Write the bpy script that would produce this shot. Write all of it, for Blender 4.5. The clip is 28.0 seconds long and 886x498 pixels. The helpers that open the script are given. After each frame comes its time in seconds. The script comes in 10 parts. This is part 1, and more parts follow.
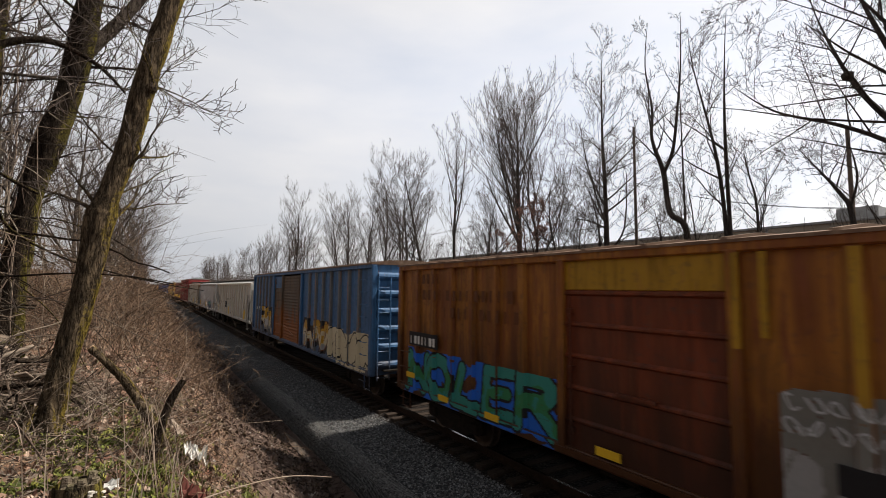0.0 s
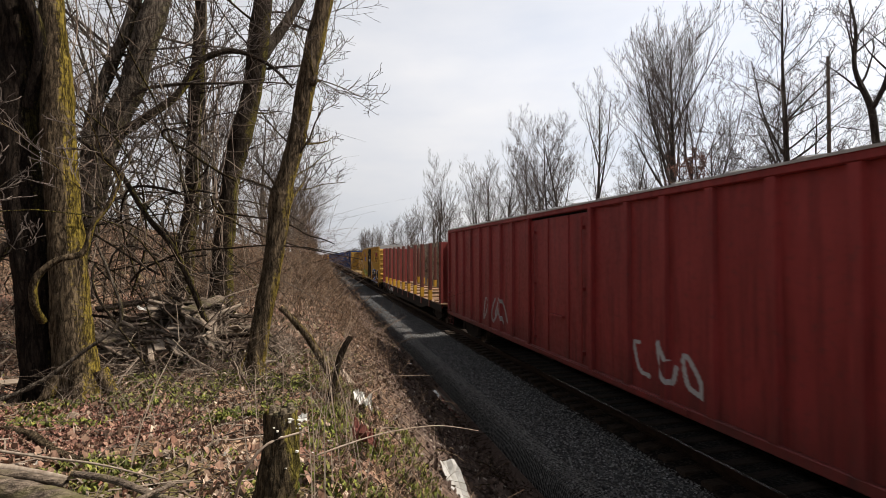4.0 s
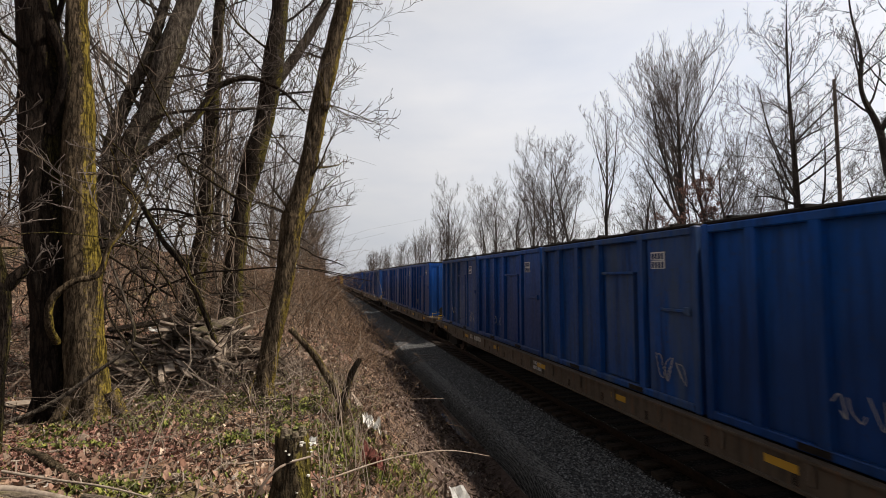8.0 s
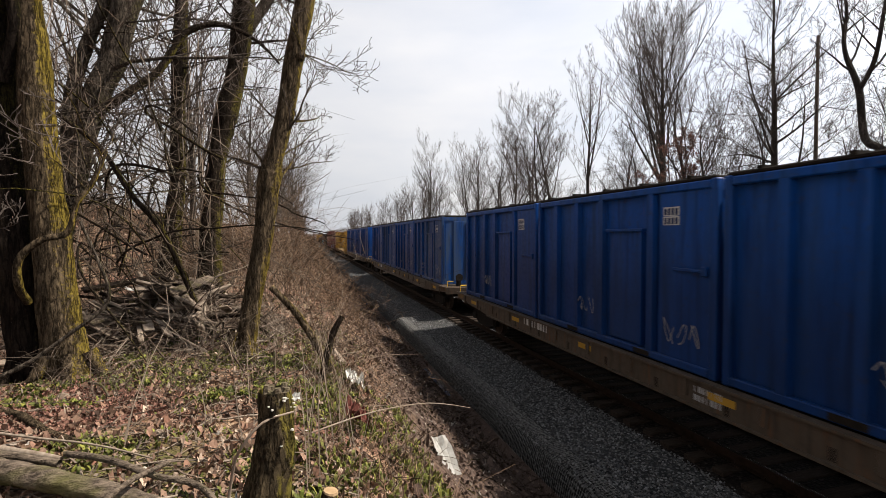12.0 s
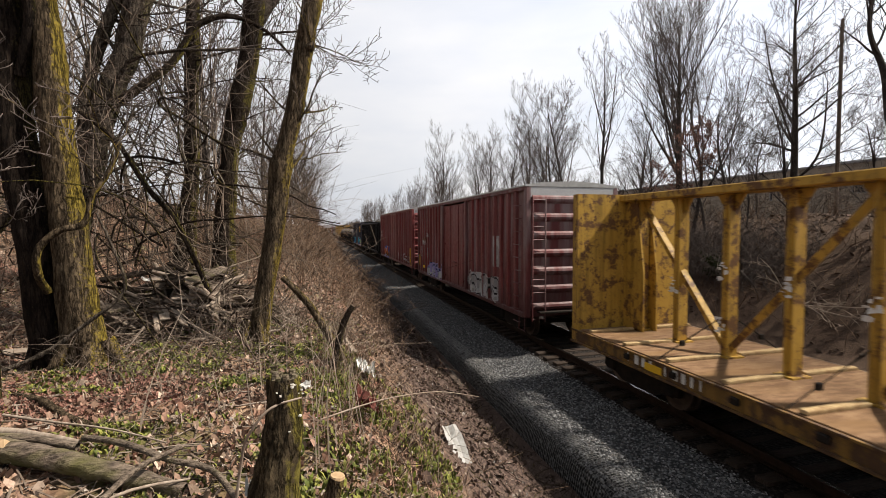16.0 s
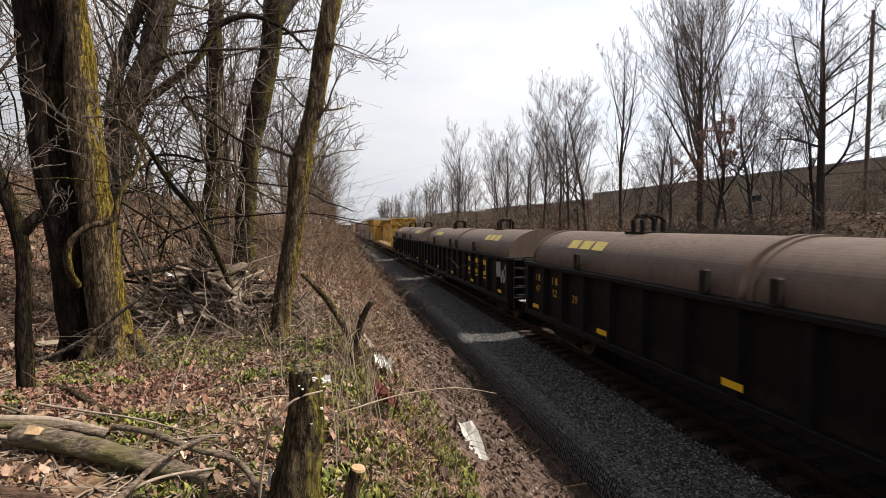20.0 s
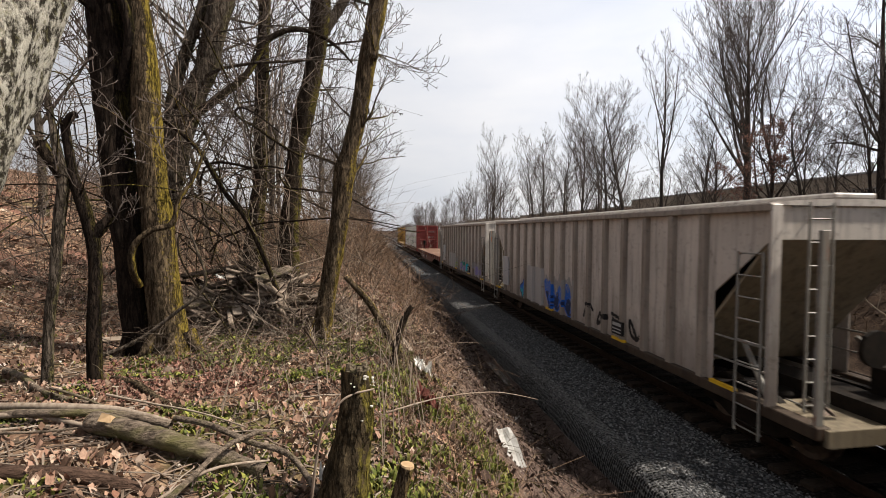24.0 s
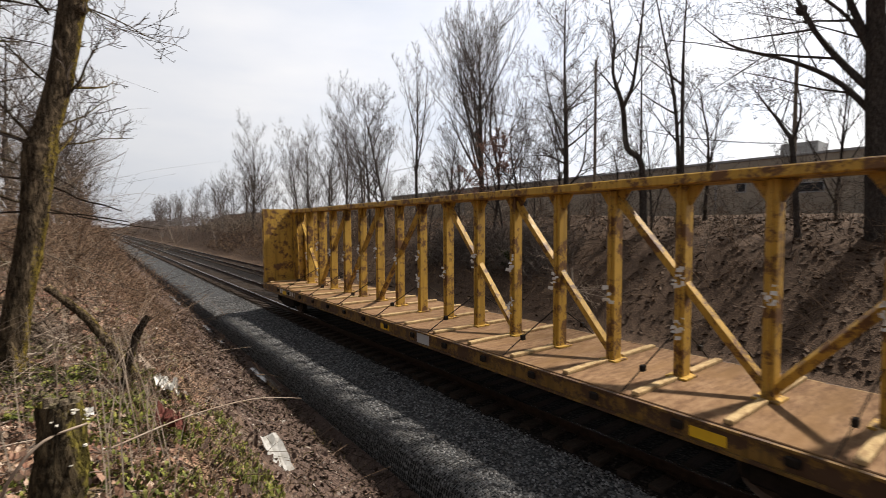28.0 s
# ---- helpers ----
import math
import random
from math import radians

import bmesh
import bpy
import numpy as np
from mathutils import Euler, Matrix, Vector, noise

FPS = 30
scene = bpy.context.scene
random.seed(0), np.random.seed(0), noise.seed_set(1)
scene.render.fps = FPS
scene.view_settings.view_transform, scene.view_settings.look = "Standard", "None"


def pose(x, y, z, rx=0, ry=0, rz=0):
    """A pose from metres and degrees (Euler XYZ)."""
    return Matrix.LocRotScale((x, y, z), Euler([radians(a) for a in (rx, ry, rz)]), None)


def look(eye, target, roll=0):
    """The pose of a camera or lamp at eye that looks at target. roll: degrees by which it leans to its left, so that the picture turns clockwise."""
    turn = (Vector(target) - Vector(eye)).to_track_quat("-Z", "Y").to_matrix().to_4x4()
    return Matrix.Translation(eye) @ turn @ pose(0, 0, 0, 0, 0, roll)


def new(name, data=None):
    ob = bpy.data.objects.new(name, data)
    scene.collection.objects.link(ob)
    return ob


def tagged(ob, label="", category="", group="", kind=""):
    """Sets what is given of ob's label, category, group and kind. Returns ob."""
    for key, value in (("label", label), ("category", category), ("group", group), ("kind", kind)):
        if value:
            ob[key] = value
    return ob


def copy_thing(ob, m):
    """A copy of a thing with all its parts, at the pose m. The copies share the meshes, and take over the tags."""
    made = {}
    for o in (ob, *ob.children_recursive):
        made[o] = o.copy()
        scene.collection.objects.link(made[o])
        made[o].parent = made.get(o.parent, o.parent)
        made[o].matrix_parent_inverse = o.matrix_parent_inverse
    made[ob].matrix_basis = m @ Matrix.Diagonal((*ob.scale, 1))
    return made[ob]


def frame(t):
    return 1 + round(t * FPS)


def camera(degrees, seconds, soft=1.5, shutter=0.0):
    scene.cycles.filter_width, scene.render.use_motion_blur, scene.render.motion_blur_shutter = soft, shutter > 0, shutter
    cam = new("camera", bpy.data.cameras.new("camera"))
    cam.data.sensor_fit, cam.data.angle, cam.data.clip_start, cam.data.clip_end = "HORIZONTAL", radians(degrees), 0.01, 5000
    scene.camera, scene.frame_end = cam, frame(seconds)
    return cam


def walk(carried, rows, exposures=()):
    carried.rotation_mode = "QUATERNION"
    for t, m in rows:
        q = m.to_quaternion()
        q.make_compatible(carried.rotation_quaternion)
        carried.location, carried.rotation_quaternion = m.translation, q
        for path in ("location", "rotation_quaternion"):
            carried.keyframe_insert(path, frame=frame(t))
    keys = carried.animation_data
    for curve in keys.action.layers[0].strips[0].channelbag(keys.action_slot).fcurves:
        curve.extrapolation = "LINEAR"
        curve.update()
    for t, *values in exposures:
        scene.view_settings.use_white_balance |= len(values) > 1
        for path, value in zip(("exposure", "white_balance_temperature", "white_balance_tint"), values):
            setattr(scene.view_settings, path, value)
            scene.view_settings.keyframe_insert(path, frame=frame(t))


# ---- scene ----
cam = camera(87.47, 28.0, 0.8, 0.08)
PATH = [
    (0, pose(0.041, 0.066, 3.630, 94.90, -0.54, -32.55)),
    (0.5, pose(0.017, 0.113, 3.630, 93.54, -0.23, -26.70)),
    (1, pose(0.015, 0.157, 3.625, 92.29, 0.01, -22.98)),
    (1.5, pose(0.058, 0.209, 3.601, 91.31, 0.09, -20.50)),
    (2, pose(0.082, 0.204, 3.598, 90.47, 0.08, -18.97)),
    (2.5, pose(0.102, 0.166, 3.598, 90.00, 0.05, -17.94)),
    (3, pose(0.088, 0.121, 3.615, 89.97, -0.06, -16.81)),
    (3.5, pose(0.035, 0.049, 3.619, 90.26, -0.03, -15.96)),
    (5.5, pose(0.009, -0.058, 3.621, 93.11, -0.09, -14.00)),
    (6, pose(-0.004, -0.067, 3.629, 93.38, -0.20, -13.95)),
    (6.5, pose(-0.004, -0.048, 3.634, 93.64, -0.16, -14.06)),
    (7, pose(-0.010, -0.043, 3.628, 93.77, -0.17, -14.10)),
    (7.5, pose(-0.009, -0.039, 3.627, 93.77, -0.10, -14.12)),
    (8, pose(-0.007, -0.022, 3.625, 93.56, -0.06, -14.34)),
    (8.5, pose(0.003, -0.014, 3.617, 92.99, 0.10, -14.87)),
    (9, pose(0.018, 0.022, 3.614, 92.33, 0.09, -15.40)),
    (9.5, pose(0.023, 0.018, 3.619, 91.21, 0.04, -16.05)),
    (10, pose(0.026, 0.010, 3.616, 90.31, 0.10, -16.33)),
    (10.5, pose(0.018, 0.008, 3.615, 89.57, 0.16, -16.44)),
    (11, pose(0.014, 0.004, 3.625, 89.03, 0.08, -16.52)),
    (11.5, pose(0.005, 0.009, 3.622, 88.68, 0.09, -16.56)),
    (13.5, pose(0.003, 0.008, 3.616, 87.74, 0.14, -16.40)),
    (14, pose(-0.006, 0.011, 3.616, 87.70, 0.08, -15.85)),
    (14.5, pose(-0.009, -0.023, 3.613, 87.69, 0.21, -15.29)),
    (15, pose(-0.003, -0.023, 3.618, 87.57, 0.16, -15.12)),
    (15.5, pose(0.025, -0.011, 3.608, 87.50, 0.22, -15.03)),
    (16, pose(0.043, 0.001, 3.600, 87.35, 0.22, -14.95)),
    (16.5, pose(0.040, 0.009, 3.596, 87.25, 0.20, -14.46)),
    (17, pose(0.026, 0.018, 3.599, 87.06, 0.12, -13.62)),
    (17.5, pose(-0.014, 0.036, 3.609, 86.41, -0.08, -13.46)),
    (18, pose(-0.014, 0.051, 3.600, 86.04, -0.13, -13.70)),
    (18.5, pose(-0.008, 0.049, 3.596, 85.80, -0.09, -13.71)),
    (19, pose(-0.013, 0.031, 3.592, 85.97, -0.03, -13.57)),
    (19.5, pose(0.003, 0.021, 3.596, 86.50, -0.01, -13.27)),
    (20, pose(0.020, -0.012, 3.595, 87.04, 0.09, -12.96)),
    (20.5, pose(0.025, -0.018, 3.599, 86.86, 0.09, -12.61)),
    (21, pose(0.020, -0.012, 3.600, 87.07, 0.01, -12.41)),
    (21.5, pose(0.024, -0.008, 3.599, 87.50, 0.07, -11.92)),
    (23.5, pose(-0.068, -0.051, 3.586, 87.91, -0.19, -9.19)),
    (24, pose(-0.070, -0.060, 3.587, 87.81, -0.25, -8.76)),
    (24.5, pose(-0.084, -0.070, 3.593, 87.18, -0.27, -8.87)),
    (25, pose(-0.083, -0.048, 3.592, 87.09, -0.18, -9.78)),
    (25.5, pose(-0.077, -0.020, 3.587, 87.52, -0.09, -10.65)),
    (26, pose(-0.083, -0.020, 3.592, 87.88, 0.01, -11.25)),
    (26.5, pose(-0.078, -0.042, 3.597, 88.08, 0.02, -11.91)),
    (27, pose(-0.062, -0.061, 3.596, 88.21, 0.09, -13.05)),
    (27.5, pose(-0.053, -0.050, 3.590, 87.83, 0.19, -17.62)),
    (27.6, pose(-0.044, -0.057, 3.590, 87.83, 0.00, -19.92)),
    (27.8, pose(-0.027, -0.071, 3.589, 87.43, 0.00, -26.90)),
    (27.9, pose(-0.019, -0.079, 3.588, 87.38, 0.00, -31.75)),
    (28, pose(-0.010, -0.087, 3.588, 87.17, 0.29, -37.05)),
]
EXPOSURES = [(0.0, -0.22), (1.5, -0.2), (3.0, -0.1), (5.5, -0.17), (8.0, -0.27), (10.0, -0.18), (12.0, -0.04), (14.0, 0.02), (16.0, 0.02), (19.0, 0.1), (21.0, 0.05), (24.0, -0.02), (26.0, -0.02), (28.0, -0.06)]
walk(cam, PATH, [(t, stops, 6650, 11) for t, stops in EXPOSURES])
# ---------------------------------------------------------------- light
SUN_EL, SUN_AZ = radians(52), radians(103)      # azimuth from +y towards +x
sun_dir = Vector((math.sin(SUN_AZ) * math.cos(SUN_EL), math.cos(SUN_AZ) * math.cos(SUN_EL), math.sin(SUN_EL)))
sun_data = bpy.data.lights.new("sun", "SUN")
sun_data.energy, sun_data.angle, sun_data.color = 8.8, radians(3), (1.0, 0.92, 0.81)
sun = new("sun", sun_data)
sun.matrix_world = look(sun_dir * 50, (0, 0, 0))

world = bpy.data.worlds.new("sky")
scene.world = world
world.use_nodes = True
wn, wl = world.node_tree.nodes, world.node_tree.links
wn.clear()
w_out, w_bg = wn.new("ShaderNodeOutputWorld"), wn.new("ShaderNodeBackground")
w_sky = wn.new("ShaderNodeTexSky")
w_sky.sky_type, w_sky.sun_disc = "NISHITA", False
w_sky.sun_elevation, w_sky.sun_rotation = SUN_EL, SUN_AZ
w_sky.dust_density, w_sky.air_density = 2.5, 1.0
w_co, w_map, w_noise, w_ramp = wn.new("ShaderNodeTexCoord"), wn.new("ShaderNodeMapping"), wn.new("ShaderNodeTexNoise"), wn.new("ShaderNodeValToRGB")
w_map.inputs["Scale"].default_value = (1.0, 1.0, 3.2)
w_noise.inputs["Scale"].default_value, w_noise.inputs["Detail"].default_value = 2.2, 5.0
w_ramp.color_ramp.elements[0].position, w_ramp.color_ramp.elements[0].color = 0.30, (7.3, 7.75, 8.6, 1)
w_ramp.color_ramp.elements[1].position, w_ramp.color_ramp.elements[1].color = 0.70, (9.6, 9.6, 9.7, 1)
w_mix = wn.new("ShaderNodeMix")
w_mix.data_type = "RGBA"
w_mix.inputs[0].default_value = 0.86
wl.new(w_co.outputs["Generated"], w_map.inputs["Vector"])
wl.new(w_map.outputs["Vector"], w_noise.inputs["Vector"])
wl.new(w_noise.outputs["Fac"], w_ramp.inputs["Fac"])
wl.new(w_sky.outputs["Color"], w_mix.inputs[6])
wl.new(w_ramp.outputs["Color"], w_mix.inputs[7])
# thin cloud is brighter towards the veiled sun
w_dot, w_glow, w_sum = wn.new("ShaderNodeVectorMath"), wn.new("ShaderNodeMapRange"), wn.new("ShaderNodeVectorMath")
w_dot.operation, w_dot.inputs[1].default_value = "DOT_PRODUCT", sun_dir
w_glow.inputs["From Min"].default_value, w_glow.inputs["From Max"].default_value = -0.5, 1.0
w_glow.inputs["To Min"].default_value, w_glow.inputs["To Max"].default_value = 0.57, 1.62
w_sum.operation = "SCALE"
wl.new(w_co.outputs["Generated"], w_dot.inputs[0])
wl.new(w_dot.outputs["Value"], w_glow.inputs["Value"])
wl.new(w_mix.outputs[2], w_sum.inputs[0])
wl.new(w_glow.outputs["Result"], w_sum.inputs["Scale"])
# and paler towards the horizon than overhead
w_sep, w_high, w_fin = wn.new("ShaderNodeSeparateXYZ"), wn.new("ShaderNodeMapRange"), wn.new("ShaderNodeVectorMath")
w_high.interpolation_type = "SMOOTHSTEP"
w_high.inputs["From Min"].default_value, w_high.inputs["From Max"].default_value = 0.35, 0.95
w_high.inputs["To Min"].default_value, w_high.inputs["To Max"].default_value = 1.0, 0.4
w_fin.operation = "SCALE"
wl.new(w_co.outputs["Generated"], w_sep.inputs[0])
wl.new(w_sep.outputs["Z"], w_high.inputs["Value"])
wl.new(w_sum.outputs["Vector"], w_fin.inputs[0])
wl.new(w_high.outputs["Result"], w_fin.inputs["Scale"])
wl.new(w_fin.outputs["Vector"], w_bg.inputs["Color"])
w_bg.inputs["Strength"].default_value = 0.104
wl.new(w_bg.outputs["Background"], w_out.inputs["Surface"])

# ---------------------------------------------------------------- plan
TRACK_X, TRACK2_X = 7.62, 11.5     # centre lines
SPEED = 22.4                       # metres a second, towards the camera's end
HALF = 1.57                        # half the width of a car's side


# ---------------------------------------------------------------- mesh tools
class Geo:
    """Collects vertices and faces of one mesh."""

    def __init__(self):
        self.v, self.f, self.m, self.smooth = [], [], [], False

    def add(self, verts, faces, mat=0):
        k = len(self.v)
        self.v.extend(tuple(p) for p in verts)
        self.f.extend(tuple(i + k for i in f) for f in faces)
        self.m.extend([mat] * len(faces))
        return self

    def box(self, x0, x1, y0, y1, z0, z1, bev=0.0, mat=0):
        if x0 > x1: x0, x1 = x1, x0
        if y0 > y1: y0, y1 = y1, y0
        b = min(bev, (x1 - x0) * 0.45, (y1 - y0) * 0.45, (z1 - z0) * 0.45)
        if b <= 0:
            v = [(x, y, z) for x in (x0, x1) for y in (y0, y1) for z in (z0, z1)]
            return self.add(v, [(0, 1, 3, 2), (4, 6, 7, 5), (0, 4, 5, 1), (2, 3, 7, 6), (0, 2, 6, 4), (1, 5, 7, 3)], mat)
        v, idx = [], {}
        for i, sx in enumerate((-1, 1)):
            for j, sy in enumerate((-1, 1)):
                for k, sz in enumerate((-1, 1)):
                    c = ((x0, x1)[i], (y0, y1)[j], (z0, z1)[k])
                    for a in range(3):
                        p = [c[0] - sx * b, c[1] - sy * b, c[2] - sz * b]
                        p[a] = c[a]
                        idx[i, j, k, a] = len(v)
                        v.append(p)
        f = []
        for s in (0, 1):
            q = [idx[s, 0, 0, 0], idx[s, 0, 1, 0], idx[s, 1, 1, 0], idx[s, 1, 0, 0]]
            f.append(q if s == 0 else q[::-1])
            q = [idx[0, s, 0, 1], idx[1, s, 0, 1], idx[1, s, 1, 1], idx[0, s, 1, 1]]
            f.append(q if s == 0 else q[::-1])
            q = [idx[0, 0, s, 2], idx[0, 1, s, 2], idx[1, 1, s, 2], idx[1, 0, s, 2]]
            f.append(q if s == 0 else q[::-1])
        for a in (0, 1):
            for c in (0, 1):
                f.append((idx[a, c, 0, 0], idx[a, c, 0, 1], idx[a, c, 1, 1], idx[a, c, 1, 0]))
                f.append((idx[a, 0, c, 0], idx[a, 0, c, 2], idx[a, 1, c, 2], idx[a, 1, c, 0]))
                f.append((idx[0, a, c, 1], idx[0, a, c, 2], idx[1, a, c, 2], idx[1, a, c, 1]))
        for i in (0, 1):
            for j in (0, 1):
                for k in (0, 1):
                    f.append((idx[i, j, k, 0], idx[i, j, k, 1], idx[i, j, k, 2]))
        return self.add(v, f, mat)

    def prism(self, profile, y0, y1, axis="y", mat=0):
        """A closed outline swept along an axis. axis y: outline in x, z. axis x: outline in y, z. axis z: outline in x, y."""
        n = len(profile)
        put = {"y": lambda p, t: (p[0], t, p[1]), "x": lambda p, t: (t, p[0], p[1]), "z": lambda p, t: (p[0], p[1], t)}[axis]
        v = [put(p, y0) for p in profile] + [put(p, y1) for p in profile]
        f = [(i, (i + 1) % n, n + (i + 1) % n, n + i) for i in range(n)]
        f += [tuple(range(n))[::-1], tuple(range(n, 2 * n))]
        return self.add(v, f, mat)

    def tube(self, pts, radii, n=6, cap=False, mat=0):
        pts = np.asarray(pts, float)
        k = len(pts)
        d = np.gradient(pts, axis=0)
        d /= np.linalg.norm(d, axis=1)[:, None] + 1e-9
        ref = np.array([0.31, 0.17, 0.93]) if abs(d[0][2]) < 0.8 else np.array([0.93, 0.31, 0.17])
        a = np.cross(d, ref)
        a /= np.linalg.norm(a, axis=1)[:, None] + 1e-9
        b = np.cross(d, a)
        ang = np.arange(n) * (2 * math.pi / n)
        r = np.broadcast_to(np.asarray(radii, float), (k,))
        ring = pts[:, None] + r[:, None, None] * (np.cos(ang)[None, :, None] * a[:, None] + np.sin(ang)[None, :, None] * b[:, None])
        base = len(self.v)
        self.v.extend(map(tuple, ring.reshape(-1, 3).tolist()))
        fs = []
        for i in range(k - 1):
            o = base + i * n
            for j in range(n):
                j2 = (j + 1) % n
                fs.append((o + j, o + j2, o + n + j2, o + n + j))
        if cap:
            fs.append(tuple(base + j for j in range(n))[::-1])
            fs.append(tuple(base + (k - 1) * n + j for j in range(n)))
        self.f.extend(fs)
        self.m.extend([mat] * len(fs))
        return self

    def rod(self, p0, p1, r, n=6, mat=0):
        return self.tube([p0, p1], [r, r], n, True, mat)

    def mesh(self, name, mats):
        me = bpy.data.meshes.new(name)
        me.from_pydata(self.v, [], self.f)
        for m in (mats if isinstance(mats, (list, tuple)) else [mats]):
            me.materials.append(m)
        if any(self.m):
            me.polygons.foreach_set("material_index", self.m)
        if self.smooth:
            me.polygons.foreach_set("use_smooth", [True] * len(me.polygons))
        me.update()
        return me


def part(name, geo, material, parent=None, label="", m=None):
    """Links a Geo, or a finished mesh, as one mesh object under a thing or a part."""
    me = geo.mesh(name, material) if isinstance(geo, Geo) else geo
    ob = new(name, me)
    ob.parent = parent
    if m is not None:
        ob.matrix_basis = m
    if label:
        ob["label"] = label
    return ob


def thing(name, label, category, group="", kind=""):
    return tagged(new(name), label, category, group, kind)


MOVERS = []    # things that ride on the track: (thing, y at the start, x, z)


# ---------------------------------------------------------------- materials
def material(name):
    mat = bpy.data.materials.new(name)
    mat.use_nodes = True
    nt = mat.node_tree
    return mat, nt, nt.nodes["Principled BSDF"]


def node(nt, kind, **values):
    n = nt.nodes.new("ShaderNode" + kind)
    for key, val in values.items():
        if key in n.inputs:
            n.inputs[key].default_value = val
    return n


def coords(nt, scale=(1, 1, 1), jitter=True, space="Object"):
    """Object coordinates, shifted at random from object to object."""
    co, mp = node(nt, "TexCoord"), node(nt, "Mapping", Scale=scale)
    nt.links.new(co.outputs[space], mp.inputs["Vector"])
    if jitter:
        info, mul = node(nt, "ObjectInfo"), node(nt, "VectorMath")
        mul.operation = "SCALE"
        mul.inputs[0].default_value = (37.0, 91.0, 53.0)
        nt.links.new(info.outputs["Random"], mul.inputs["Scale"])
        nt.links.new(mul.outputs["Vector"], mp.inputs["Location"])
    return mp.outputs["Vector"]


def tex_noise(nt, vec, scale, detail=4, rough=0.55):
    n = node(nt, "TexNoise", Scale=scale, Detail=detail, Roughness=rough)
    nt.links.new(vec, n.inputs["Vector"])
    return n.outputs["Fac"]


def ramp(nt, fac, stops):
    r = node(nt, "ValToRGB")
    while len(r.color_ramp.elements) < len(stops):
        r.color_ramp.elements.new(0.5)
    for e, (p, c) in zip(r.color_ramp.elements, stops):
        e.position, e.color = p, (c, c, c, 1) if not hasattr(c, "__len__") else (*c[:3], 1)
    nt.links.new(fac, r.inputs["Fac"])
    return r.outputs["Color"]


def mix(nt, fac, a, b, mode="MIX"):
    m = node(nt, "Mix")
    m.data_type, m.blend_type = "RGBA", mode
    for sock, val in ((m.inputs[0], fac), (m.inputs[6], a), (m.inputs[7], b)):
        if isinstance(val, (int, float)):
            sock.default_value = val
        elif isinstance(val, tuple):
            sock.default_value = (*val[:3], 1)
        else:
            nt.links.new(val, sock)
    return m.outputs[2]


def bump(nt, bsdf, height, strength=0.3, dist=0.02):
    b = node(nt, "Bump", Strength=strength, Distance=dist)
    nt.links.new(height, b.inputs["Height"])
    nt.links.new(b.outputs["Normal"], bsdf.inputs["Normal"])


def paint(name, rgb, rust=0.25, fade=0.35, rough=0.5, rust_rgb=(0.16, 0.06, 0.025), scale=1.0, grime=0.3, chalk=0.0, gloss=0.25, stain=None, chalk_rgb=(0.33, 0.31, 0.3), blotch=False):
    """Weathered paint on steel: chalky fading, streaks that run down, rust spots and grime."""
    rgb = tuple(c * 0.72 for c in rgb)
    mat, nt, bs = material(name)
    vec, streak = coords(nt), coords(nt, (3.0, 3.0, 0.22))
    broad, fine = tex_noise(nt, vec, 0.9 * scale, 5), tex_noise(nt, vec, 9 * scale, 6, 0.65)
    run = tex_noise(nt, streak, 2.2 * scale, 5, 0.6)
    lift = 0.035 * max(rgb)
    pale = tuple(min(1, c * 1.3 + lift) for c in rgb)
    dark = tuple(c * 0.62 for c in rgb)
    col = mix(nt, ramp(nt, broad, [(0.35, 0), (0.75, fade * 1.6)]), tuple(rgb), pale)
    col = mix(nt, ramp(nt, run, [(0.48, 0), (0.72, grime * 1.8)]), col, dark)
    col = mix(nt, ramp(nt, fine, [(0.55, 0), (0.8, grime)]), col, (0.045, 0.04, 0.035))
    if chalk:
        wide = tex_noise(nt, coords(nt, (1.4, 1.4, 0.16)), 1.7 * scale, 5, 0.6)
        col = mix(nt, ramp(nt, wide, [(0.42, 0), (0.62, chalk)]), col, chalk_rgb)
    spots = tex_noise(nt, vec, 2.6, 8, 0.75) if blotch else tex_noise(nt, streak, 4.5 * scale, 6, 0.7)
    edge = 0.74 - 0.3 * rust
    rusty = ramp(nt, spots, [(edge, 0), (edge + 0.07, min(1, rust * 2.4))])
    rust_c = mix(nt, fine, rust_rgb, tuple(c * 2.0 for c in rust_rgb))
    col = mix(nt, rusty, col, rust_c)
    if stain:
        # a ragged, streaky-edged band of stain between two heights; low bands mix grime with painted shading
        low, high, tint, amount, swing = (*stain, 3.0)[:5]
        sep, add, rng_ = node(nt, "SeparateXYZ"), node(nt, "Math"), node(nt, "MapRange")
        pure = node(nt, "TexCoord")
        nt.links.new(pure.outputs["Object"], sep.inputs[0])
        add.operation = "MULTIPLY_ADD"
        nt.links.new(tex_noise(nt, coords(nt, (1.2, 1.2, 0.2)), 1.6, 6, 0.7), add.inputs[0])
        add.inputs[1].default_value = swing
        nt.links.new(sep.outputs["Z"], add.inputs[2])
        rng_.inputs["From Min"].default_value, rng_.inputs["From Max"].default_value = low + swing / 2, high + swing / 2
        rng_.inputs["To Max"].default_value = amount
        nt.links.new(add.outputs[0], rng_.inputs["Value"])
        col = mix(nt, rng_.outputs["Result"], col, mix(nt, fine, tuple(c * 0.5 for c in tint), tint))
    nt.links.new(col, bs.inputs["Base Color"])
    nt.links.new(ramp(nt, fine, [(0.3, rough - 0.1), (0.7, min(1, rough + 0.2))]), bs.inputs["Roughness"])
    bs.inputs["Specular IOR Level"].default_value = gloss
    bump(nt, bs, mix(nt, 0.5, fine, rusty), 0.12, 0.01)
    return mat


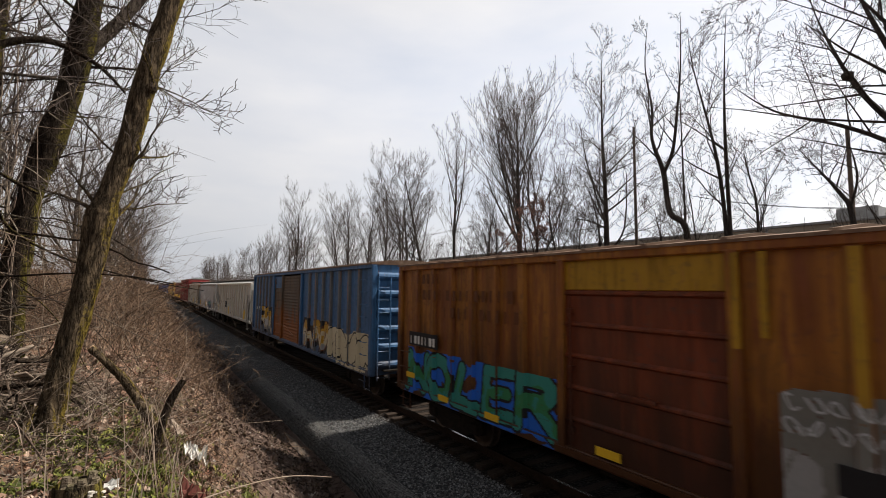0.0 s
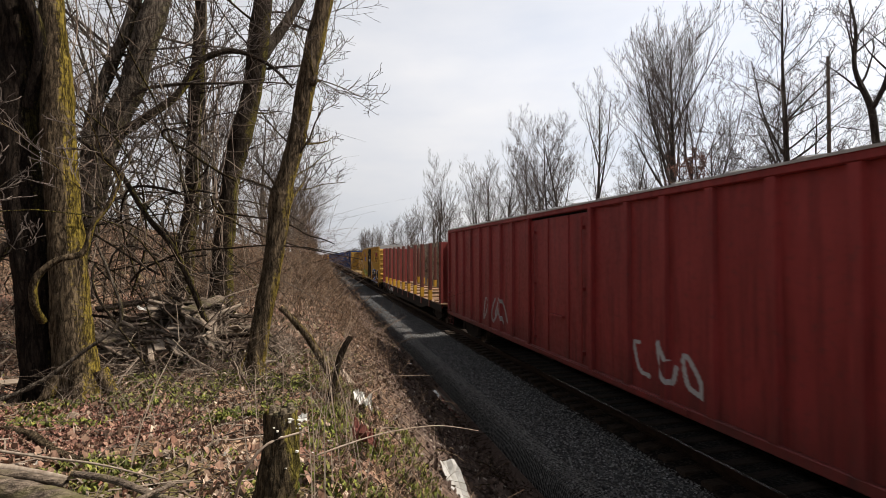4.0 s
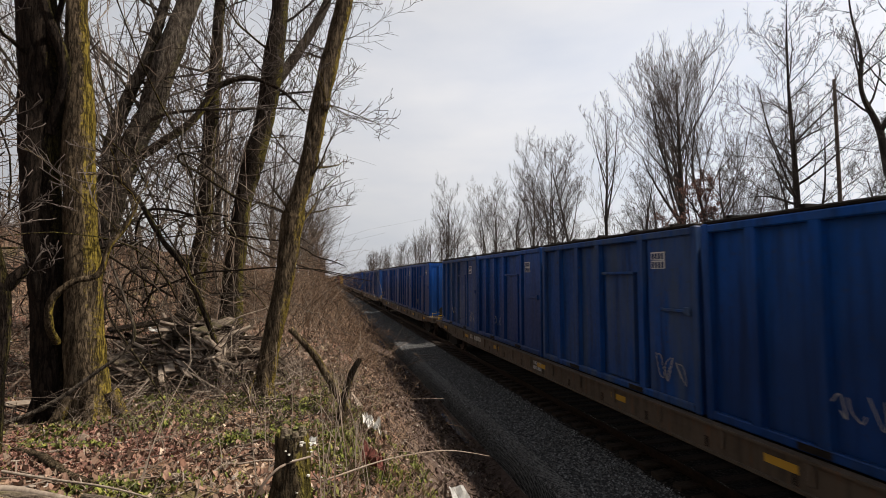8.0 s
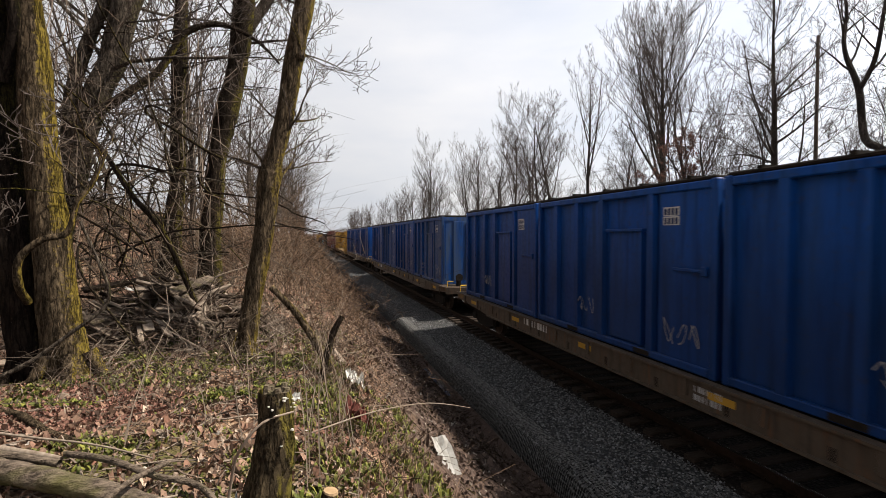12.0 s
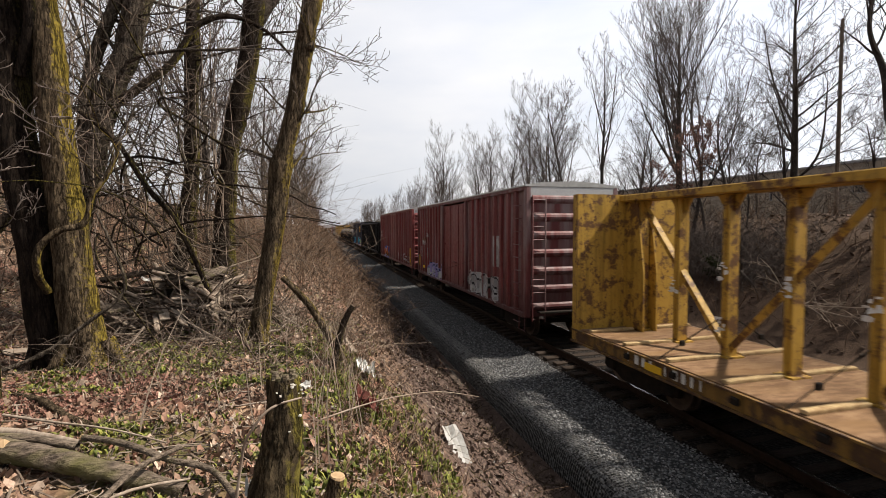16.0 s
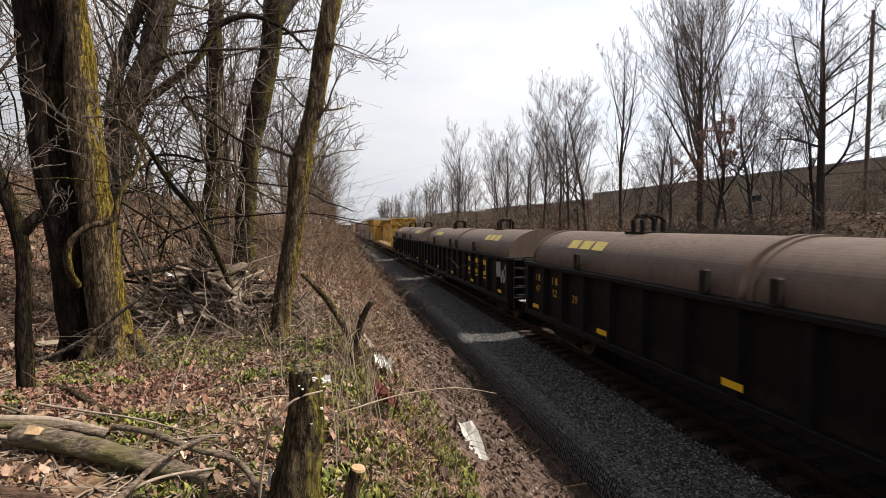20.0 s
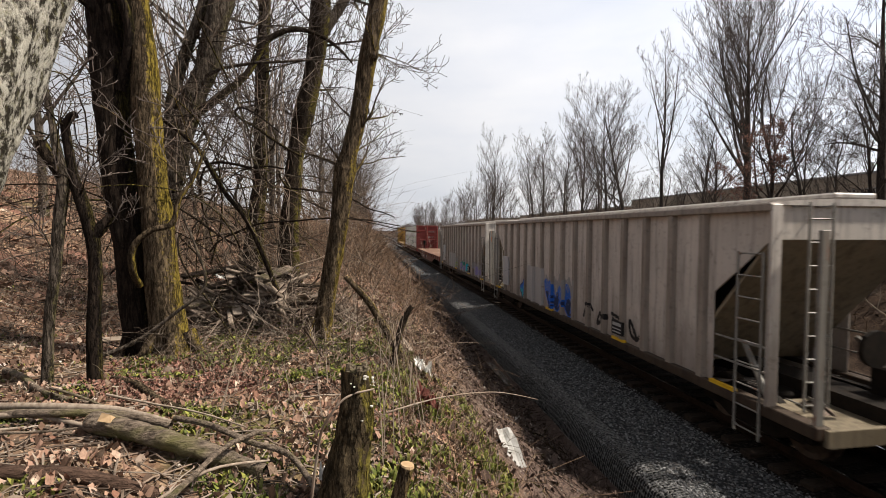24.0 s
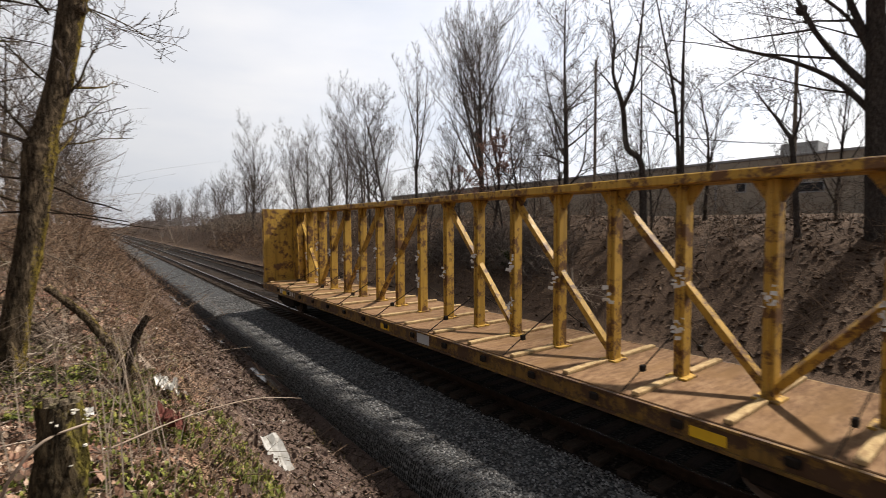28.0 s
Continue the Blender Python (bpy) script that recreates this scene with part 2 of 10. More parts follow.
def rough_mat(name, a, b, scale=8.0, rough=0.85, bump_s=0.4, dist=0.02, stretch=(1, 1, 1), metal=0.0, c=None, gloss=0.1):
    """Two colours by noise at two scales, with relief."""
    mat, nt, bs = material(name)
    vec = coords(nt, stretch)
    n1, n2 = tex_noise(nt, vec, scale, 6, 0.65), tex_noise(nt, vec, scale * 0.13, 3)
    col = mix(nt, ramp(nt, n1, [(0.35, 0), (0.66, 1)]), a, b)
    if c:
        col = mix(nt, ramp(nt, n2, [(0.5, 0), (0.68, 0.85)]), col, c)
    else:
        col = mix(nt, ramp(nt, n2, [(0.3, 0.35), (0.7, 0)]), col, tuple(x * 0.55 for x in a))
    nt.links.new(col, bs.inputs["Base Color"])
    bs.inputs["Roughness"].default_value, bs.inputs["Metallic"].default_value = rough, metal
    bs.inputs["Specular IOR Level"].default_value = gloss
    bump(nt, bs, n1, bump_s, dist)
    return mat


M_ORANGE = paint("ochre_paint", (0.36, 0.145, 0.02), 0.75, 0.3, 0.45, rust_rgb=(0.1, 0.03, 0.01), grime=1.0, chalk=0.75, chalk_rgb=(0.12, 0.03, 0.008), stain=(3.0, 1.5, (0.05, 0.018, 0.007), 0.93, 3.6))
M_DOORRUST = paint("rusty_red_door_paint", (0.2, 0.042, 0.014), 0.6, 0.3, 0.5, rust_rgb=(0.08, 0.025, 0.01), grime=1.0, chalk=0.7, chalk_rgb=(0.06, 0.016, 0.007), stain=(2.7, 1.3, (0.035, 0.014, 0.008), 0.9))
M_YELLOWPANEL = paint("chrome_yellow_paint", (0.4, 0.22, 0.015), 0.45, 0.3, grime=0.8)
M_BLUE = paint("mid_blue_paint", (0.045, 0.14, 0.3), 0.34, 0.4, grime=0.7, stain=(1.7, 0.5, (0.07, 0.05, 0.036), 0.8))
M_BLUERUST = paint("rust_brown_door", (0.13, 0.1, 0.072), 0.6, 0.5, 0.7, rust_rgb=(0.1, 0.045, 0.02), grime=0.8, stain=(2.7, 1.9, (0.26, 0.085, 0.02), 1.0, 4.0))
M_BLUERIB = paint("rusty_blue_rib_paint", (0.13, 0.14, 0.15), 0.6, 0.4, grime=0.7)
M_HOPPER = paint("pale_grey_hopper_paint", (0.52, 0.51, 0.47), 0.18, 0.5, grime=0.5, stain=(1.7, 0.8, (0.13, 0.11, 0.085), 0.6))
M_HOPPER2 = paint("mid_grey_hopper_paint", (0.42, 0.42, 0.41), 0.12, 0.5, grime=0.6, stain=(1.9, 0.7, (0.12, 0.11, 0.1), 0.6))
M_HOPPER3 = paint("rust_stained_white_hopper_paint", (0.44, 0.4, 0.32), 0.3, 0.4, rust_rgb=(0.2, 0.075, 0.025), stain=(2.9, 3.7, (0.2, 0.08, 0.025), 0.95, 7.0), grime=0.7)
M_CREAMRIB = paint("cream_rib_paint", (0.56, 0.51, 0.42), 0.3, 0.4, grime=0.5)
M_SLOPE = paint("dirty_tan_slope_sheet", (0.24, 0.2, 0.14), 0.35, 0.5, grime=0.6)
M_HOPPER4 = paint("warm_grey_hopper_paint", (0.6, 0.555, 0.51), 0.12, 0.4, grime=0.6, stain=(1.9, 0.8, (0.2, 0.155, 0.135), 0.6))
M_RED = paint("red_boxcar_paint", (0.27, 0.035, 0.035), 0.2, 0.4, grime=0.6, stain=(1.9, 0.6, (0.06, 0.03, 0.026), 0.7))
M_YELLOW = paint("boxcar_yellow_paint", (0.56, 0.33, 0.06), 0.2, 0.3, grime=0.5, stain=(1.4, 0.4, (0.1, 0.055, 0.025), 0.8))
M_BEAMYELLOW = paint("golden_yellow_beam_paint", (0.5, 0.3, 0.05), 0.8, 0.35, rust_rgb=(0.07, 0.035, 0.015), grime=0.6, blotch=True)
M_BROWN = paint("weathered_maroon_paint", (0.14, 0.034, 0.034), 0.15, 0.4, chalk=0.7, chalk_rgb=(0.2, 0.165, 0.165), stain=(2.2, 1.2, (0.07, 0.02, 0.02), 0.8))
M_MAROON = paint("maroon_paint", (0.19, 0.03, 0.03), 0.16, 0.4, chalk=0.14, grime=0.6, stain=(1.8, 0.6, (0.05, 0.02, 0.018), 0.7))
M_BLACK = paint("black_car_paint", (0.008, 0.0075, 0.008), 0.12, 0.4, 0.6, gloss=0.1)
M_BLACKRIB = paint("worn_black_rib_paint", (0.0125, 0.0115, 0.011), 0.2, 0.4, 0.5, gloss=0.2)
M_NAVY = paint("dark_navy_paint", (0.028, 0.033, 0.055), 0.12, 0.5, gloss=0.25, grime=0.6, stain=(1.6, 0.6, (0.03, 0.025, 0.022), 0.7))
M_CONT = paint("container_blue_paint", (0.001, 0.072, 0.34), 0.2, 0.5, 0.42, gloss=0.16, grime=0.8, chalk=0.4, chalk_rgb=(0.022, 0.06, 0.15), stain=(2.9, 1.3, (0.006, 0.02, 0.065), 0.6, 3.0))
M_CONT2 = paint("faded_container_blue_paint", (0.002, 0.056, 0.24), 0.25, 0.5, 0.48, gloss=0.18, grime=0.9, chalk=0.7, chalk_rgb=(0.048, 0.072, 0.11))
M_COVER = paint("brown_hood_paint", (0.115, 0.082, 0.066), 0.25, 0.6, 0.55)
M_BULKHEAD = paint("faded_red_bulkhead_paint", (0.2, 0.035, 0.03), 0.35, 0.5)
M_BOXRED = paint("oxide_red_steel", (0.13, 0.04, 0.03), 0.4, 0.4)
M_RIBGREY = paint("brownish_grey_rib_paint", (0.31, 0.27, 0.235), 0.25, 0.4, grime=0.6)
M_GALV = rough_mat("galvanised_sheet", (0.42, 0.42, 0.41), (0.3, 0.3, 0.29), 6, 0.5, 0.15, 0.01, metal=0.3)
M_ROOFRUST = rough_mat("rusty_roof_sheet", (0.2, 0.14, 0.1), (0.09, 0.05, 0.035), 5, 0.75, 0.2, 0.01)
M_UNDER = rough_mat("sooty_underframe_steel", (0.009, 0.008, 0.007), (0.022, 0.016, 0.012), 7, 0.85, 0.3, 0.01, gloss=0.15)
M_WHEEL = rough_mat("worn_wheel_steel", (0.06, 0.045, 0.035), (0.1, 0.08, 0.065), 10, 0.5, 0.2, 0.005, metal=0.6)
M_DECK = rough_mat("rusty_deck_plates", (0.2, 0.125, 0.08), (0.12, 0.068, 0.042), 3.5, 0.8, 0.25, 0.01, (1.6, 0.5, 1), c=(0.28, 0.2, 0.135))
M_DECKRED = rough_mat("dusty_maroon_deck_plates", (0.15, 0.09, 0.062), (0.09, 0.047, 0.034), 3.0, 0.75, 0.25, 0.008, (1.6, 0.5, 1), c=(0.21, 0.145, 0.1))
M_GRATING = rough_mat("worn_grey_grating", (0.17, 0.16, 0.15), (0.09, 0.08, 0.075), 12, 0.7, 0.2, 0.004)
M_DECKWOOD = rough_mat("weathered_deck_boards", (0.22, 0.14, 0.08), (0.1, 0.056, 0.032), 3, 0.85, 0.3, 0.01, (1, 4, 1), c=(0.16, 0.095, 0.045), gloss=0.06)
M_RISER = rough_mat("worn_timber_riser", (0.45, 0.34, 0.18), (0.2, 0.12, 0.06), 6, 0.85, 0.3, 0.01, (1, 4, 1))
M_SILLGOLD = paint("rusty_gold_sill", (0.22, 0.125, 0.03), 0.95, 0.4, grime=0.9, rust_rgb=(0.04, 0.022, 0.012), blotch=True)
M_SILL = paint("grimy_brown_sill", (0.095, 0.074, 0.055), 0.6, 0.5, grime=0.8, rust_rgb=(0.07, 0.035, 0.018))
M_ENDDECK = paint("dark_rusty_end_deck", (0.062, 0.043, 0.03), 0.5, 0.4, 0.7, grime=0.8, rust_rgb=(0.05, 0.024, 0.013))
M_LADDER = paint("grey_ladder_steel", (0.25, 0.24, 0.22), 0.45, 0.4, grime=0.7)


def flat_mat(name, rgb, rough=0.6, speck=0.25):
    mat, nt, bs = material(name)
    n = tex_noise(nt, coords(nt), 14, 5, 0.7)
    col = mix(nt, ramp(nt, n, [(0.42, 0), (0.75, speck)]), rgb, tuple(c * 0.45 + 0.02 for c in rgb))
    nt.links.new(col, bs.inputs["Base Color"])
    bs.inputs["Roughness"].default_value = rough
    bs.inputs["Specular IOR Level"].default_value = 0.2
    return mat


M_WORNMARK = flat_mat("worn_pale_yellow_mark", (0.4, 0.33, 0.1), 0.6, 0.9)
SPRAY = {k: flat_mat(k + "_spray_paint", c) for k, c in dict(
    white=(0.55, 0.55, 0.53), cream=(0.5, 0.44, 0.3), black=(0.012, 0.012, 0.014), teal=(0.03, 0.2, 0.17), green=(0.03, 0.17, 0.07),
    blue=(0.015, 0.11, 0.5), cyan=(0.02, 0.34, 0.46), gold=(0.42, 0.24, 0.03), orange=(0.42, 0.1, 0.03), grey=(0.25, 0.25, 0.25),
    lilac=(0.25, 0.22, 0.42), lime=(0.25, 0.36, 0.05), yellow=(0.62, 0.38, 0.02), brown=(0.1, 0.035, 0.012), silver=(0.36, 0.37, 0.38), navy=(0.015, 0.03, 0.09), crimson=(0.26, 0.035, 0.03), maroon=(0.06, 0.01, 0.012), umber=(0.022, 0.012, 0.008), dirt=(0.15, 0.148, 0.135), patch=(0.33, 0.325, 0.325)).items()}
# ---------------------------------------------------------------- running gear
def wheel_mesh():
    g = Geo()
    prof = [(0.0, 0.16), (0.34, 0.12), (0.40, 0.14), (0.42, 0.15), (0.42, 0.02), (0.455, 0.0), (0.455, -0.02), (0.40, -0.02), (0.0, -0.02)]
    n = 20
    for r, w in prof:
        g.v.extend((w, r * math.cos(2 * math.pi * i / n), r * math.sin(2 * math.pi * i / n)) for i in range(n))
    for k in range(len(prof) - 1):
        for i in range(n):
            j = (i + 1) % n
            g.f.append((k * n + i, k * n + j, (k + 1) * n + j, (k + 1) * n + i))
            g.m.append(0)
    return g.mesh("wheel", M_WHEEL)


WHEEL = wheel_mesh()


def side_frame_mesh():
    g = Geo()
    out = [(-1.15, 0.36), (-1.15, 0.62), (-0.75, 0.68), (-0.45, 0.86), (0.45, 0.86), (0.75, 0.68), (1.15, 0.62), (1.15, 0.36), (0.85, 0.36), (0.5, 0.2), (-0.5, 0.2), (-0.85, 0.36)]
    g.prism(out, -0.07, 0.07, "x")
    g.box(-0.13, 0.13, -1.06, -0.72, 0.33, 0.6, 0.04).box(-0.13, 0.13, 0.72, 1.06, 0.33, 0.6, 0.04)
    for y in (-0.18, 0, 0.18):
        g.rod((-0.13, y, 0.3), (-0.13, y, 0.58), 0.075, 8)
    g.box(-0.12, 0.1, -0.34, 0.34, 0.58, 0.7, 0.03)
    return g.mesh("side_frame", M_UNDER)


SIDE_FRAME = side_frame_mesh()
BOLSTER = Geo().box(-1.05, 1.05, -0.22, 0.22, 0.55, 0.82, 0.04).rod((-0.75, -0.86, 0.455), (0.75, -0.86, 0.455), 0.08, 8).rod((-0.75, 0.86, 0.455), (0.75, 0.86, 0.455), 0.08, 8).mesh("truck", M_UNDER)
COUPLER = Geo().box(-0.12, 0.12, -0.62, 0.3, 0.78, 0.98, 0.03).box(-0.19, 0.16, -0.72, -0.5, 0.72, 1.04, 0.05).rod((0.2, -0.2, 0.75), (0.2, -0.55, 0.45), 0.025, 6).mesh("coupler", M_UNDER)


def running_gear(car, length, inset=2.1, sill=True):
    """Two trucks with wheels, the centre sill and a coupler at each end."""
    for y in (inset, length - inset):
        truck = part("truck", BOLSTER, None, car, "black steel truck bolster with axles", pose(0, y, 0))
        for sx in (-1, 1):
            part("side_frame", SIDE_FRAME, None, truck, m=pose(sx * 1.03, 0, 0, 0, 0, 0 if sx > 0 else 180))
            for dy in (-0.86, 0.86):
                part("wheel", WHEEL, None, truck, m=pose(sx * 0.72, dy, 0.455, 0, 0, 0 if sx > 0 else 180))
    part("coupler", COUPLER, None, car, "dark cast steel coupler", pose(0, 0.15, 0))
    part("coupler", COUPLER, None, car, "dark cast steel coupler", pose(0, length - 0.15, 0, 0, 0, 180))
    if sill:
        g = Geo().box(-0.3, 0.3, 0.2, length - 0.2, 0.72, 1.02)
        for y in np.arange(1.0, length - 0.8, 1.5):
            g.box(-1.4, 1.4, y - 0.05, y + 0.05, 0.82, 1.0)
        g.rod((-0.55, length * 0.38, 0.72), (-0.55, length * 0.38 + 1.1, 0.72), 0.2, 10)
        g.box(-0.95, -0.6, length * 0.56, length * 0.56 + 0.7, 0.55, 0.95)
        part("underframe", g, M_UNDER, car)


def ladder(car, x, y, z0, z1, mat, w=0.42, along="y", rails=True, step=0.34, out=-0.09):
    """Rungs between two rails, standing off the car's side (along y) or its end (along x)."""
    g = Geo()
    a, b = -w / 2, w / 2
    place = (lambda d, o, z: (x + o, y + d, z)) if along == "y" else (lambda d, o, z: (x + d, y + o, z))
    z = z0 + 0.1
    while z < z1:
        if rails:
            g.rod(place(a, out, z), place(b, out, z), 0.014, 5)
        else:
            part("grab_iron", Geo().tube([place(a, 0, z), place(a, out, z), place(b, out, z), place(b, 0, z)], [0.014] * 4, 5), mat, car)
        z += step
    if rails:
        for d in (a, b):
            g.rod(place(d, out, z0), place(d, out, z1), 0.022, 5)
            g.rod(place(d, out, z1 - 0.05), place(d, 0, z1 - 0.05), 0.015, 5)
            g.rod(place(d, out, z0 + 0.1), place(d, 0, z0 + 0.1), 0.015, 5)
        part("ladder", g, mat, car)


# ---------------------------------------------------------------- lettering and graffiti
def bars(car, y, z, h, count, mat, x, name="lettering", gap=0.0, lines=1):
    """Unread lettering: a row of plain bars that runs towards -y."""
    for line in range(lines):
        g = Geo()
        for i in range(count):
            w = h * (0.16 + 0.14 * ((i * 7 + line * 3) % 4))
            yy = y - i * (h * 0.82 + gap)
            bar = (x - 0.004, x + 0.002, yy - w, yy, z - line * h * 1.45, z - line * h * 1.45 + h)
            if h > 0.15:
                part(name, Geo().box(*bar), mat, car)
            else:
                g.box(*bar)
        if g.v:
            part(name, g, mat, car)


def text(car, body, y, z, h, mat, x, end=False):
    """Words in the built-in font, on the side (reading towards -y) or on the front end (reading towards +x)."""
    cu = bpy.data.curves.new("words", "FONT")
    cu.body, cu.size, cu.extrude = body, h, 0.002
    ob = new("words", cu)
    me = bpy.data.meshes.new_from_object(ob.evaluated_get(bpy.context.evaluated_depsgraph_get()))
    bpy.data.objects.remove(ob)
    axes = Matrix(((1, 0, 0), (0, 0, -1), (0, 1, 0))) if end else Matrix(((0, 0, -1), (-1, 0, 0), (0, 1, 0)))
    me.transform(Matrix.Translation((x, y, z)) @ axes.to_4x4())
    me.materials.clear()
    me.materials.append(mat)
    part("lettering", me, None, car)


def squiggle(rng):
    """An abstract looping stroke in the unit square."""
    n = rng.choice((4, 5, 6))
    a0, turn = rng.uniform(0, 6.28), rng.choice((-1, 1)) * rng.uniform(0.9, 1.7)
    ctl = [(0.5 + 0.5 * math.cos(a0 + i * turn) * rng.uniform(0.6, 1), 0.5 + 0.52 * math.sin(a0 + i * turn * 1.3) * rng.uniform(0.7, 1)) for i in range(n)]
    out = []
    for i in range(n - 1):
        p0, p1, p2, p3 = ctl[max(0, i - 1)], ctl[i], ctl[i + 1], ctl[min(n - 1, i + 2)]
        for t in (0, 0.25, 0.5, 0.75):
            out.append(tuple(0.5 * (2 * p1[k] + (p2[k] - p0[k]) * t + (2 * p0[k] - 5 * p1[k] + 4 * p2[k] - p3[k]) * t * t + (3 * p1[k] - p0[k] - 3 * p2[k] + p3[k]) * t ** 3) for k in (0, 1)))
    return out + [ctl[-1]]


LETTERS = {     # strokes in the unit square
    "S": [[(0.95, 0.82), (0.6, 1.0), (0.15, 0.86), (0.12, 0.62), (0.5, 0.5), (0.9, 0.38), (0.9, 0.12), (0.5, 0.0), (0.05, 0.12)]],
    "T": [[(0.0, 0.97), (1.0, 1.0)], [(0.5, 1.0), (0.45, 0.0)]],
    "N": [[(0.0, 0.0), (0.05, 1.0), (0.9, 0.02), (1.0, 1.0)]],
    "U": [[(0.0, 1.0), (0.05, 0.22), (0.3, 0.0), (0.7, 0.0), (0.95, 0.22), (1.0, 1.0)]],
    "G": [[(1.0, 0.85), (0.6, 1.0), (0.2, 0.9), (0.0, 0.5), (0.2, 0.1), (0.6, 0.0), (1.0, 0.15), (0.95, 0.45), (0.6, 0.45)]],
    "R": [[(0.0, 0.0), (0.05, 1.0), (0.7, 1.0), (0.95, 0.8), (0.7, 0.55), (0.05, 0.5)], [(0.4, 0.5), (1.0, 0.0)]],
    "Z": [[(0.0, 1.0), (1.0, 0.95), (0.1, 0.05), (1.0, 0.0)]],
    "O": [[(0.5, 1.0), (0.1, 0.8), (0.0, 0.4), (0.3, 0.02), (0.8, 0.1), (1.0, 0.55), (0.8, 0.92), (0.5, 1.0)]],
    "L": [[(0.1, 1.0), (0.0, 0.05), (0.9, 0.0)]],
    "E": [[(0.95, 1.0), (0.05, 0.95), (0.0, 0.0), (0.95, 0.05)], [(0.05, 0.5), (0.75, 0.52)]],
}
SILLS = {}     # top of the side sill and its face, by car


def graffiti(car, y0, y1, z0, z1, seed, letters, fills, line, ground=None, surf=None, fat=0.16, res=0.025, word=""):
    """Sprayed letters on the near side between y0 and y1: a ground, an outline and a fill, each laid on panel and rib alike.
    fills: spray colours used in turn from the top down. surf: x of the metal at y."""
    rng = random.Random(seed)
    res = min(res, fat * 0.9)
    ny, nz = max(4, int((y1 - y0) / res)), max(4, int((z1 - z0) / res))
    yy = y0 + (np.arange(ny) + 0.5) * (y1 - y0) / ny
    zz = z0 + (np.arange(nz) + 0.5) * (z1 - z0) / nz
    Y, Z = np.meshgrid(yy, zz, indexing="ij")
    dist, strokes = np.full(Y.shape, 9.0), []
    high = z1 - z0
    letters = len(word) or letters
    step = (y1 - y0) / letters
    for i in range(letters):
        shapes = LETTERS[word[i]] if word else [squiggle(rng)]
        tall = high * rng.uniform(0.62, 0.8)
        base = z0 + high * 0.12 + rng.uniform(0, high * 0.08)
        lean = rng.uniform(-0.15, 0.15)
        left = y1 - (i + 0.12) * step
        wide = 0.86 if word else 1.0
        wid = fat * rng.uniform(0.8, 1.2)
        own = np.full(Y.shape, 9.0)
        for gl in shapes:
            pts = [(left - (p[0] * wide + lean * p[1]) * step, base + p[1] * tall) for p in gl]
            for (a, b), (c, d) in zip(pts, pts[1:]):
                L2 = (c - a) ** 2 + (d - b) ** 2 + 1e-9
                t = np.clip(((Y - a) * (c - a) + (Z - b) * (d - b)) / L2, 0, 1)
                own = np.minimum(own, np.hypot(Y - a - t * (c - a), Z - b - t * (d - b)) - wid)
        strokes.append(own)
        dist = np.minimum(dist, own)
    wob = 0.06 * np.sin(Y * 7 + seed) + 0.05 * np.sin(Z * 11 + Y * 3)
    cls = np.zeros(Y.shape, int)
    owner = np.zeros(Y.shape, int)
    mats = []
    if ground:
        cls[dist < 0.2 + wob * 2] = 1
    mats.append(SPRAY[ground] if ground else SPRAY[line])
    mats.append(SPRAY[line])
    band = np.clip(((z1 - Z + wob * 2) / high * len(fills)).astype(int), 0, len(fills) - 1)
    inner = dist < 0.0
    for i, own in enumerate(strokes):
        owner[own < min(0.05, fat * 0.5)] = i + 1
        cls[own < min(0.05, fat * 0.5)] = 2
        cls = np.where(own < 0.0, 3 + band, cls)
    shine = inner & (dist < -fat * 0.45) & (np.sin(Y * 13 + Z * 5) > 0.75)
    if len(fills) > 1:
        cls = np.where(shine, 3, cls)
    mats += [SPRAY[k] for k in fills]
    wear = np.random.default_rng(seed).random(Y.shape) > 0.992
    cls = np.where(wear, 0, cls)
    geos = [Geo() for _ in range(letters + 1)]
    dz, dy = (z1 - z0) / nz / 2, (y1 - y0) / ny / 2
    side = [surf(y) if surf else -HALF for y in yy]
    edge, face = SILLS.get(car.name, (-9, 0))
    for k in range(nz):
        depth = side if zz[k] > edge else [min(d, face) for d in side]
        i = 0
        row = cls[:, k]
        while i < ny:
            c = row[i]
            j = i
            while j + 1 < ny and row[j + 1] == c and owner[j + 1, k] == owner[i, k] and depth[j + 1] == depth[i]:
                j += 1
            if c:
                g = geos[owner[i, k]]
                x = depth[i] - 0.005
                a, b, lo, hi = yy[i] - dy, yy[j] + dy, zz[k] - dz, zz[k] + dz
                g.add([(x, a, lo), (x, a, hi), (x, b, hi), (x, b, lo)], [(0, 3, 2, 1)], int(c) - 1)
                if j + 1 < ny and depth[j + 1] != depth[j]:
                    # the flank of a rib carries the paint too
                    xa, xb = x, depth[j + 1] - 0.005
                    ya, yb = (b - 0.036, b) if xb < xa else (b, b + 0.036)
                    g.add([(xa, ya - 0.004, lo), (xa, ya - 0.004, hi), (xb, yb, hi), (xb, yb, lo)], [(0, 3, 2, 1)], int(c) - 1)
            i = j + 1
    for k, g in enumerate(geos):
        if g.v:
            part("painted_letter" if k else "painted_ground", g, mats, car, "sprayed graffiti letter" if fat < 1 else "repainted pale grey patch" if k else "sprayed ground behind graffiti letters")


# ---------------------------------------------------------------- cars
def place_car(car, y0, x=TRACK_X, z=0.0):
    MOVERS.append((car, y0, x, z))
    car.matrix_basis = pose(x, y0, z)


def rib_surface(ys, w, panel, out):
    return lambda y: out if any(abs(y - r) < w for r in ys) else panel


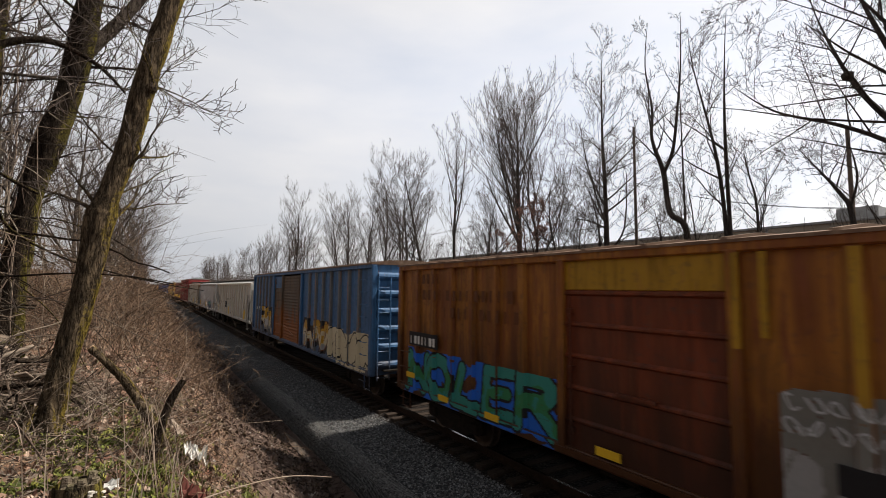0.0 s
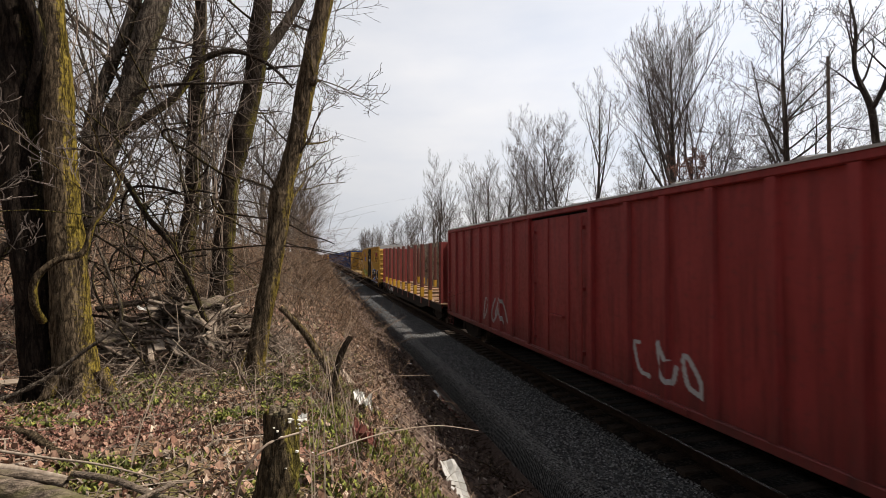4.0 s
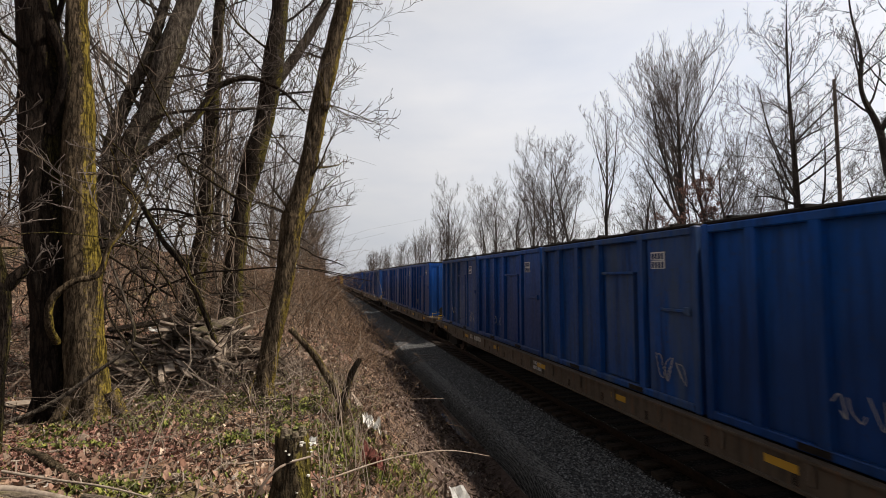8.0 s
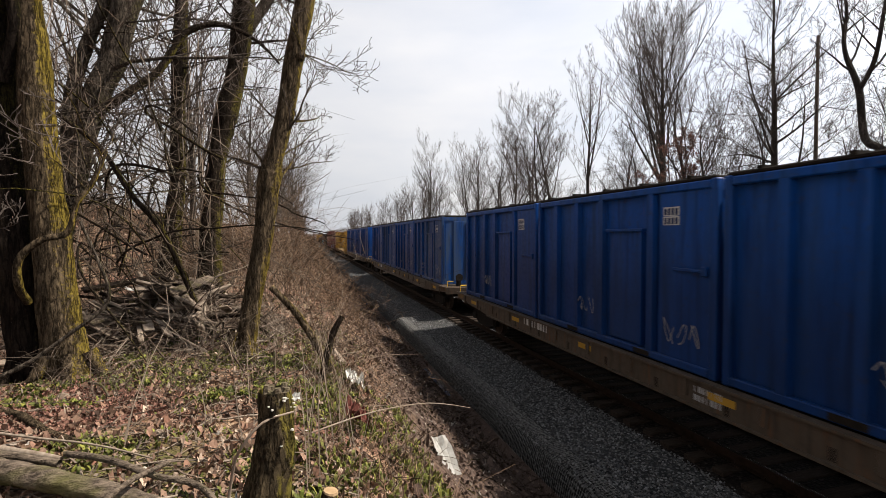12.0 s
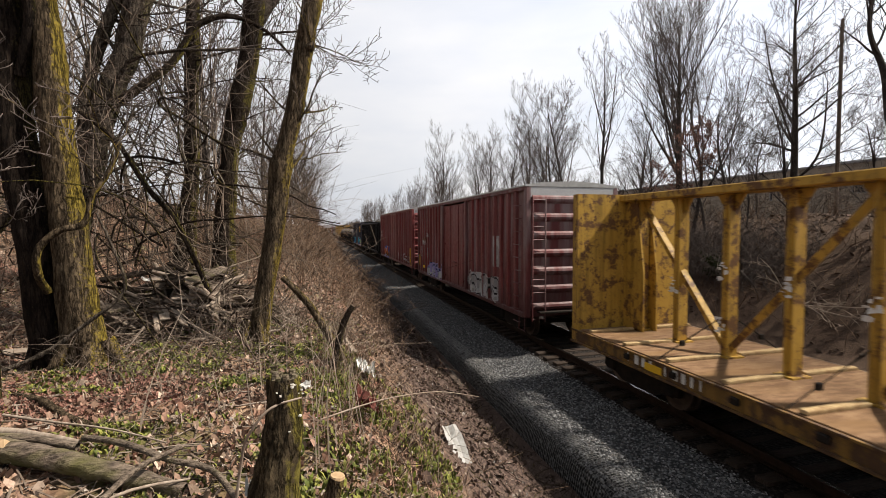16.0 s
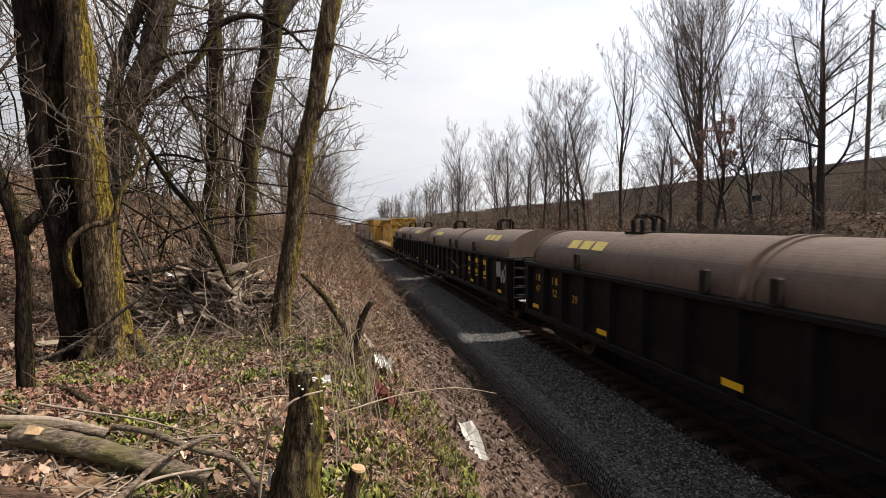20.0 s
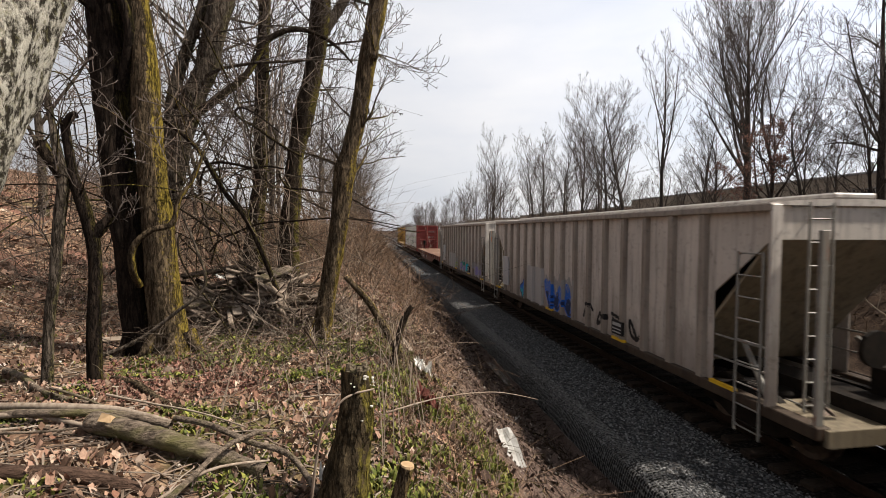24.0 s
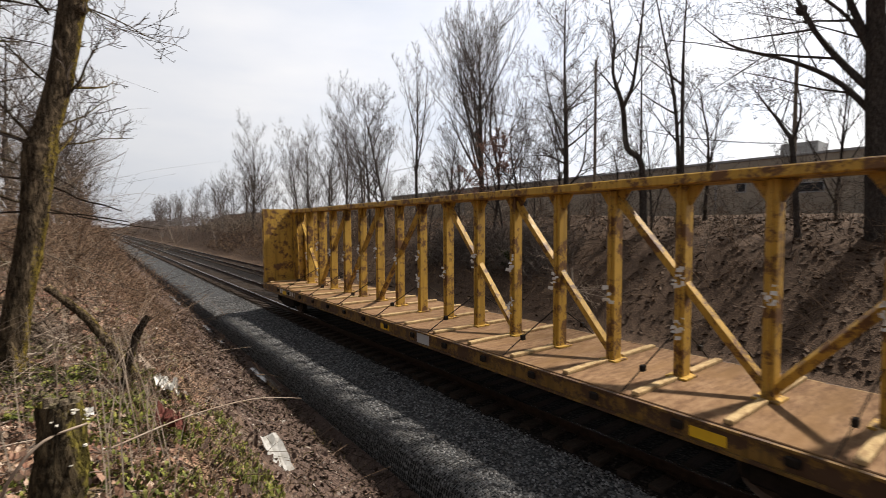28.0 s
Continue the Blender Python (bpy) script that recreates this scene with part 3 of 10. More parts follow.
def boxcar(y0, length, z0, z1, body, label, ribs=7, door=None, end_mat=None, roof_mat=None, end_ribs=7, strip=None, rib_w=0.07, ladder_mat=None, belts=(), rib_mat=None, post_mat=None):
    """A boxcar. door: (centre, width, material, style, top material). Returns the car and the x of its side at y."""
    car = thing("boxcar", label, "boxcar", "freight train cars")
    end_mat, roof_mat = end_mat or body, roof_mat or M_GALV
    xp, xr = HALF - 0.07, HALF + 0.015
    SILLS[car.name] = (z0 + 0.16, -xr - 0.003)
    dc, dw, dmat, style, dtop = door
    d0, d1 = dc - dw / 2, dc + dw / 2
    n, n2 = ribs if isinstance(ribs, tuple) else (ribs, ribs)
    rib_ys = [0.2 + (d0 - 0.4) * i / n for i in range(1, n)] + [d1 + 0.2 + (length - 0.4 - d1) * i / n2 for i in range(1, n2)]
    for sx in (-1, 1):
        for a, b in ((0.06, d0), (d1, length - 0.06)):
            part("side_panel", Geo().box(sx * (xp - 0.04), sx * xp, a, b, z0 + 0.1, z1 - 0.1), body, car)
        for y in rib_ys:
            w = rib_w
            part("rib", Geo().prism([(sx * xp, y - w - 0.03), (sx * xr, y - w), (sx * xr, y + w), (sx * xp, y + w + 0.03)], z0 + 0.16, z1 - 0.14, "z"), rib_mat or body, car)
        for z in belts:
            for a, b in ((0.2, d0 - 0.07), (d1 + 0.07, length - 0.2)):
                part("belt_rib", Geo().prism([(sx * xp, z - 0.05), (sx * (xr - 0.015), z - 0.02), (sx * (xr - 0.015), z + 0.02), (sx * xp, z + 0.05)], a, b), body, car)
        for y in (0.1, length - 0.1):
            part("corner_post", Geo().box(sx * (xp - 0.1), sx * (xr + 0.004), y - 0.1, y + 0.1, z0 + 0.02, z1 - 0.02, 0.03), body, car)
        part("side_sill", Geo().box(sx * (xp - 0.08), sx * (xr + 0.002), 0.2, length - 0.2, z0, z0 + 0.16, 0.015), body, car)
        part("top_rail", Geo().box(sx * (xp - 0.06), sx * (xr + 0.008), 0.03, length - 0.03, z1 - 0.14, z1, 0.02), body, car)
        # door
        zb, zt = z0 + 0.14, z1 - (0.62 if dtop else 0.2)
        dd = part("door", Geo().box(sx * (xp - 0.04), sx * (xp + 0.015), d0, d1, zb, zt), dmat, car, "sliding door of the boxcar")
        g = Geo()
        if style == "bars":
            for k in range(5):
                z = zb + (zt - zb) * (k + 0.9) / 5
                g.prism([(sx * (xp + 0.01), z - 0.05), (sx * (xp + 0.055), z - 0.015), (sx * (xp + 0.055), z + 0.015), (sx * (xp + 0.01), z + 0.05)], d0 + 0.05, d1 - 0.05)
            for k in range(5):
                z = zb + (zt - zb) * k / 5
                g.box(sx * xp, sx * (xp + 0.02), (d0 + d1) / 2 - 0.02 + 0.25 * (k % 2), (d0 + d1) / 2 + 0.02 + 0.25 * (k % 2), z, z + 0.5)
        elif style == "louvre":
            for k in range(24):
                z = zb + (zt - zb) * (k + 0.5) / 24
                g.prism([(sx * xp, z - 0.05), (sx * (xp + 0.05), z - 0.03), (sx * xp, z + 0.05)], d0 + 0.08, d1 - 0.08)
        elif style == "double":
            split = d0 + dw * 0.64
            for k in range(22):
                z = zb + (zt - zb) * (k + 0.5) / 22
                g.prism([(sx * xp, z - 0.055), (sx * (xp + 0.06), z - 0.03), (sx * xp, z + 0.055)], d0 + 0.1, split - 0.12)
            for k in range(6):
                z = zb + (zt - zb - 0.6) * (k + 0.5) / 6
                g.prism([(sx * xp, z - 0.06), (sx * (xp + 0.05), z - 0.02), (sx * (xp + 0.05), z + 0.02), (sx * xp, z + 0.06)], split + 0.1, d1 - 0.08)
            part("door_header", Geo().box(sx * (xp + 0.016), sx * (xp + 0.03), split + 0.08, d1 - 0.06, zt - 0.62, zt), body, dd)
            part("door_post", Geo().box(sx * xp, sx * (xr + 0.05), split - 0.09, split + 0.06, zb - 0.05, zt + 0.05, 0.02), dmat, dd)
        elif style == "panels":
            for k in range(4):
                y = d0 + dw * (k + 0.5) / 4
                g.box(sx * xp, sx * (xp + 0.05), y - 0.03, y + 0.03, zb, zt)
            for k in range(5):
                z = zb + (zt - zb) * k / 4
                g.box(sx * xp, sx * (xp + 0.04), d0, d1, z - 0.03, z + 0.03)
        else:
            for y in (d0 + dw * 0.33, d0 + dw * 0.66):
                g.box(sx * xp, sx * (xp + 0.045), y - 0.04, y + 0.04, zb, zt)
        part("door_ribs", g, dmat, dd)
        for y in (d0 + 0.35, d1 - 0.35) if style != "bars" else (d1 - 0.2,):
            lock = Geo()
            lock.rod((sx * (xp + 0.08), y, zb + 0.05), (sx * (xp + 0.08), y, zt - 0.1), 0.022, 6)
            for z in (zb + 0.3, (zb + zt) / 2, zt - 0.35):
                lock.box(sx * xp, sx * (xp + 0.09), y - 0.05, y + 0.05, z - 0.04, z + 0.04)
            part("lock_rod", lock, dmat, dd)
        part("door_handle", Geo().box(sx * xp, sx * (xp + 0.1), dc - 0.35, dc + 0.3, z0 + 1.15, z0 + 1.2), dmat, dd)
        for y in (d0, d1):
            part("door_post", Geo().box(sx * (xp - 0.04), sx * (xr + 0.03), y - 0.07, y + 0.07, z0 + 0.1, z1 - 0.1, 0.02), post_mat or dtop or body, car)
        part("door_rail", Geo().box(sx * xp, sx * (xr + 0.05), max(0.3, d0 - dw * 0.9), d1 + 0.1, z0 + 0.06, z0 + 0.14), body, car)
        if dtop:
            part("door_header", Geo().box(sx * (xp - 0.04), sx * (xp + 0.03), d0, d1, zt, z1 - 0.1, 0.01), dtop, car)
        lad = ladder_mat or body
        ladder(car, sx * xr, 0.55 if sx < 0 else length - 0.55, z0 - 0.25, z1 - 0.5, lad, 0.42, "y", False, 0.4, sx * 0.07)
        ladder(car, sx * xr, length - 0.55 if sx < 0 else 0.55, z0 - 0.25, z0 + 1.4, lad, 0.42, "y", False, 0.4, sx * 0.07)
        for y in (0.45, length - 0.45):
            part("sill_step", Geo().tube([(sx * 1.5, y - 0.2, z0), (sx * 1.5, y - 0.2, z0 - 0.42), (sx * 1.5, y + 0.2, z0 - 0.42), (sx * 1.5, y + 0.2, z0)], [0.02] * 4, 5), lad, car)
    for y, s in ((0.06, -1), (length - 0.06, 1)):
        part("end_wall", Geo().box(-xp, xp, y - 0.03, y + 0.03, z0 + 0.05, z1 - 0.02), end_mat, car)
        for k in range(end_ribs):
            z = z0 + 0.35 + (z1 - z0 - 0.75) * k / (end_ribs - 1)
            part("end_corrugation", Geo().prism([(y + s * 0.02, z - 0.14), (y + s * 0.1, z - 0.07), (y + s * 0.12, z), (y + s * 0.1, z + 0.07), (y + s * 0.02, z + 0.14)], -xp + 0.12, xp - 0.12, "x"), end_mat, car)
        if strip:
            part("end_strip", Geo().box(-xp + 0.03, xp - 0.03, y + s * 0.03, y + s * 0.05, z1 - 0.34, z1 - 0.03), strip, car, "white painted band along the top of the end")
        ladder(car, 1.2 * s, y + s * 0.1, z0 - 0.1, z1 - 0.4, end_mat, 0.42, "x", True, 0.4, s * 0.07)
        part("end_platform", Geo().box(-1.2, 1.2, y + s * 0.05, y + s * 0.28, z0 + 0.18, z0 + 0.22).rod((0.55, y + s * 0.15, z0 + 0.55), (0.55, y + s * 0.3, z0 + 0.55), 0.2, 12), M_UNDER, car)
        part("brake_hose", Geo().rod((0.3, y, z0 - 0.1), (0.35, y + s * 0.4, z0 - 0.5), 0.03, 6), M_UNDER, car)
    g = Geo().prism([(-xr - 0.03, z1 - 0.02), (-xr - 0.03, z1 + 0.02), (-0.8, z1 + 0.12), (0, z1 + 0.16), (0.8, z1 + 0.12), (xr + 0.03, z1 + 0.02), (xr + 0.03, z1 - 0.02)], 0, length)
    for y in np.arange(0.6, length, 1.1):
        g.prism([(-xr - 0.03, z1), (-xr - 0.02, z1 + 0.05), (-0.8, z1 + 0.16), (0, z1 + 0.2), (0.8, z1 + 0.16), (xr + 0.02, z1 + 0.05), (xr + 0.03, z1)], y - 0.05, y + 0.05)
    part("roof", g, roof_mat, car)
    running_gear(car, length)
    place_car(car, y0)
    return car, rib_surface(rib_ys, rib_w, -xp, -xr), rib_ys


def covered_hopper(y0, length, z0, z1, body, label, ribs=12, slope=1.9, round_side=False, low=0.55, straight=False, rib_mat=None, end_mat=None, walkway=True, e=0.75, shoulder=(3.33, 2.37)):
    """A covered hopper: ribbed or smooth side, end sheets that slope in under the overhang, hopper outlets, roof with walkway."""
    car = thing("covered_hopper", label, "hopper car", "freight train cars")
    xp, xr = HALF - 0.1, HALF + 0.0
    z_hi, z_lo = shoulder     # where the end sheet starts to slope in, and where its cut edge turns down
    ribs_y = [slope + 0.25 + (length - 2 * slope - 0.5) * i / (ribs - 1) for i in range(ribs)] if ribs else []
    end_mat = end_mat or M_SLOPE
    for sx in (-1, 1):
        out = [(e, z1 - 0.12), (e, z_hi), (slope, z_lo), (slope, z0), (length - slope, z0), (length - slope, z_lo), (length - e, z_hi), (length - e, z1 - 0.12)]
        if round_side:
            g = Geo()
            k = 8
            prev = None
            for i in range(k + 1):
                a = i / k
                x = sx * (xp - 0.02 + 0.05 * math.sin(a * math.pi) - 0.16 * max(0, a - 0.75) * 4 * max(0, a - 0.75))
                z = z0 + (z1 - z0) * a
                inset = e if z > z_hi else e + (slope - e) * ((z_hi - z) / (z_hi - z_lo)) ** 0.6
                inset = min(inset, slope)
                row = [(x, inset, z), (x, length - inset, z)]
                if prev:
                    g.add(prev + row, [(0, 1, 3, 2)])
                prev = row
            part("side_sheet", g, body, car)
        else:
            part("side_sheet", Geo().prism(out, sx * (xp - 0.02), sx * xp, "x"), body, car)
        for y in ribs_y:
            part("rib", Geo().prism([(sx * (xp - 0.01), y - 0.1), (sx * xr, y - 0.07), (sx * xr, y + 0.07), (sx * (xp - 0.01), y + 0.1)], z0 + 0.05, z1 - 0.12, "z"), rib_mat or body, car)
        part("top_rail", Geo().box(sx * (xp - 0.06), sx * (xr + 0.02), e - 0.1, length - e + 0.1, z1 - 0.13, z1, 0.02), rib_mat or body, car)
        part("side_sill", Geo().box(sx * (xp - 0.12), sx * (xr + 0.01), 0.1, length - 0.1, z0 - 0.04 if straight else z0 - 0.02, z0 + 0.15, 0.015), M_ENDDECK if straight else body, car)
        for y, s in ((e - 0.08, 1), (length - e + 0.08, -1)):
            part("end_post", Geo().box(sx * (xp - 0.08), sx * (xr + 0.01), y - 0.035, y + 0.035, z0 + 0.1, z1 - 0.02, 0.01), body, car)
            part("end_brace", Geo().rod((sx * (xp - 0.05), y + s * 0.1, z0 + 0.2), (sx * (xp - 0.3), y + s * 0.9, z0 + 0.95), 0.05, 6).rod((sx * (xp - 0.05), y, z0 + 1.0), (sx * (xp - 0.05), y + s * slope * 0.75, z0 + 1.0), 0.02, 5).rod((sx * (xp - 0.05), y, z0 + 0.6), (sx * (xp - 0.05), y + s * slope * 0.85, z0 + 0.6), 0.02, 5), M_LADDER, car)
            ladder(car, sx * (xr + 0.02), y + s * 0.3, z0 - 0.45, z_hi - 0.2, M_LADDER, 0.5, "y", True, 0.36, sx * 0.05)
            part("end_rail", Geo().box(sx * (xp - 0.06), sx * (xr - 0.02), y - s * e * 0.75 - 0.03, y - s * e * 0.75 + 0.03, z0 + 0.1, z_hi + 0.15, 0.01), M_LADDER, car)
    # ends: upright top sheet, slope sheet, platform
    for y, s in ((0, 1), (length, -1)):
        part("end_sheet", Geo().box(-xp, xp, y + s * e, y + s * (e + 0.03), z_hi, z1 - 0.02), body, car)
        p = [(y + s * e, z_hi), (y + s * (e + 0.04), z_hi + 0.04), (y + s * (slope + 0.9), z0 + 0.3), (y + s * (slope + 0.86), z0 + 0.26)]
        part("slope_sheet", Geo().prism(p, -xp + 0.03, xp - 0.03, "x"), end_mat, car)
        part("end_platform", Geo().box(-1.45, 1.45, y + s * 0.02, y + s * (e + 0.3), z0 + 0.02, z0 + 0.07).box(-1.5, 1.5, y + s * 0.0, y + s * 0.06, z0 - 0.1, z0 + 0.14), M_SLOPE if straight else M_ENDDECK, car)
        ladder(car, -0.9 * s, y + s * e, z0 + 0.1, z1, M_LADDER, 0.42, "x", True, 0.36, -s * 0.3)
        g = Geo().box(0.25, 0.6, y + s * 0.5, y + s * 0.9, z0 + 0.1, z0 + 0.75, 0.03).rod((0.9, y + s * 0.4, z0 + 0.3), (0.9, y + s * 1.2, z0 + 0.3), 0.17, 10).rod((-0.3, y + s * 0.35, z0 + 1.15), (-0.3, y + s * 0.42, z0 + 1.15), 0.28, 14)
        part("brake_gear", g, M_UNDER, car)
    # outlets
    span = length - 2 * slope
    for k in range(3):
        c = slope + span * (k + 0.5) / 3
        w = span / 6
        for sx in (-1, 1):
            g = Geo().add([(sx * (xp - 0.06), c - w, z0 + 0.1), (sx * (xp - 0.06), c + w, z0 + 0.1), (sx * 0.55, c + w * 0.35, low - 0.1), (sx * 0.55, c - w * 0.35, low - 0.1),
                           (0, c - w, z0 + 0.1), (0, c + w, z0 + 0.1), (0, c + w * 0.35, low - 0.1), (0, c - w * 0.35, low - 0.1)],
                          [(0, 3, 2, 1), (0, 4, 7, 3), (1, 2, 6, 5), (3, 7, 6, 2)])
            part("outlet_hopper", g, M_UNDER if not straight else body, car)
        part("outlet_gate", Geo().box(-0.75, 0.75, c - 0.4, c + 0.4, low - 0.16, low - 0.06).rod((-0.95, c, low - 0.11), (0.95, c, low - 0.11), 0.05, 6), M_UNDER, car)
    rise = 0.3 if straight else 1.0
    g = Geo().prism([(-xr - 0.01, z1 - 0.03), (-xr - 0.01, z1 + 0.01), (-0.95, z1 + 0.2 * rise), (-0.4, z1 + 0.28 * rise), (0.4, z1 + 0.28 * rise), (0.95, z1 + 0.2 * rise), (xr + 0.01, z1 + 0.01), (xr + 0.01, z1 - 0.03)], e - 0.05, length - e + 0.05)
    part("roof", g, body, car)
    for sx in (-1, 1) if walkway else ():
        run = Geo()
        run.box(sx * 0.72, sx * 1.2, 0.25, length - 0.25, z1 + 0.27, z1 + 0.31)
        for y in np.arange(0.8, length - 0.5, 1.6):
            run.box(sx * 0.74, sx * 1.18, y - 0.03, y + 0.03, z1 + 0.02, z1 + 0.27)
        part("roof_walkway", run, M_LADDER, car)
    part("hatch_trough", Geo().box(-0.4, 0.4, 1.0, length - 1.0, z1 + 0.26 * rise, z1 + 0.28 * rise + 0.1, 0.03), body, car)
    running_gear(car, length, 1.75, sill=False)
    part("centre_sill", Geo().box(-0.3, 0.3, 0.2, length - 0.2, 0.72, 1.02), M_UNDER, car)
    place_car(car, y0)
    return car, rib_surface(ribs_y, 0.08, -xp - (0.03 if round_side else 0), -xr), ribs_y


def centerbeam(y0, length, label, body, top=4.4, deck=1.1, posts=18, deck_mat=None):
    """A centre-beam flatcar: bulkheads at both ends and a truss of posts and diagonals down the middle."""
    car = thing("centerbeam_flatcar", label, "flatcar", "freight train cars")
    w = 1.5
    sill_mat = M_SILLGOLD if body is M_BEAMYELLOW else M_BOXRED
    winch = Geo().box(-0.03, 0.03, -0.08, 0.08, -0.06, 0.06, 0.02).rod((-0.03, 0, 0), (0.05, 0, 0), 0.035, 8).mesh("winch", M_UNDER)
    for sx in (-1, 1):
        part("side_sill", Geo().box(sx * (w - 0.055), sx * w, 0.02, length - 0.02, deck - 0.32, deck - 0.02, 0.01), sill_mat, car)
        part("sill_flange", Geo().box(sx * (w - 0.02), sx * (w + 0.05), 0.02, length - 0.02, deck - 0.33, deck - 0.29).box(sx * (w - 0.02), sx * (w + 0.03), 0.02, length - 0.02, deck - 0.05, deck - 0.015), sill_mat, car)
        for y in np.arange(1.2, length - 1, 1.28):
            part("winch", winch, None, car, m=pose(sx * (w + 0.03), y, deck - 0.15))
    step = (length - 1.4) / (posts - 1)
    ys = [0.7 + i * step for i in range(posts)]
    for i, y in enumerate(ys):
        part("post", Geo().box(-0.13, 0.13, y - 0.08, y + 0.08, deck, top - 0.18, 0.015).box(-0.16, 0.16, y - 0.015, y + 0.015, deck, top - 0.18).box(-0.2, 0.2, y - 0.17, y + 0.17, deck, deck + 0.03).prism([(y - 0.3, top - 0.19), (y + 0.3, top - 0.19), (y + 0.1, top - 0.5), (y - 0.1, top - 0.5)], -0.03, 0.03, "x"), body, car)
        for sx in (-1, 1):
            part("riser", Geo().box(sx * 0.24, sx * (w - 0.1), y - 0.06, y + 0.06, deck, deck + 0.06, 0.01), M_RISER, car, "worn yellow-brown timber riser")
            if i % 2 and i < posts - 1:
                part("tie_down", Geo().tube([(sx * 0.14, y + 0.05, deck + 0.75), (sx * 0.85, y + 0.12, deck + 0.36), (sx * (w - 0.06), y + 0.2, deck + 0.0)], [0.012] * 3, 4).box(sx * 0.9, sx * 1.0, y + 0.1, y + 0.17, deck + 0.24, deck + 0.34, 0.01), M_UNDER, car, "slack dark tie-down chain")
    for i in range(posts + 1):
        a = 0.3 if i == 0 else ys[i - 1] + 0.006
        b = length - 0.3 if i == posts else ys[i] - 0.006
        part("deck_panel", Geo().box(-w + 0.06, w - 0.06, a, b, deck - 0.14, deck - 0.004 * (i % 2), 0.01), deck_mat or M_DECKWOOD, car)
    runs = [(2, 0), (2, 4), (4, 6), (6, 8)]
    runs += [(posts - 1 - a, posts - 1 - b) for a, b in runs]
    for lo, hi in runs:
        part("diagonal", Geo().tube([(0, ys[lo], deck + 0.1), (0, ys[hi], top - 0.25)], [0.085, 0.085], 4, True), body, car)
    for i in range(1, posts - 1):
        rng = random.Random(i + int(y0))
        for z in ((deck + 1.25 + 0.12 * (i % 4),) if i % 3 else (deck + 0.62 + 0.07 * (i % 5), deck + 1.65)):
            pad = Geo()
            for _ in range(9):
                a, b, w_, h_ = ys[i] + rng.uniform(-0.12, 0.05), z + rng.uniform(-0.2, 0.16), rng.uniform(0.03, 0.11), rng.uniform(0.02, 0.07)
                x = -0.165 - rng.uniform(0, 0.03)
                pad.add([(x, a, b), (x - rng.uniform(0, 0.05), a + w_, b + rng.uniform(-0.03, 0.03)), (x - rng.uniform(0, 0.05), a + w_ * 0.9, b + h_), (x, a + rng.uniform(-0.02, 0.02), b + h_)], [(0, 1, 2, 3)])
            part("edge_pad", pad, SPRAY["white"], car, "pale torn paper edge pads")
    part("top_chord", Geo().box(-0.34, 0.34, 0.1, length - 0.1, top - 0.18, top - 0.02, 0.02), body, car)
    for y, s in ((0, 1), (length, -1)):
        bulk = part("bulkhead", Geo().box(-w, w, y + s * 0.2, y + s * 0.26, deck - 0.1, top), body, car, "steel end bulkhead")
        bulk_front = bulk if s > 0 else bulk_front
        g = Geo()
        for x in (-w + 0.09, 0, w - 0.09):
            g.box(x - 0.09, x + 0.09, y + s * 0.02, y + s * 0.2, deck - 0.3, top, 0.015)
        part("bulkhead_post", g, body, bulk)
        for k in range(6):
            z = deck + (top - deck - 0.1) * k / 5
            part("bulkhead_bar", Geo().box(-w + 0.18, w - 0.18, y + s * 0.06, y + s * 0.2, z - 0.07, z + 0.07, 0.015), body, bulk)
        for sx in (-1, 1):
            part("bulkhead_return", Geo().prism([(y + s * 0.26, deck), (y + s * 0.26, top), (y + s * 0.7, top), (y + s * 1.0, deck + 1.4), (y + s * 1.0, deck)], sx * 0.16, sx * 0.2, "x"), body, bulk)
        ladder(car, -1.2, y, deck - 0.4, top - 0.2, body, 0.42, "x", True, 0.38, -s * 0.05)
        ladder(car, 1.2, y, deck - 0.4, top - 0.2, body, 0.42, "x", True, 0.38, -s * 0.05)
    # brake gear, crossover platform and unread stencils on the leading bulkhead
    high = top - deck + 0.2
    part("grab_rail", Geo().rod((-w + 0.1, -0.06, top - 0.55 * high), (w - 0.1, -0.06, top - 0.55 * high), 0.022, 6), body, bulk_front)
    g = Geo().tube([(-0.38 + 0.25 * math.cos(a), -0.16, top - 0.69 * high + 0.25 * math.sin(a)) for a in np.linspace(0, 6.283, 19)], [0.018] * 19, 5)
    for a in (0, 1.57, 3.14, 4.71):
        g.rod((-0.38, -0.14, top - 0.69 * high), (-0.38 + 0.25 * math.cos(a), -0.16, top - 0.69 * high + 0.25 * math.sin(a)), 0.014, 5)
    part("brake_wheel", g, M_UNDER, bulk_front, "dark round hand brake wheel")
    part("brake_housing", Geo().box(-0.53, -0.23, -0.13, 0.06, top - 0.73 * high, top - 0.6 * high, 0.03).box(-0.42, -0.34, -0.1, 0.02, top - 0.95 * high, top - 0.73 * high, 0.01), M_UNDER, bulk_front)
    part("crossover_platform", Geo().box(-0.95, 1.1, -0.42, 0.1, top - 0.985 * high, top - 0.955 * high, 0.008), M_GRATING, bulk_front, "grey perforated steel platform")
    for f, h, n, x0, wide in ((0.235, 0.13, 4, 0.13, 0.11), (0.235, 0.13, 6, 0.58, 0.1), (0.4, 0.045, 7, 0.45, 0.07), (0.425, 0.045, 12, 0.13, 0.07), (0.455, 0.045, 10, 0.13, 0.07), (0.485, 0.045, 11, 0.13, 0.07), (0.61, 0.045, 8, 0.13, 0.07), (0.65, 0.045, 5, 0.13, 0.07)):
        g = Geo()
        for i in range(n):
            g.box(x0 + i * wide, x0 + (i + 0.5 + 0.09 * (i % 4)) * wide, 0.194, 0.199, top - f * high - h, top - f * high)
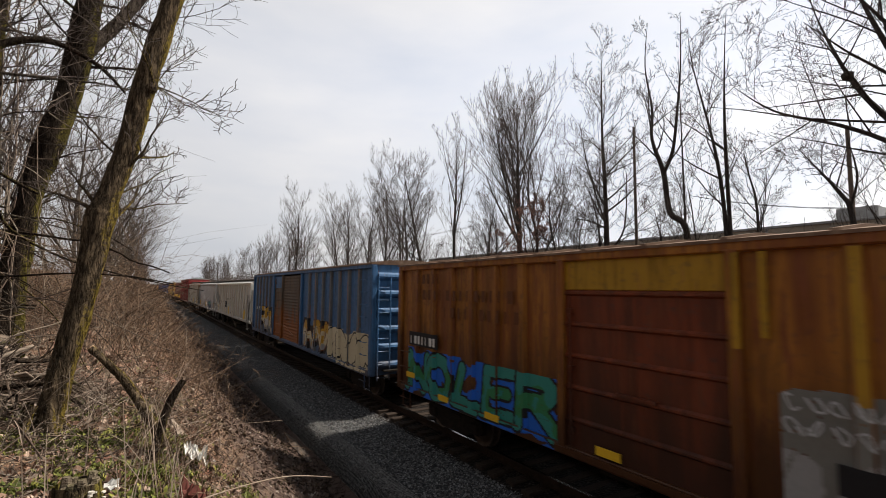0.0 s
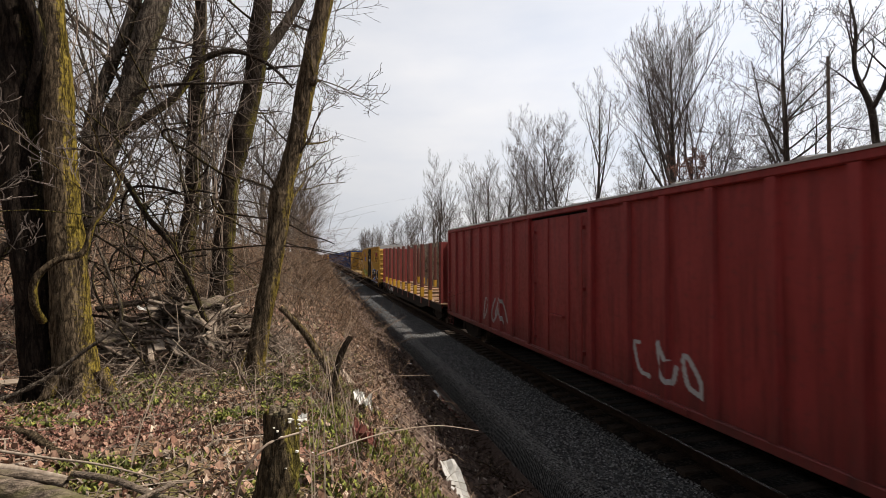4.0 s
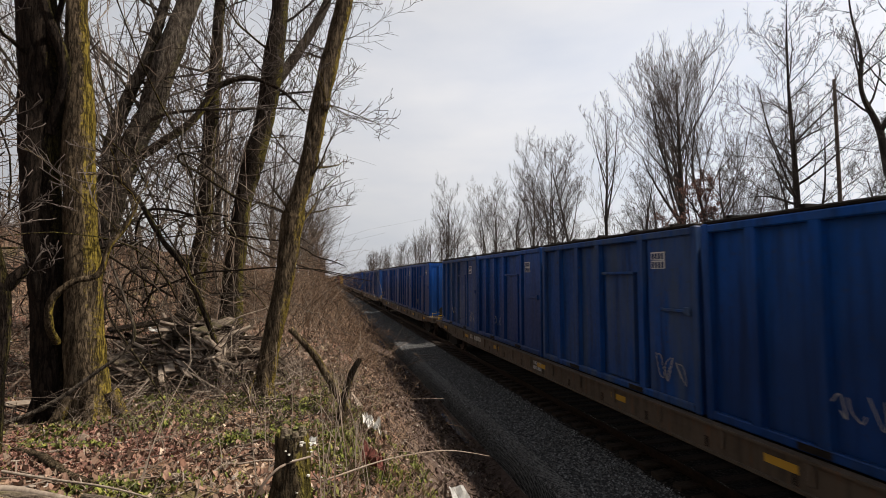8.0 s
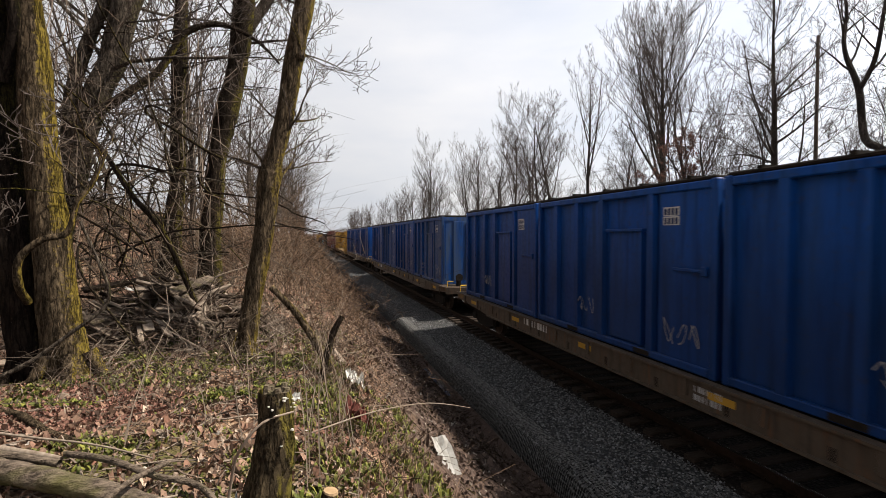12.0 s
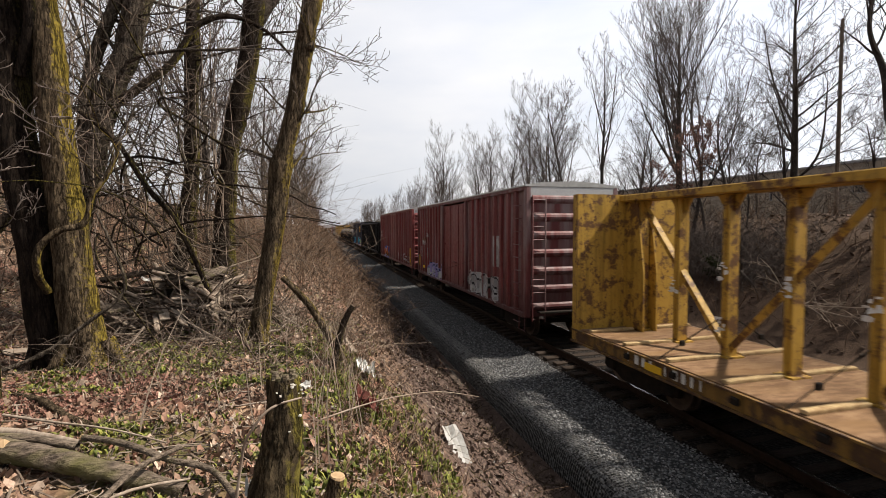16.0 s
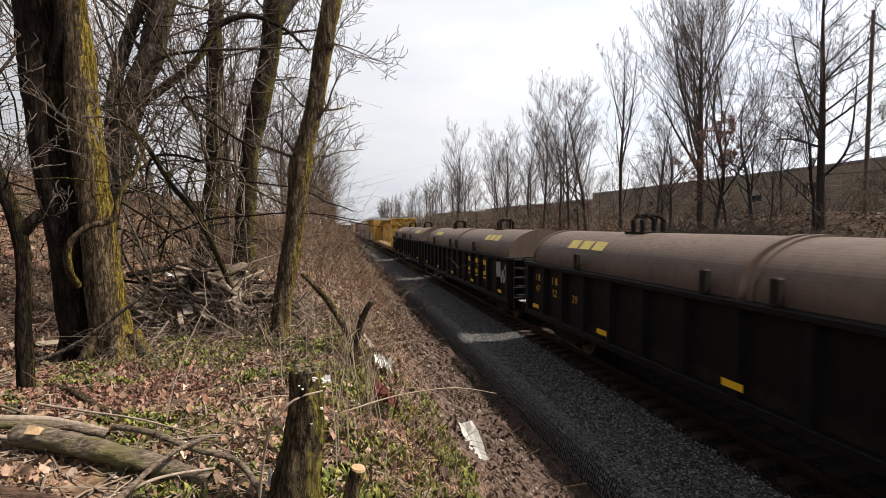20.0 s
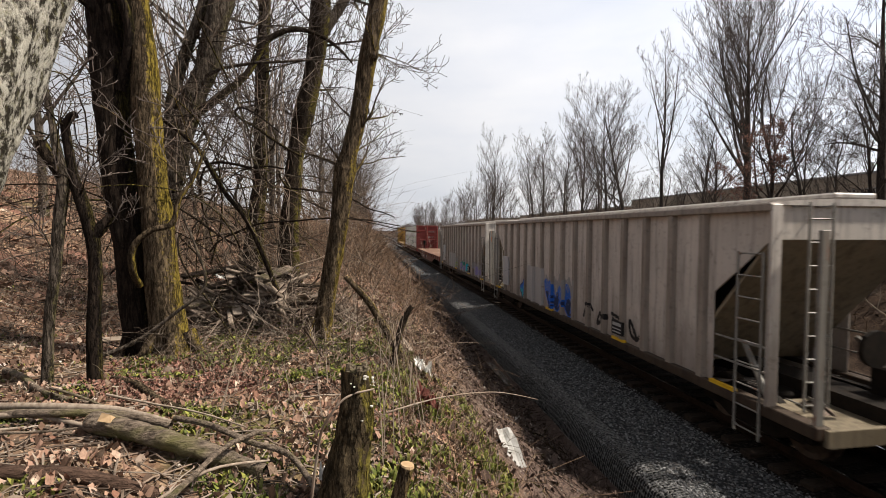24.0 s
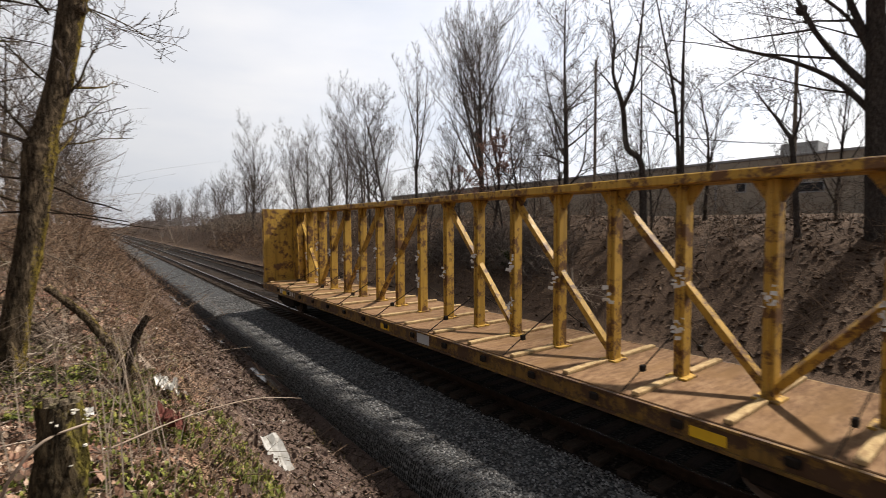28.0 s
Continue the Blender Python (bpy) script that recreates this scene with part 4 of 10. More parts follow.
        part("stencil", g, SPRAY["silver"], bulk_front)
    g = Geo()
    g.prism([(1.8, deck - 0.14), (4.4, deck - 0.62), (length - 4.4, deck - 0.62), (length - 1.8, deck - 0.14)], -0.35, 0.35, "x")
    part("fishbelly_sill", g, M_UNDER, car)
    running_gear(car, length, 2.0)
    bars(car, 20.4, deck - 0.24, 0.2, 4, SPRAY["white"], -w - 0.002, gap=0.05)
    bars(car, 19.35, deck - 0.24, 0.2, 5, SPRAY["white"], -w - 0.002, gap=0.04)
    part("data_plate", Geo().box(-w - 0.006, -w, length * 0.42, length * 0.42 + 0.5, deck - 0.3, deck - 0.06), SPRAY["silver"], car)
    for y in (length * 0.14, length * 0.5, length * 0.86):
        part("reflector", Geo().box(-w - 0.008, -w, y, y + 0.45, deck - 0.26, deck - 0.12), SPRAY["yellow"], car, "yellow reflective strip")
    place_car(car, y0)
    return car


def container_mesh_parts(length=5.98, h=3.32, mat=None):
    """A tall blue steel waste container, built once: posts, rails, panels, ribs, lid and end doors."""
    c = thing("shipping_container", "tall dark blue ribbed steel waste container on a flatcar", "container", "blue waste containers")
    w = 1.27
    for sx in (-1, 1):
        part("side_panel", Geo().box(sx * (w - 0.16), sx * (w - 0.12), 0.1, length - 0.1, 0.12, h - 0.12), mat, c)
        part("flush_panel", Geo().box(sx * (w - 0.125), sx * (w - 0.04), 0.12, 1.3, 0.14, h - 0.14, 0.008), mat, c)
        for y in (0.07, length - 0.07):
            part("corner_post", Geo().box(sx * (w - 0.14), sx * w, y - 0.07, y + 0.07, 0, h, 0.02), mat, c)
        for y in (1.52, 3.08, 4.05, 5.02):
            part("rib", Geo().prism([(sx * (w - 0.125), y - 0.1), (sx * (w - 0.002), y - 0.08), (sx * (w - 0.002), y + 0.08), (sx * (w - 0.125), y + 0.1)], 0.14, h - 0.14, "z"), mat, c)
        hatch = part("hatch", Geo().box(sx * (w - 0.125), sx * (w - 0.06), 1.8, 2.8, 0.2, h - 0.85, 0.008), mat, c)
        part("hatch_rail", Geo().box(sx * (w - 0.125), sx * (w + 0.02), 1.72, 2.86, h - 0.86, h - 0.8, 0.01).box(sx * (w - 0.125), sx * (w + 0.0), 1.74, 1.8, 0.2, h - 0.86), mat, hatch)
        part("top_rail", Geo().box(sx * (w - 0.12), sx * (w + 0.003), 0.14, length - 0.14, h - 0.16, h - 0.02, 0.02), mat, c)
        part("bottom_rail", Geo().box(sx * (w - 0.1), sx * (w + 0.003), 0.14, length - 0.14, 0.02, 0.16, 0.015), mat, c)
        part("fork_pocket", Geo().box(sx * w, sx * (w + 0.006), 1.5, 1.95, 0.04, 0.14).box(sx * w, sx * (w + 0.006), 3.95, 4.4, 0.04, 0.14), M_UNDER, c)
        part("latch", Geo().box(sx * (w - 0.02), sx * (w + 0.03), 0.25, 0.9, 1.75, 1.81, 0.01).box(sx * (w - 0.02), sx * (w + 0.04), 0.16, 0.28, 1.7, 1.86, 0.01), mat, c)
    for y, s in ((0.05, -1), (length - 0.05, 1)):
        part("end_panel", Geo().box(-w + 0.1, w - 0.1, y - 0.02, y + 0.02, 0.1, h - 0.1), mat, c)
        for a, b in ((-0.66, 0.32), (0.45, 1.12)):
            part("end_rib", Geo().box(a, b, y, y + s * 0.05, 0.19, h - 0.21, 0.02), mat, c)
        for low, high in ((h - 0.2, h - 0.02), (0.02, 0.18)):
            part("end_rail", Geo().box(-w + 0.1, w - 0.1, y - 0.04, y + s * 0.045, low, high, 0.02), mat, c)
        part("door_hinge", Geo().rod((-w + 0.2, y + s * 0.07, 0.3), (-w + 0.2, y + s * 0.07, h - 0.3), 0.02, 6).rod((0.0, y + s * 0.07, 0.3), (0.0, y + s * 0.07, h - 0.3), 0.02, 6), mat, c)
    g = Geo().box(-w + 0.02, w - 0.02, 0.03, length - 0.03, h - 0.02, h + 0.05, 0.02)
    for y in np.arange(0.6, length - 0.3, 1.2):
        g.box(-w + 0.02, w - 0.02, y - 0.05, y + 0.05, h + 0.04, h + 0.09)
    part("lid", g, M_UNDER, c, "grimy steel lid")
    part("floor", Geo().box(-w + 0.05, w - 0.05, 0.05, length - 0.05, 0.03, 0.1), M_UNDER, c)
    # white plates with lettering bars
    for spot in ("side", "end"):
        g, ink = Geo(), Geo()
        for row in range(2):
            if spot == "side":
                g.box(-w + 0.034, -w + 0.05, 0.82, 1.2, h - 0.58 - row * 0.17, h - 0.42 - row * 0.17)
                for k in range(4):
                    ink.box(-w + 0.03, -w + 0.04, 0.85 + k * 0.088, 0.91 + k * 0.088, h - 0.565 - row * 0.17, h - 0.445 - row * 0.17)
            else:
                g.box(0.5, 0.88, -0.012, 0.02, h - 0.58 - row * 0.17, h - 0.42 - row * 0.17)
                for k in range(4):
                    ink.box(0.53 + k * 0.088, 0.59 + k * 0.088, -0.016, 0, h - 0.565 - row * 0.17, h - 0.445 - row * 0.17)
        plate = part("number_plate", g, SPRAY["white"], c, "white plate with dark marks")
        part("plate_marks", ink, SPRAY["navy"], plate)
    return c


def container_car(y0, n, proto, seed):
    """A low flatcar under a row of containers."""
    rng = random.Random(seed)
    length = 26.2
    car = thing("container_flatcar", "grimy brown low-deck flatcar carrying four blue containers", "flatcar", "freight train cars")
    w = 1.4
    part("deck", Geo().box(-w + 0.1, w - 0.1, 0.2, length - 0.2, 1.05, 1.2), M_UNDER, car)
    for sx in (-1, 1):
        part("side_sill", Geo().prism([(0.02, 1.24), (length - 0.02, 1.24), (length - 0.02, 1.0), (length - 3.4, 0.78), (3.4, 0.78), (0.02, 1.0)], sx * (w - 0.05), sx * w, "x"), M_SILL, car)
        part("sill_flange", Geo().box(sx * (w - 0.12), sx * (w + 0.06), 3.4, length - 3.4, 0.76, 0.8).box(sx * (w - 0.12), sx * (w + 0.05), 0.02, length - 0.02, 1.2, 1.24), M_SILL, car)
        for k in range(7):
            y = 2.0 + k * (length - 4) / 6
            part("reflector", Geo().box(sx * w, sx * (w + 0.006), y - 0.25, y + 0.25, 0.98, 1.1), SPRAY["gold"], car, "yellow reflective strip")
        for k in range(18):
            y = 1.0 + k * (length - 2) / 17
            part("stake_pocket", Geo().box(sx * w, sx * (w + 0.04), y - 0.06, y + 0.06, 0.9, 1.2, 0.01), M_SILL, car)
    for y, s in ((0.0, 1), (length, -1)):
        g = Geo().box(-1.4, 1.4, y, y + s * 0.1, 0.9, 1.22, 0.02)
        for x in (-1.2, -0.4, 0.4, 1.2):
            g.box(x - 0.04, x + 0.04, y, y + s * 0.5, 1.0, 1.2)
        part("end_frame", g, M_ENDDECK, car)
        part("end_deck", Geo().box(-0.28, 0.28, y + s * 0.1, y + s * 1.1, 1.2, 1.25, 0.01).box(-1.38, -1.12, y + s * 0.1, y + s * 1.1, 1.2, 1.25, 0.01).box(1.12, 1.38, y + s * 0.1, y + s * 1.1, 1.2, 1.25, 0.01).box(-1.12, 1.12, y + s * 0.1, y + s * 0.3, 1.2, 1.245).box(-1.12, 1.12, y + s * 0.9, y + s * 1.1, 1.2, 1.245), M_ENDDECK, car, "dark rusty end deck with two open wells")
        part("sill_end", Geo().box(-w - 0.006, -w + 0.02, y + s * 0.05, y + s * 1.0, 1.04, 1.22), M_SILLGOLD, car, "grimy yellow sill end")
        part("hand_brake", Geo().box(-0.75, -0.55, y + s * 0.3, y + s * 0.5, 1.2, 1.75, 0.03).rod((-0.65, y + s * 0.25, 1.65), (-0.65, y + s * 0.3, 1.65), 0.18, 12), M_UNDER, car)
        part("hand_rail", Geo().tube([(-1.3, y + s * 0.1, 1.2), (-1.3, y + s * 0.1, 1.5), (-1.0, y + s * 0.1, 1.5)], [0.015] * 3, 5), SPRAY["yellow"], car)
    bars(car, length * 0.76, 1.0, 0.2, 9, SPRAY["white"], -w - 0.002)
    bars(car, length * 0.52, 1.02, 0.1, 7, SPRAY["silver"], -w - 0.002, lines=2)
    running_gear(car, length, 2.3)
    place_car(car, y0)
    return car


def gondola(y0, length, z0, z1, label, ribs=13):
    car = thing("gondola_car", label, "gondola", "freight train cars")
    xp, xr = HALF - 0.12, HALF
    ys = [0.15 + (length - 0.3) * i / ribs for i in range(ribs + 1)]
    for sx in (-1, 1):
        part("side_sheet", Geo().box(sx * (xp - 0.02), sx * xp, 0.05, length - 0.05, z0, z1 - 0.05), M_BLACKRIB, car)
        for y in ys:
            part("rib", Geo().prism([(sx * xp, y - 0.11), (sx * xr, y - 0.06), (sx * xr, y + 0.06), (sx * xp, y + 0.11)], z0, z1 - 0.1, "z"), M_BLACK, car)
        part("top_rail", Geo().box(sx * (xp - 0.06), sx * (xr + 0.02), 0, length, z1 - 0.14, z1, 0.02), M_BLACK, car)
        part("side_sill", Geo().box(sx * (xp - 0.1), sx * (xr + 0.01), 0.02, length - 0.02, z0 - 0.12, z0 + 0.1, 0.02), M_BLACK, car)
        ladder(car, sx * xr, 0.5 if sx < 0 else length - 0.5, z0 - 0.4, z1 - 0.3, M_BLACK, 0.42, "y", False, 0.4, sx * 0.07)
    for y, s in ((0.05, -1), (length - 0.05, 1)):
        part("end_wall", Geo().box(-xp, xp, y - 0.02, y + 0.02, z0, z1 - 0.02), M_BLACK, car)
        for k in range(6):
            z = z0 + 0.3 + (z1 - z0 - 0.5) * k / 5
            part("end_bar", Geo().box(-xp + 0.05, xp - 0.05, y, y + s * 0.1, z - 0.07, z + 0.07, 0.02), M_BLACK, car)
        ladder(car, -1.1, y + s * 0.1, z0 - 0.3, z1 - 0.2, M_BLACK, 0.42, "x", True, 0.4, s * 0.06)
    part("floor", Geo().box(-xp, xp, 0.05, length - 0.05, z0 - 0.02, z0 + 0.08), M_UNDER, car)
    for y in (0.81, length / 2, length - 0.81):
        part("reflector", Geo().box(-xp - 0.006, -xp, y - 0.06, y + 0.06, z0 + 0.3, z0 + 0.95), SPRAY["gold"], car, "yellow reflective strip")
    running_gear(car, length)
    place_car(car, y0)
    return car, rib_surface(ys, 0.1, -xp, -xr), ys


def coil_car(y0, length, label, seed):
    """A coil car: low ribbed black side, two rounded steel hoods with end plates, lifting lugs and stops."""
    car = thing("coil_car", label, "coil car", "freight train cars")
    z0, z1 = 0.82, 2.42
    xp, xr = HALF - 0.14, HALF
    ribs = 14
    ys = [0.2 + (length - 0.4) * i / ribs for i in range(ribs + 1)]
    for sx in (-1, 1):
        part("side_sheet", Geo().box(sx * (xp - 0.02), sx * xp, 0.05, length - 0.05, z0, z1 - 0.05), M_BLACK, car)
        for y in ys:
            part("rib", Geo().prism([(sx * xp, y - 0.13), (sx * xr, y - 0.08), (sx * xr, y + 0.08), (sx * xp, y + 0.13)], z0 + 0.02, z1 - 0.1, "z"), M_BLACK, car)
        part("top_rail", Geo().box(sx * (xp - 0.08), sx * (xr + 0.04), 0, length, z1 - 0.12, z1, 0.02), M_BLACK, car)
        part("side_sill", Geo().box(sx * (xp - 0.1), sx * (xr + 0.01), 0.02, length - 0.02, z0 - 0.1, z0 + 0.08, 0.02), M_BLACK, car)
        for y in (length * 0.27, length * 0.46, length * 0.54, length * 0.8):
            part("hood_stop", Geo().box(sx * (xp + 0.02), sx * (xr + 0.02), y - 0.07, y + 0.07, z1, z1 + 0.42, 0.02), M_UNDER, car)
        for k in range(5):
            y = 0.9 + (length - 1.8) * k / 4
            part("reflector", Geo().box(sx * xr, sx * (xr + 0.006), y - 0.2, y + 0.2, z0 + 0.2, z0 + 0.32), SPRAY["yellow"], car, "yellow reflective strip")
    for y, s in ((0.05, -1), (length - 0.05, 1)):
        part("end_wall", Geo().box(-xp, xp, y - 0.02, y + 0.02, z0, z1 - 0.02), M_BLACK, car)
        for k in range(5):
            z = z0 + 0.2 + (z1 - z0 - 0.3) * k / 4
            part("end_bar", Geo().box(-xp + 0.05, xp - 0.05, y, y + s * 0.12, z - 0.05, z + 0.05, 0.02), M_BLACK, car)
        part("end_platform", Geo().box(-1.2, 1.2, y, y + s * 0.35, z0 + 0.02, z0 + 0.06), M_GALV, car)
        ladder(car, -1.2, y + s * 0.12, z0 - 0.3, z1, M_BLACK, 0.42, "x", True, 0.36, s * 0.06)
    part("trough", Geo().box(-xp, xp, 0.05, length - 0.05, z0 - 0.05, z0 + 0.3), M_UNDER, car)
    arc = [(-1.38, z1 - 0.02)] + [(-1.38 * math.cos(a), z1 + 0.1 + 0.88 * math.sin(a)) for a in np.linspace(0.0, math.pi, 45)] + [(1.38, z1 - 0.02)]
    for a, b in ((0.35, length / 2 - 0.12), (length / 2 + 0.12, length - 0.35)):
        g = Geo().prism(arc, a, b)
        hood = part("hood", g, M_COVER, car, "rounded brown steel hood over the coils")
        big = [(x * 1.025, z1 + (z - z1) * 1.04) for x, z in arc]
        for y in (a, b):
            part("hood_flange", Geo().prism(big, y - 0.05, y + 0.05), M_COVER, hood)
        c = (a + b) / 2
        lug = Geo()
        lug.tube([(-0.28, c, z1 + 0.9), (-0.3, c, z1 + 1.28), (-0.18, c, z1 + 1.4), (0.18, c, z1 + 1.4), (0.3, c, z1 + 1.28), (0.28, c, z1 + 0.9)], [0.06] * 6, 6)
        lug.tube([(-0.28, c + 0.35, z1 + 0.9), (-0.3, c + 0.35, z1 + 1.28), (-0.18, c + 0.35, z1 + 1.4), (0.18, c + 0.35, z1 + 1.4), (0.3, c + 0.35, z1 + 1.28), (0.28, c + 0.35, z1 + 0.9)], [0.06] * 6, 6)
        lug.box(-0.4, 0.4, c - 0.2, c + 0.55, z1 + 0.93, z1 + 1.0)
        part("lifting_lug", lug, M_UNDER, hood)
        # worn yellow emblem, a plain slanted block shape, on the near flank
        an = 0.5
        for k in range(3):
            yy = c + 1.0 - k * 0.62 - (1.4 if a < 1 else -1.0)
            verts = []
            for dy, da in ((0, 0), (-0.5, 0), (-0.4, 0.3), (0.1, 0.3)):
                th = an + da
                verts.append((-1.40 * math.cos(th), yy + dy, z1 + 0.1 + 0.90 * math.sin(th)))
            part("emblem", Geo().add(verts, [(0, 1, 2, 3)]), M_WORNMARK, hood)
    running_gear(car, length, 1.9)
    # large yellow emblem blocks and small marks on the side
    for i in range(3):
        y = length * (0.36 if seed % 2 else 0.34) - i * (length - 0.4) / ribs
        y = ys[4 - i] + (length - 0.4) / ribs / 2 + 0.26
        g = Geo().box(-xp - 0.006, -xp, y - 0.52, y - 0.3, 1.45, 2.1).box(-xp - 0.006, -xp, y - 0.3, y, 1.9, 2.1).box(-xp - 0.006, -xp, y - 0.3, y, 1.45, 1.62).box(-xp - 0.006, -xp, y - 0.52, y, 1.3, 1.37)
        part("emblem", g, SPRAY["yellow"], car, "yellow painted block emblem")
    for k in range(3):
        yb = ys[-2 - k] + 0.75
        if k < 2:
            bars(car, yb, 1.85, 0.2, 2, SPRAY["gold"], -xp - 0.003, gap=0.02)
        if seed < 2:
            text(car, (("47", "52", "39"), ("47", "52", "74"))[seed][k], yb, 1.5, 0.3, SPRAY["gold"], -xp - 0.004)
        else:
            bars(car, yb, 1.55, 0.2, 2, SPRAY["gold"], -xp - 0.003, gap=0.02)
    place_car(car, y0)
    return car, rib_surface(ys, 0.13, -xp, -xr), ys


def flatcar(y0, length, deck, label, plate=None):
    car = thing("flatcar", label, "flatcar", "freight train cars")
    w = 1.5
    g = Geo()
    part("deck_plate", Geo().box(-w, w, 0, length, deck - 0.06, deck, 0.01), plate or M_DECK, car)
    for sx in (-1, 1):
        part("side_sill", Geo().prism([(0.0, deck - 0.06), (length, deck - 0.06), (length, deck - 0.42), (length - 3.6, deck - 0.42), (length - 5.2, deck - 0.85), (5.2, deck - 0.85), (3.6, deck - 0.42), (0, deck - 0.42)], sx * (w - 0.06), sx * (w - 0.01), "x"), M_BOXRED, car)
        part("sill_lip", Geo().box(sx * (w - 0.02), sx * (w + 0.03), 0, length, deck - 0.1, deck - 0.02, 0.01), M_BOXRED, car)
        for k in range(14):
            y = 0.9 + k * (length - 1.8) / 13
            part("stake_pocket", Geo().box(sx * w, sx * (w + 0.05), y - 0.08, y + 0.08, deck - 0.36, deck - 0.1, 0.015), M_BOXRED, car)
    part("end_deck", Geo().box(-1.35, 1.35, -0.6, 0.0, deck - 0.32, deck - 0.26), M_DECK, car)
    part("end_beam", Geo().box(-w, w, -0.02, 0.05, deck - 0.5, deck - 0.06).box(-w, w, length - 0.05, length + 0.02, deck - 0.5, deck - 0.06), M_BOXRED, car)
    part("hand_brake", Geo().rod((-0.9, 0.3, deck), (-0.9, 0.3, deck + 0.25), 0.03, 6).rod((-0.9, 0.25, deck + 0.25), (-0.9, 0.35, deck + 0.25), 0.16, 12), M_UNDER, car)
    text(car, "LBR", length * 0.72, deck - 0.68, 0.4, SPRAY["white"], -w - 0.004)
    text(car, "55403", length * 0.72 - 1.15, deck - 0.68, 0.4, SPRAY["white"], -w - 0.004)
    bars(car, length * 0.5, deck - 0.5, 0.1, 6, SPRAY["silver"], -w - 0.0, lines=2)
    part("data_plate", Geo().box(-w - 0.002, -w + 0.012, length * 0.52, length * 0.52 + 0.5, deck - 0.78, deck - 0.36), SPRAY["black"], car)
    for y in (length * 0.2, length * 0.45, length * 0.8):
        part("reflector", Geo().box(-w - 0.004, -w + 0.01, y, y + 0.12, deck - 0.4, deck - 0.12), SPRAY["gold"], car, "yellow reflective strip")
    running_gear(car, length, 2.0)
    place_car(car, y0)
    return car


def stake_flatcar(y0, length, label):
    """A bulkhead flatcar with tall stakes along both sides."""
    car = thing("stake_flatcar", label, "flatcar", "freight train cars")
    w, deck, top = 1.5, 1.15, 4.35
    part("deck", Geo().box(-w + 0.06, w - 0.06, 0.3, length - 0.3, deck - 0.14, deck, 0.01), M_DECK, car)
    for sx in (-1, 1):
        part("side_sill", Geo().prism([(0.0, deck), (length, deck), (length, deck - 0.35), (length - 3, deck - 0.35), (length - 4.4, deck - 0.6), (4.4, deck - 0.6), (3, deck - 0.35), (0, deck - 0.35)], sx * (w - 0.055), sx * w, "x"), M_UNDER, car)
        for k in range(9):
            y = 2.4 + k * (length - 4.8) / 8
            st = part("stake", Geo().box(sx * (w - 0.12), sx * (w + 0.05), y - 0.15, y + 0.15, deck - 0.35, top, 0.02), M_BOXRED, car)
            part("stake_band", Geo().box(sx * (w - 0.13), sx * (w + 0.06), y - 0.155, y + 0.155, deck + 0.05, deck + 0.6, 0.01), SPRAY["gold"], st)
    for y, s in ((0, 1), (length, -1)):
        bulk = part("bulkhead", Geo().box(-w, w, y + s * 0.25, y + s * 0.33, deck, top, 0.01), M_BULKHEAD, car, "tall faded red steel bulkhead")
        for k in range(7):
            x = -w + 0.1 + k * (2 * w - 0.2) / 6
            part("bulkhead_post", Geo().box(x - 0.06, x + 0.06, y + s * 0.08, y + s * 0.25, deck - 0.2, top, 0.01), M_BULKHEAD, bulk)
        part("end_deck", Geo().box(-w, w, y, y + s * 1.4, deck - 0.02, deck + 0.07, 0.01), M_DECK, car)
    for y in np.arange(1.8, length - 1.5, 2.6):
        part("riser", Geo().box(-w + 0.15, w - 0.15, y - 0.07, y + 0.07, deck, deck + 0.1, 0.01), M_DECKWOOD, car)
    bars(car, length * 0.82, deck - 0.42, 0.28, 10, SPRAY["white"], -w - 0.002)
    running_gear(car, length, 2.0)
    place_car(car, y0)
    return car
# ---------------------------------------------------------------- the train, front to rear
car, sf, _ = boxcar(-4.2, 16.0, 0.9, 4.25, M_ORANGE, "rusty ochre boxcar with graffiti and a red-brown plug door", 7, (8.53, 2.78, M_DOORRUST, "bars", M_YELLOWPANEL), roof_mat=M_ROOFRUST, post_mat=M_ORANGE)
graffiti(car, 10.1, 15.5, 0.92, 2.08, 3, 6, ["teal", "green", "teal"], "black", "blue", sf, 0.13, 0.02, "NOLER")
graffiti(car, 3.9, 6.72, 0.95, 2.6, 5, 3, ["dirt", "grey"], "dirt", "dirt", sf, 0.24)
for low in (2.06, 2.32):
    graffiti(car, 5.5, 6.68, low, low + 0.26, int(low * 10), 6, ["silver"], "silver", None, lambda y: -HALF - 0.022, 0.008)
for y, z, w, h in ((6.25, 1.25, 0.24, 0.22), (5.75, 1.35, 0.2, 0.2), (5.9, 1.75, 0.3, 0.3)):
    part("paint_patch", Geo().box(-HALF - 0.026, -HALF, y - w, y + w, z - h / 2, z + h / 2), SPRAY["black" if h > 0.25 else "dirt"], car, "worn painted patch")
for y, w, low in ((5.96, 0.055, 2.5), (6.8, 0.04, 3.1), (7.1, 0.04, 2.95)):
    part("painted_post", Geo().box(-HALF - (0.022 if y < 7 else 0.05), -HALF, y - w, y + w, low, 4.1), M_YELLOWPANEL, car, "chrome-yellow painted post")
for y, z in ((5.2, 1.15), (9.0, 1.1), (11.8, 1.0), (13.6, 1.0), (15.2, 1.3)):
    part("reflector", Geo().box(-HALF - 0.024, -HALF, y - 0.22, y + 0.22, z, z + 0.13), SPRAY["yellow"], car, "yellow reflective strip")
bars(car, 14.9, 3.75, 0.24, 5, SPRAY["brown"], -HALF - 0.016, gap=0.05)
bars(car, 14.9, 3.35, 0.24, 14, SPRAY["brown"], -HALF - 0.016, gap=0.08)
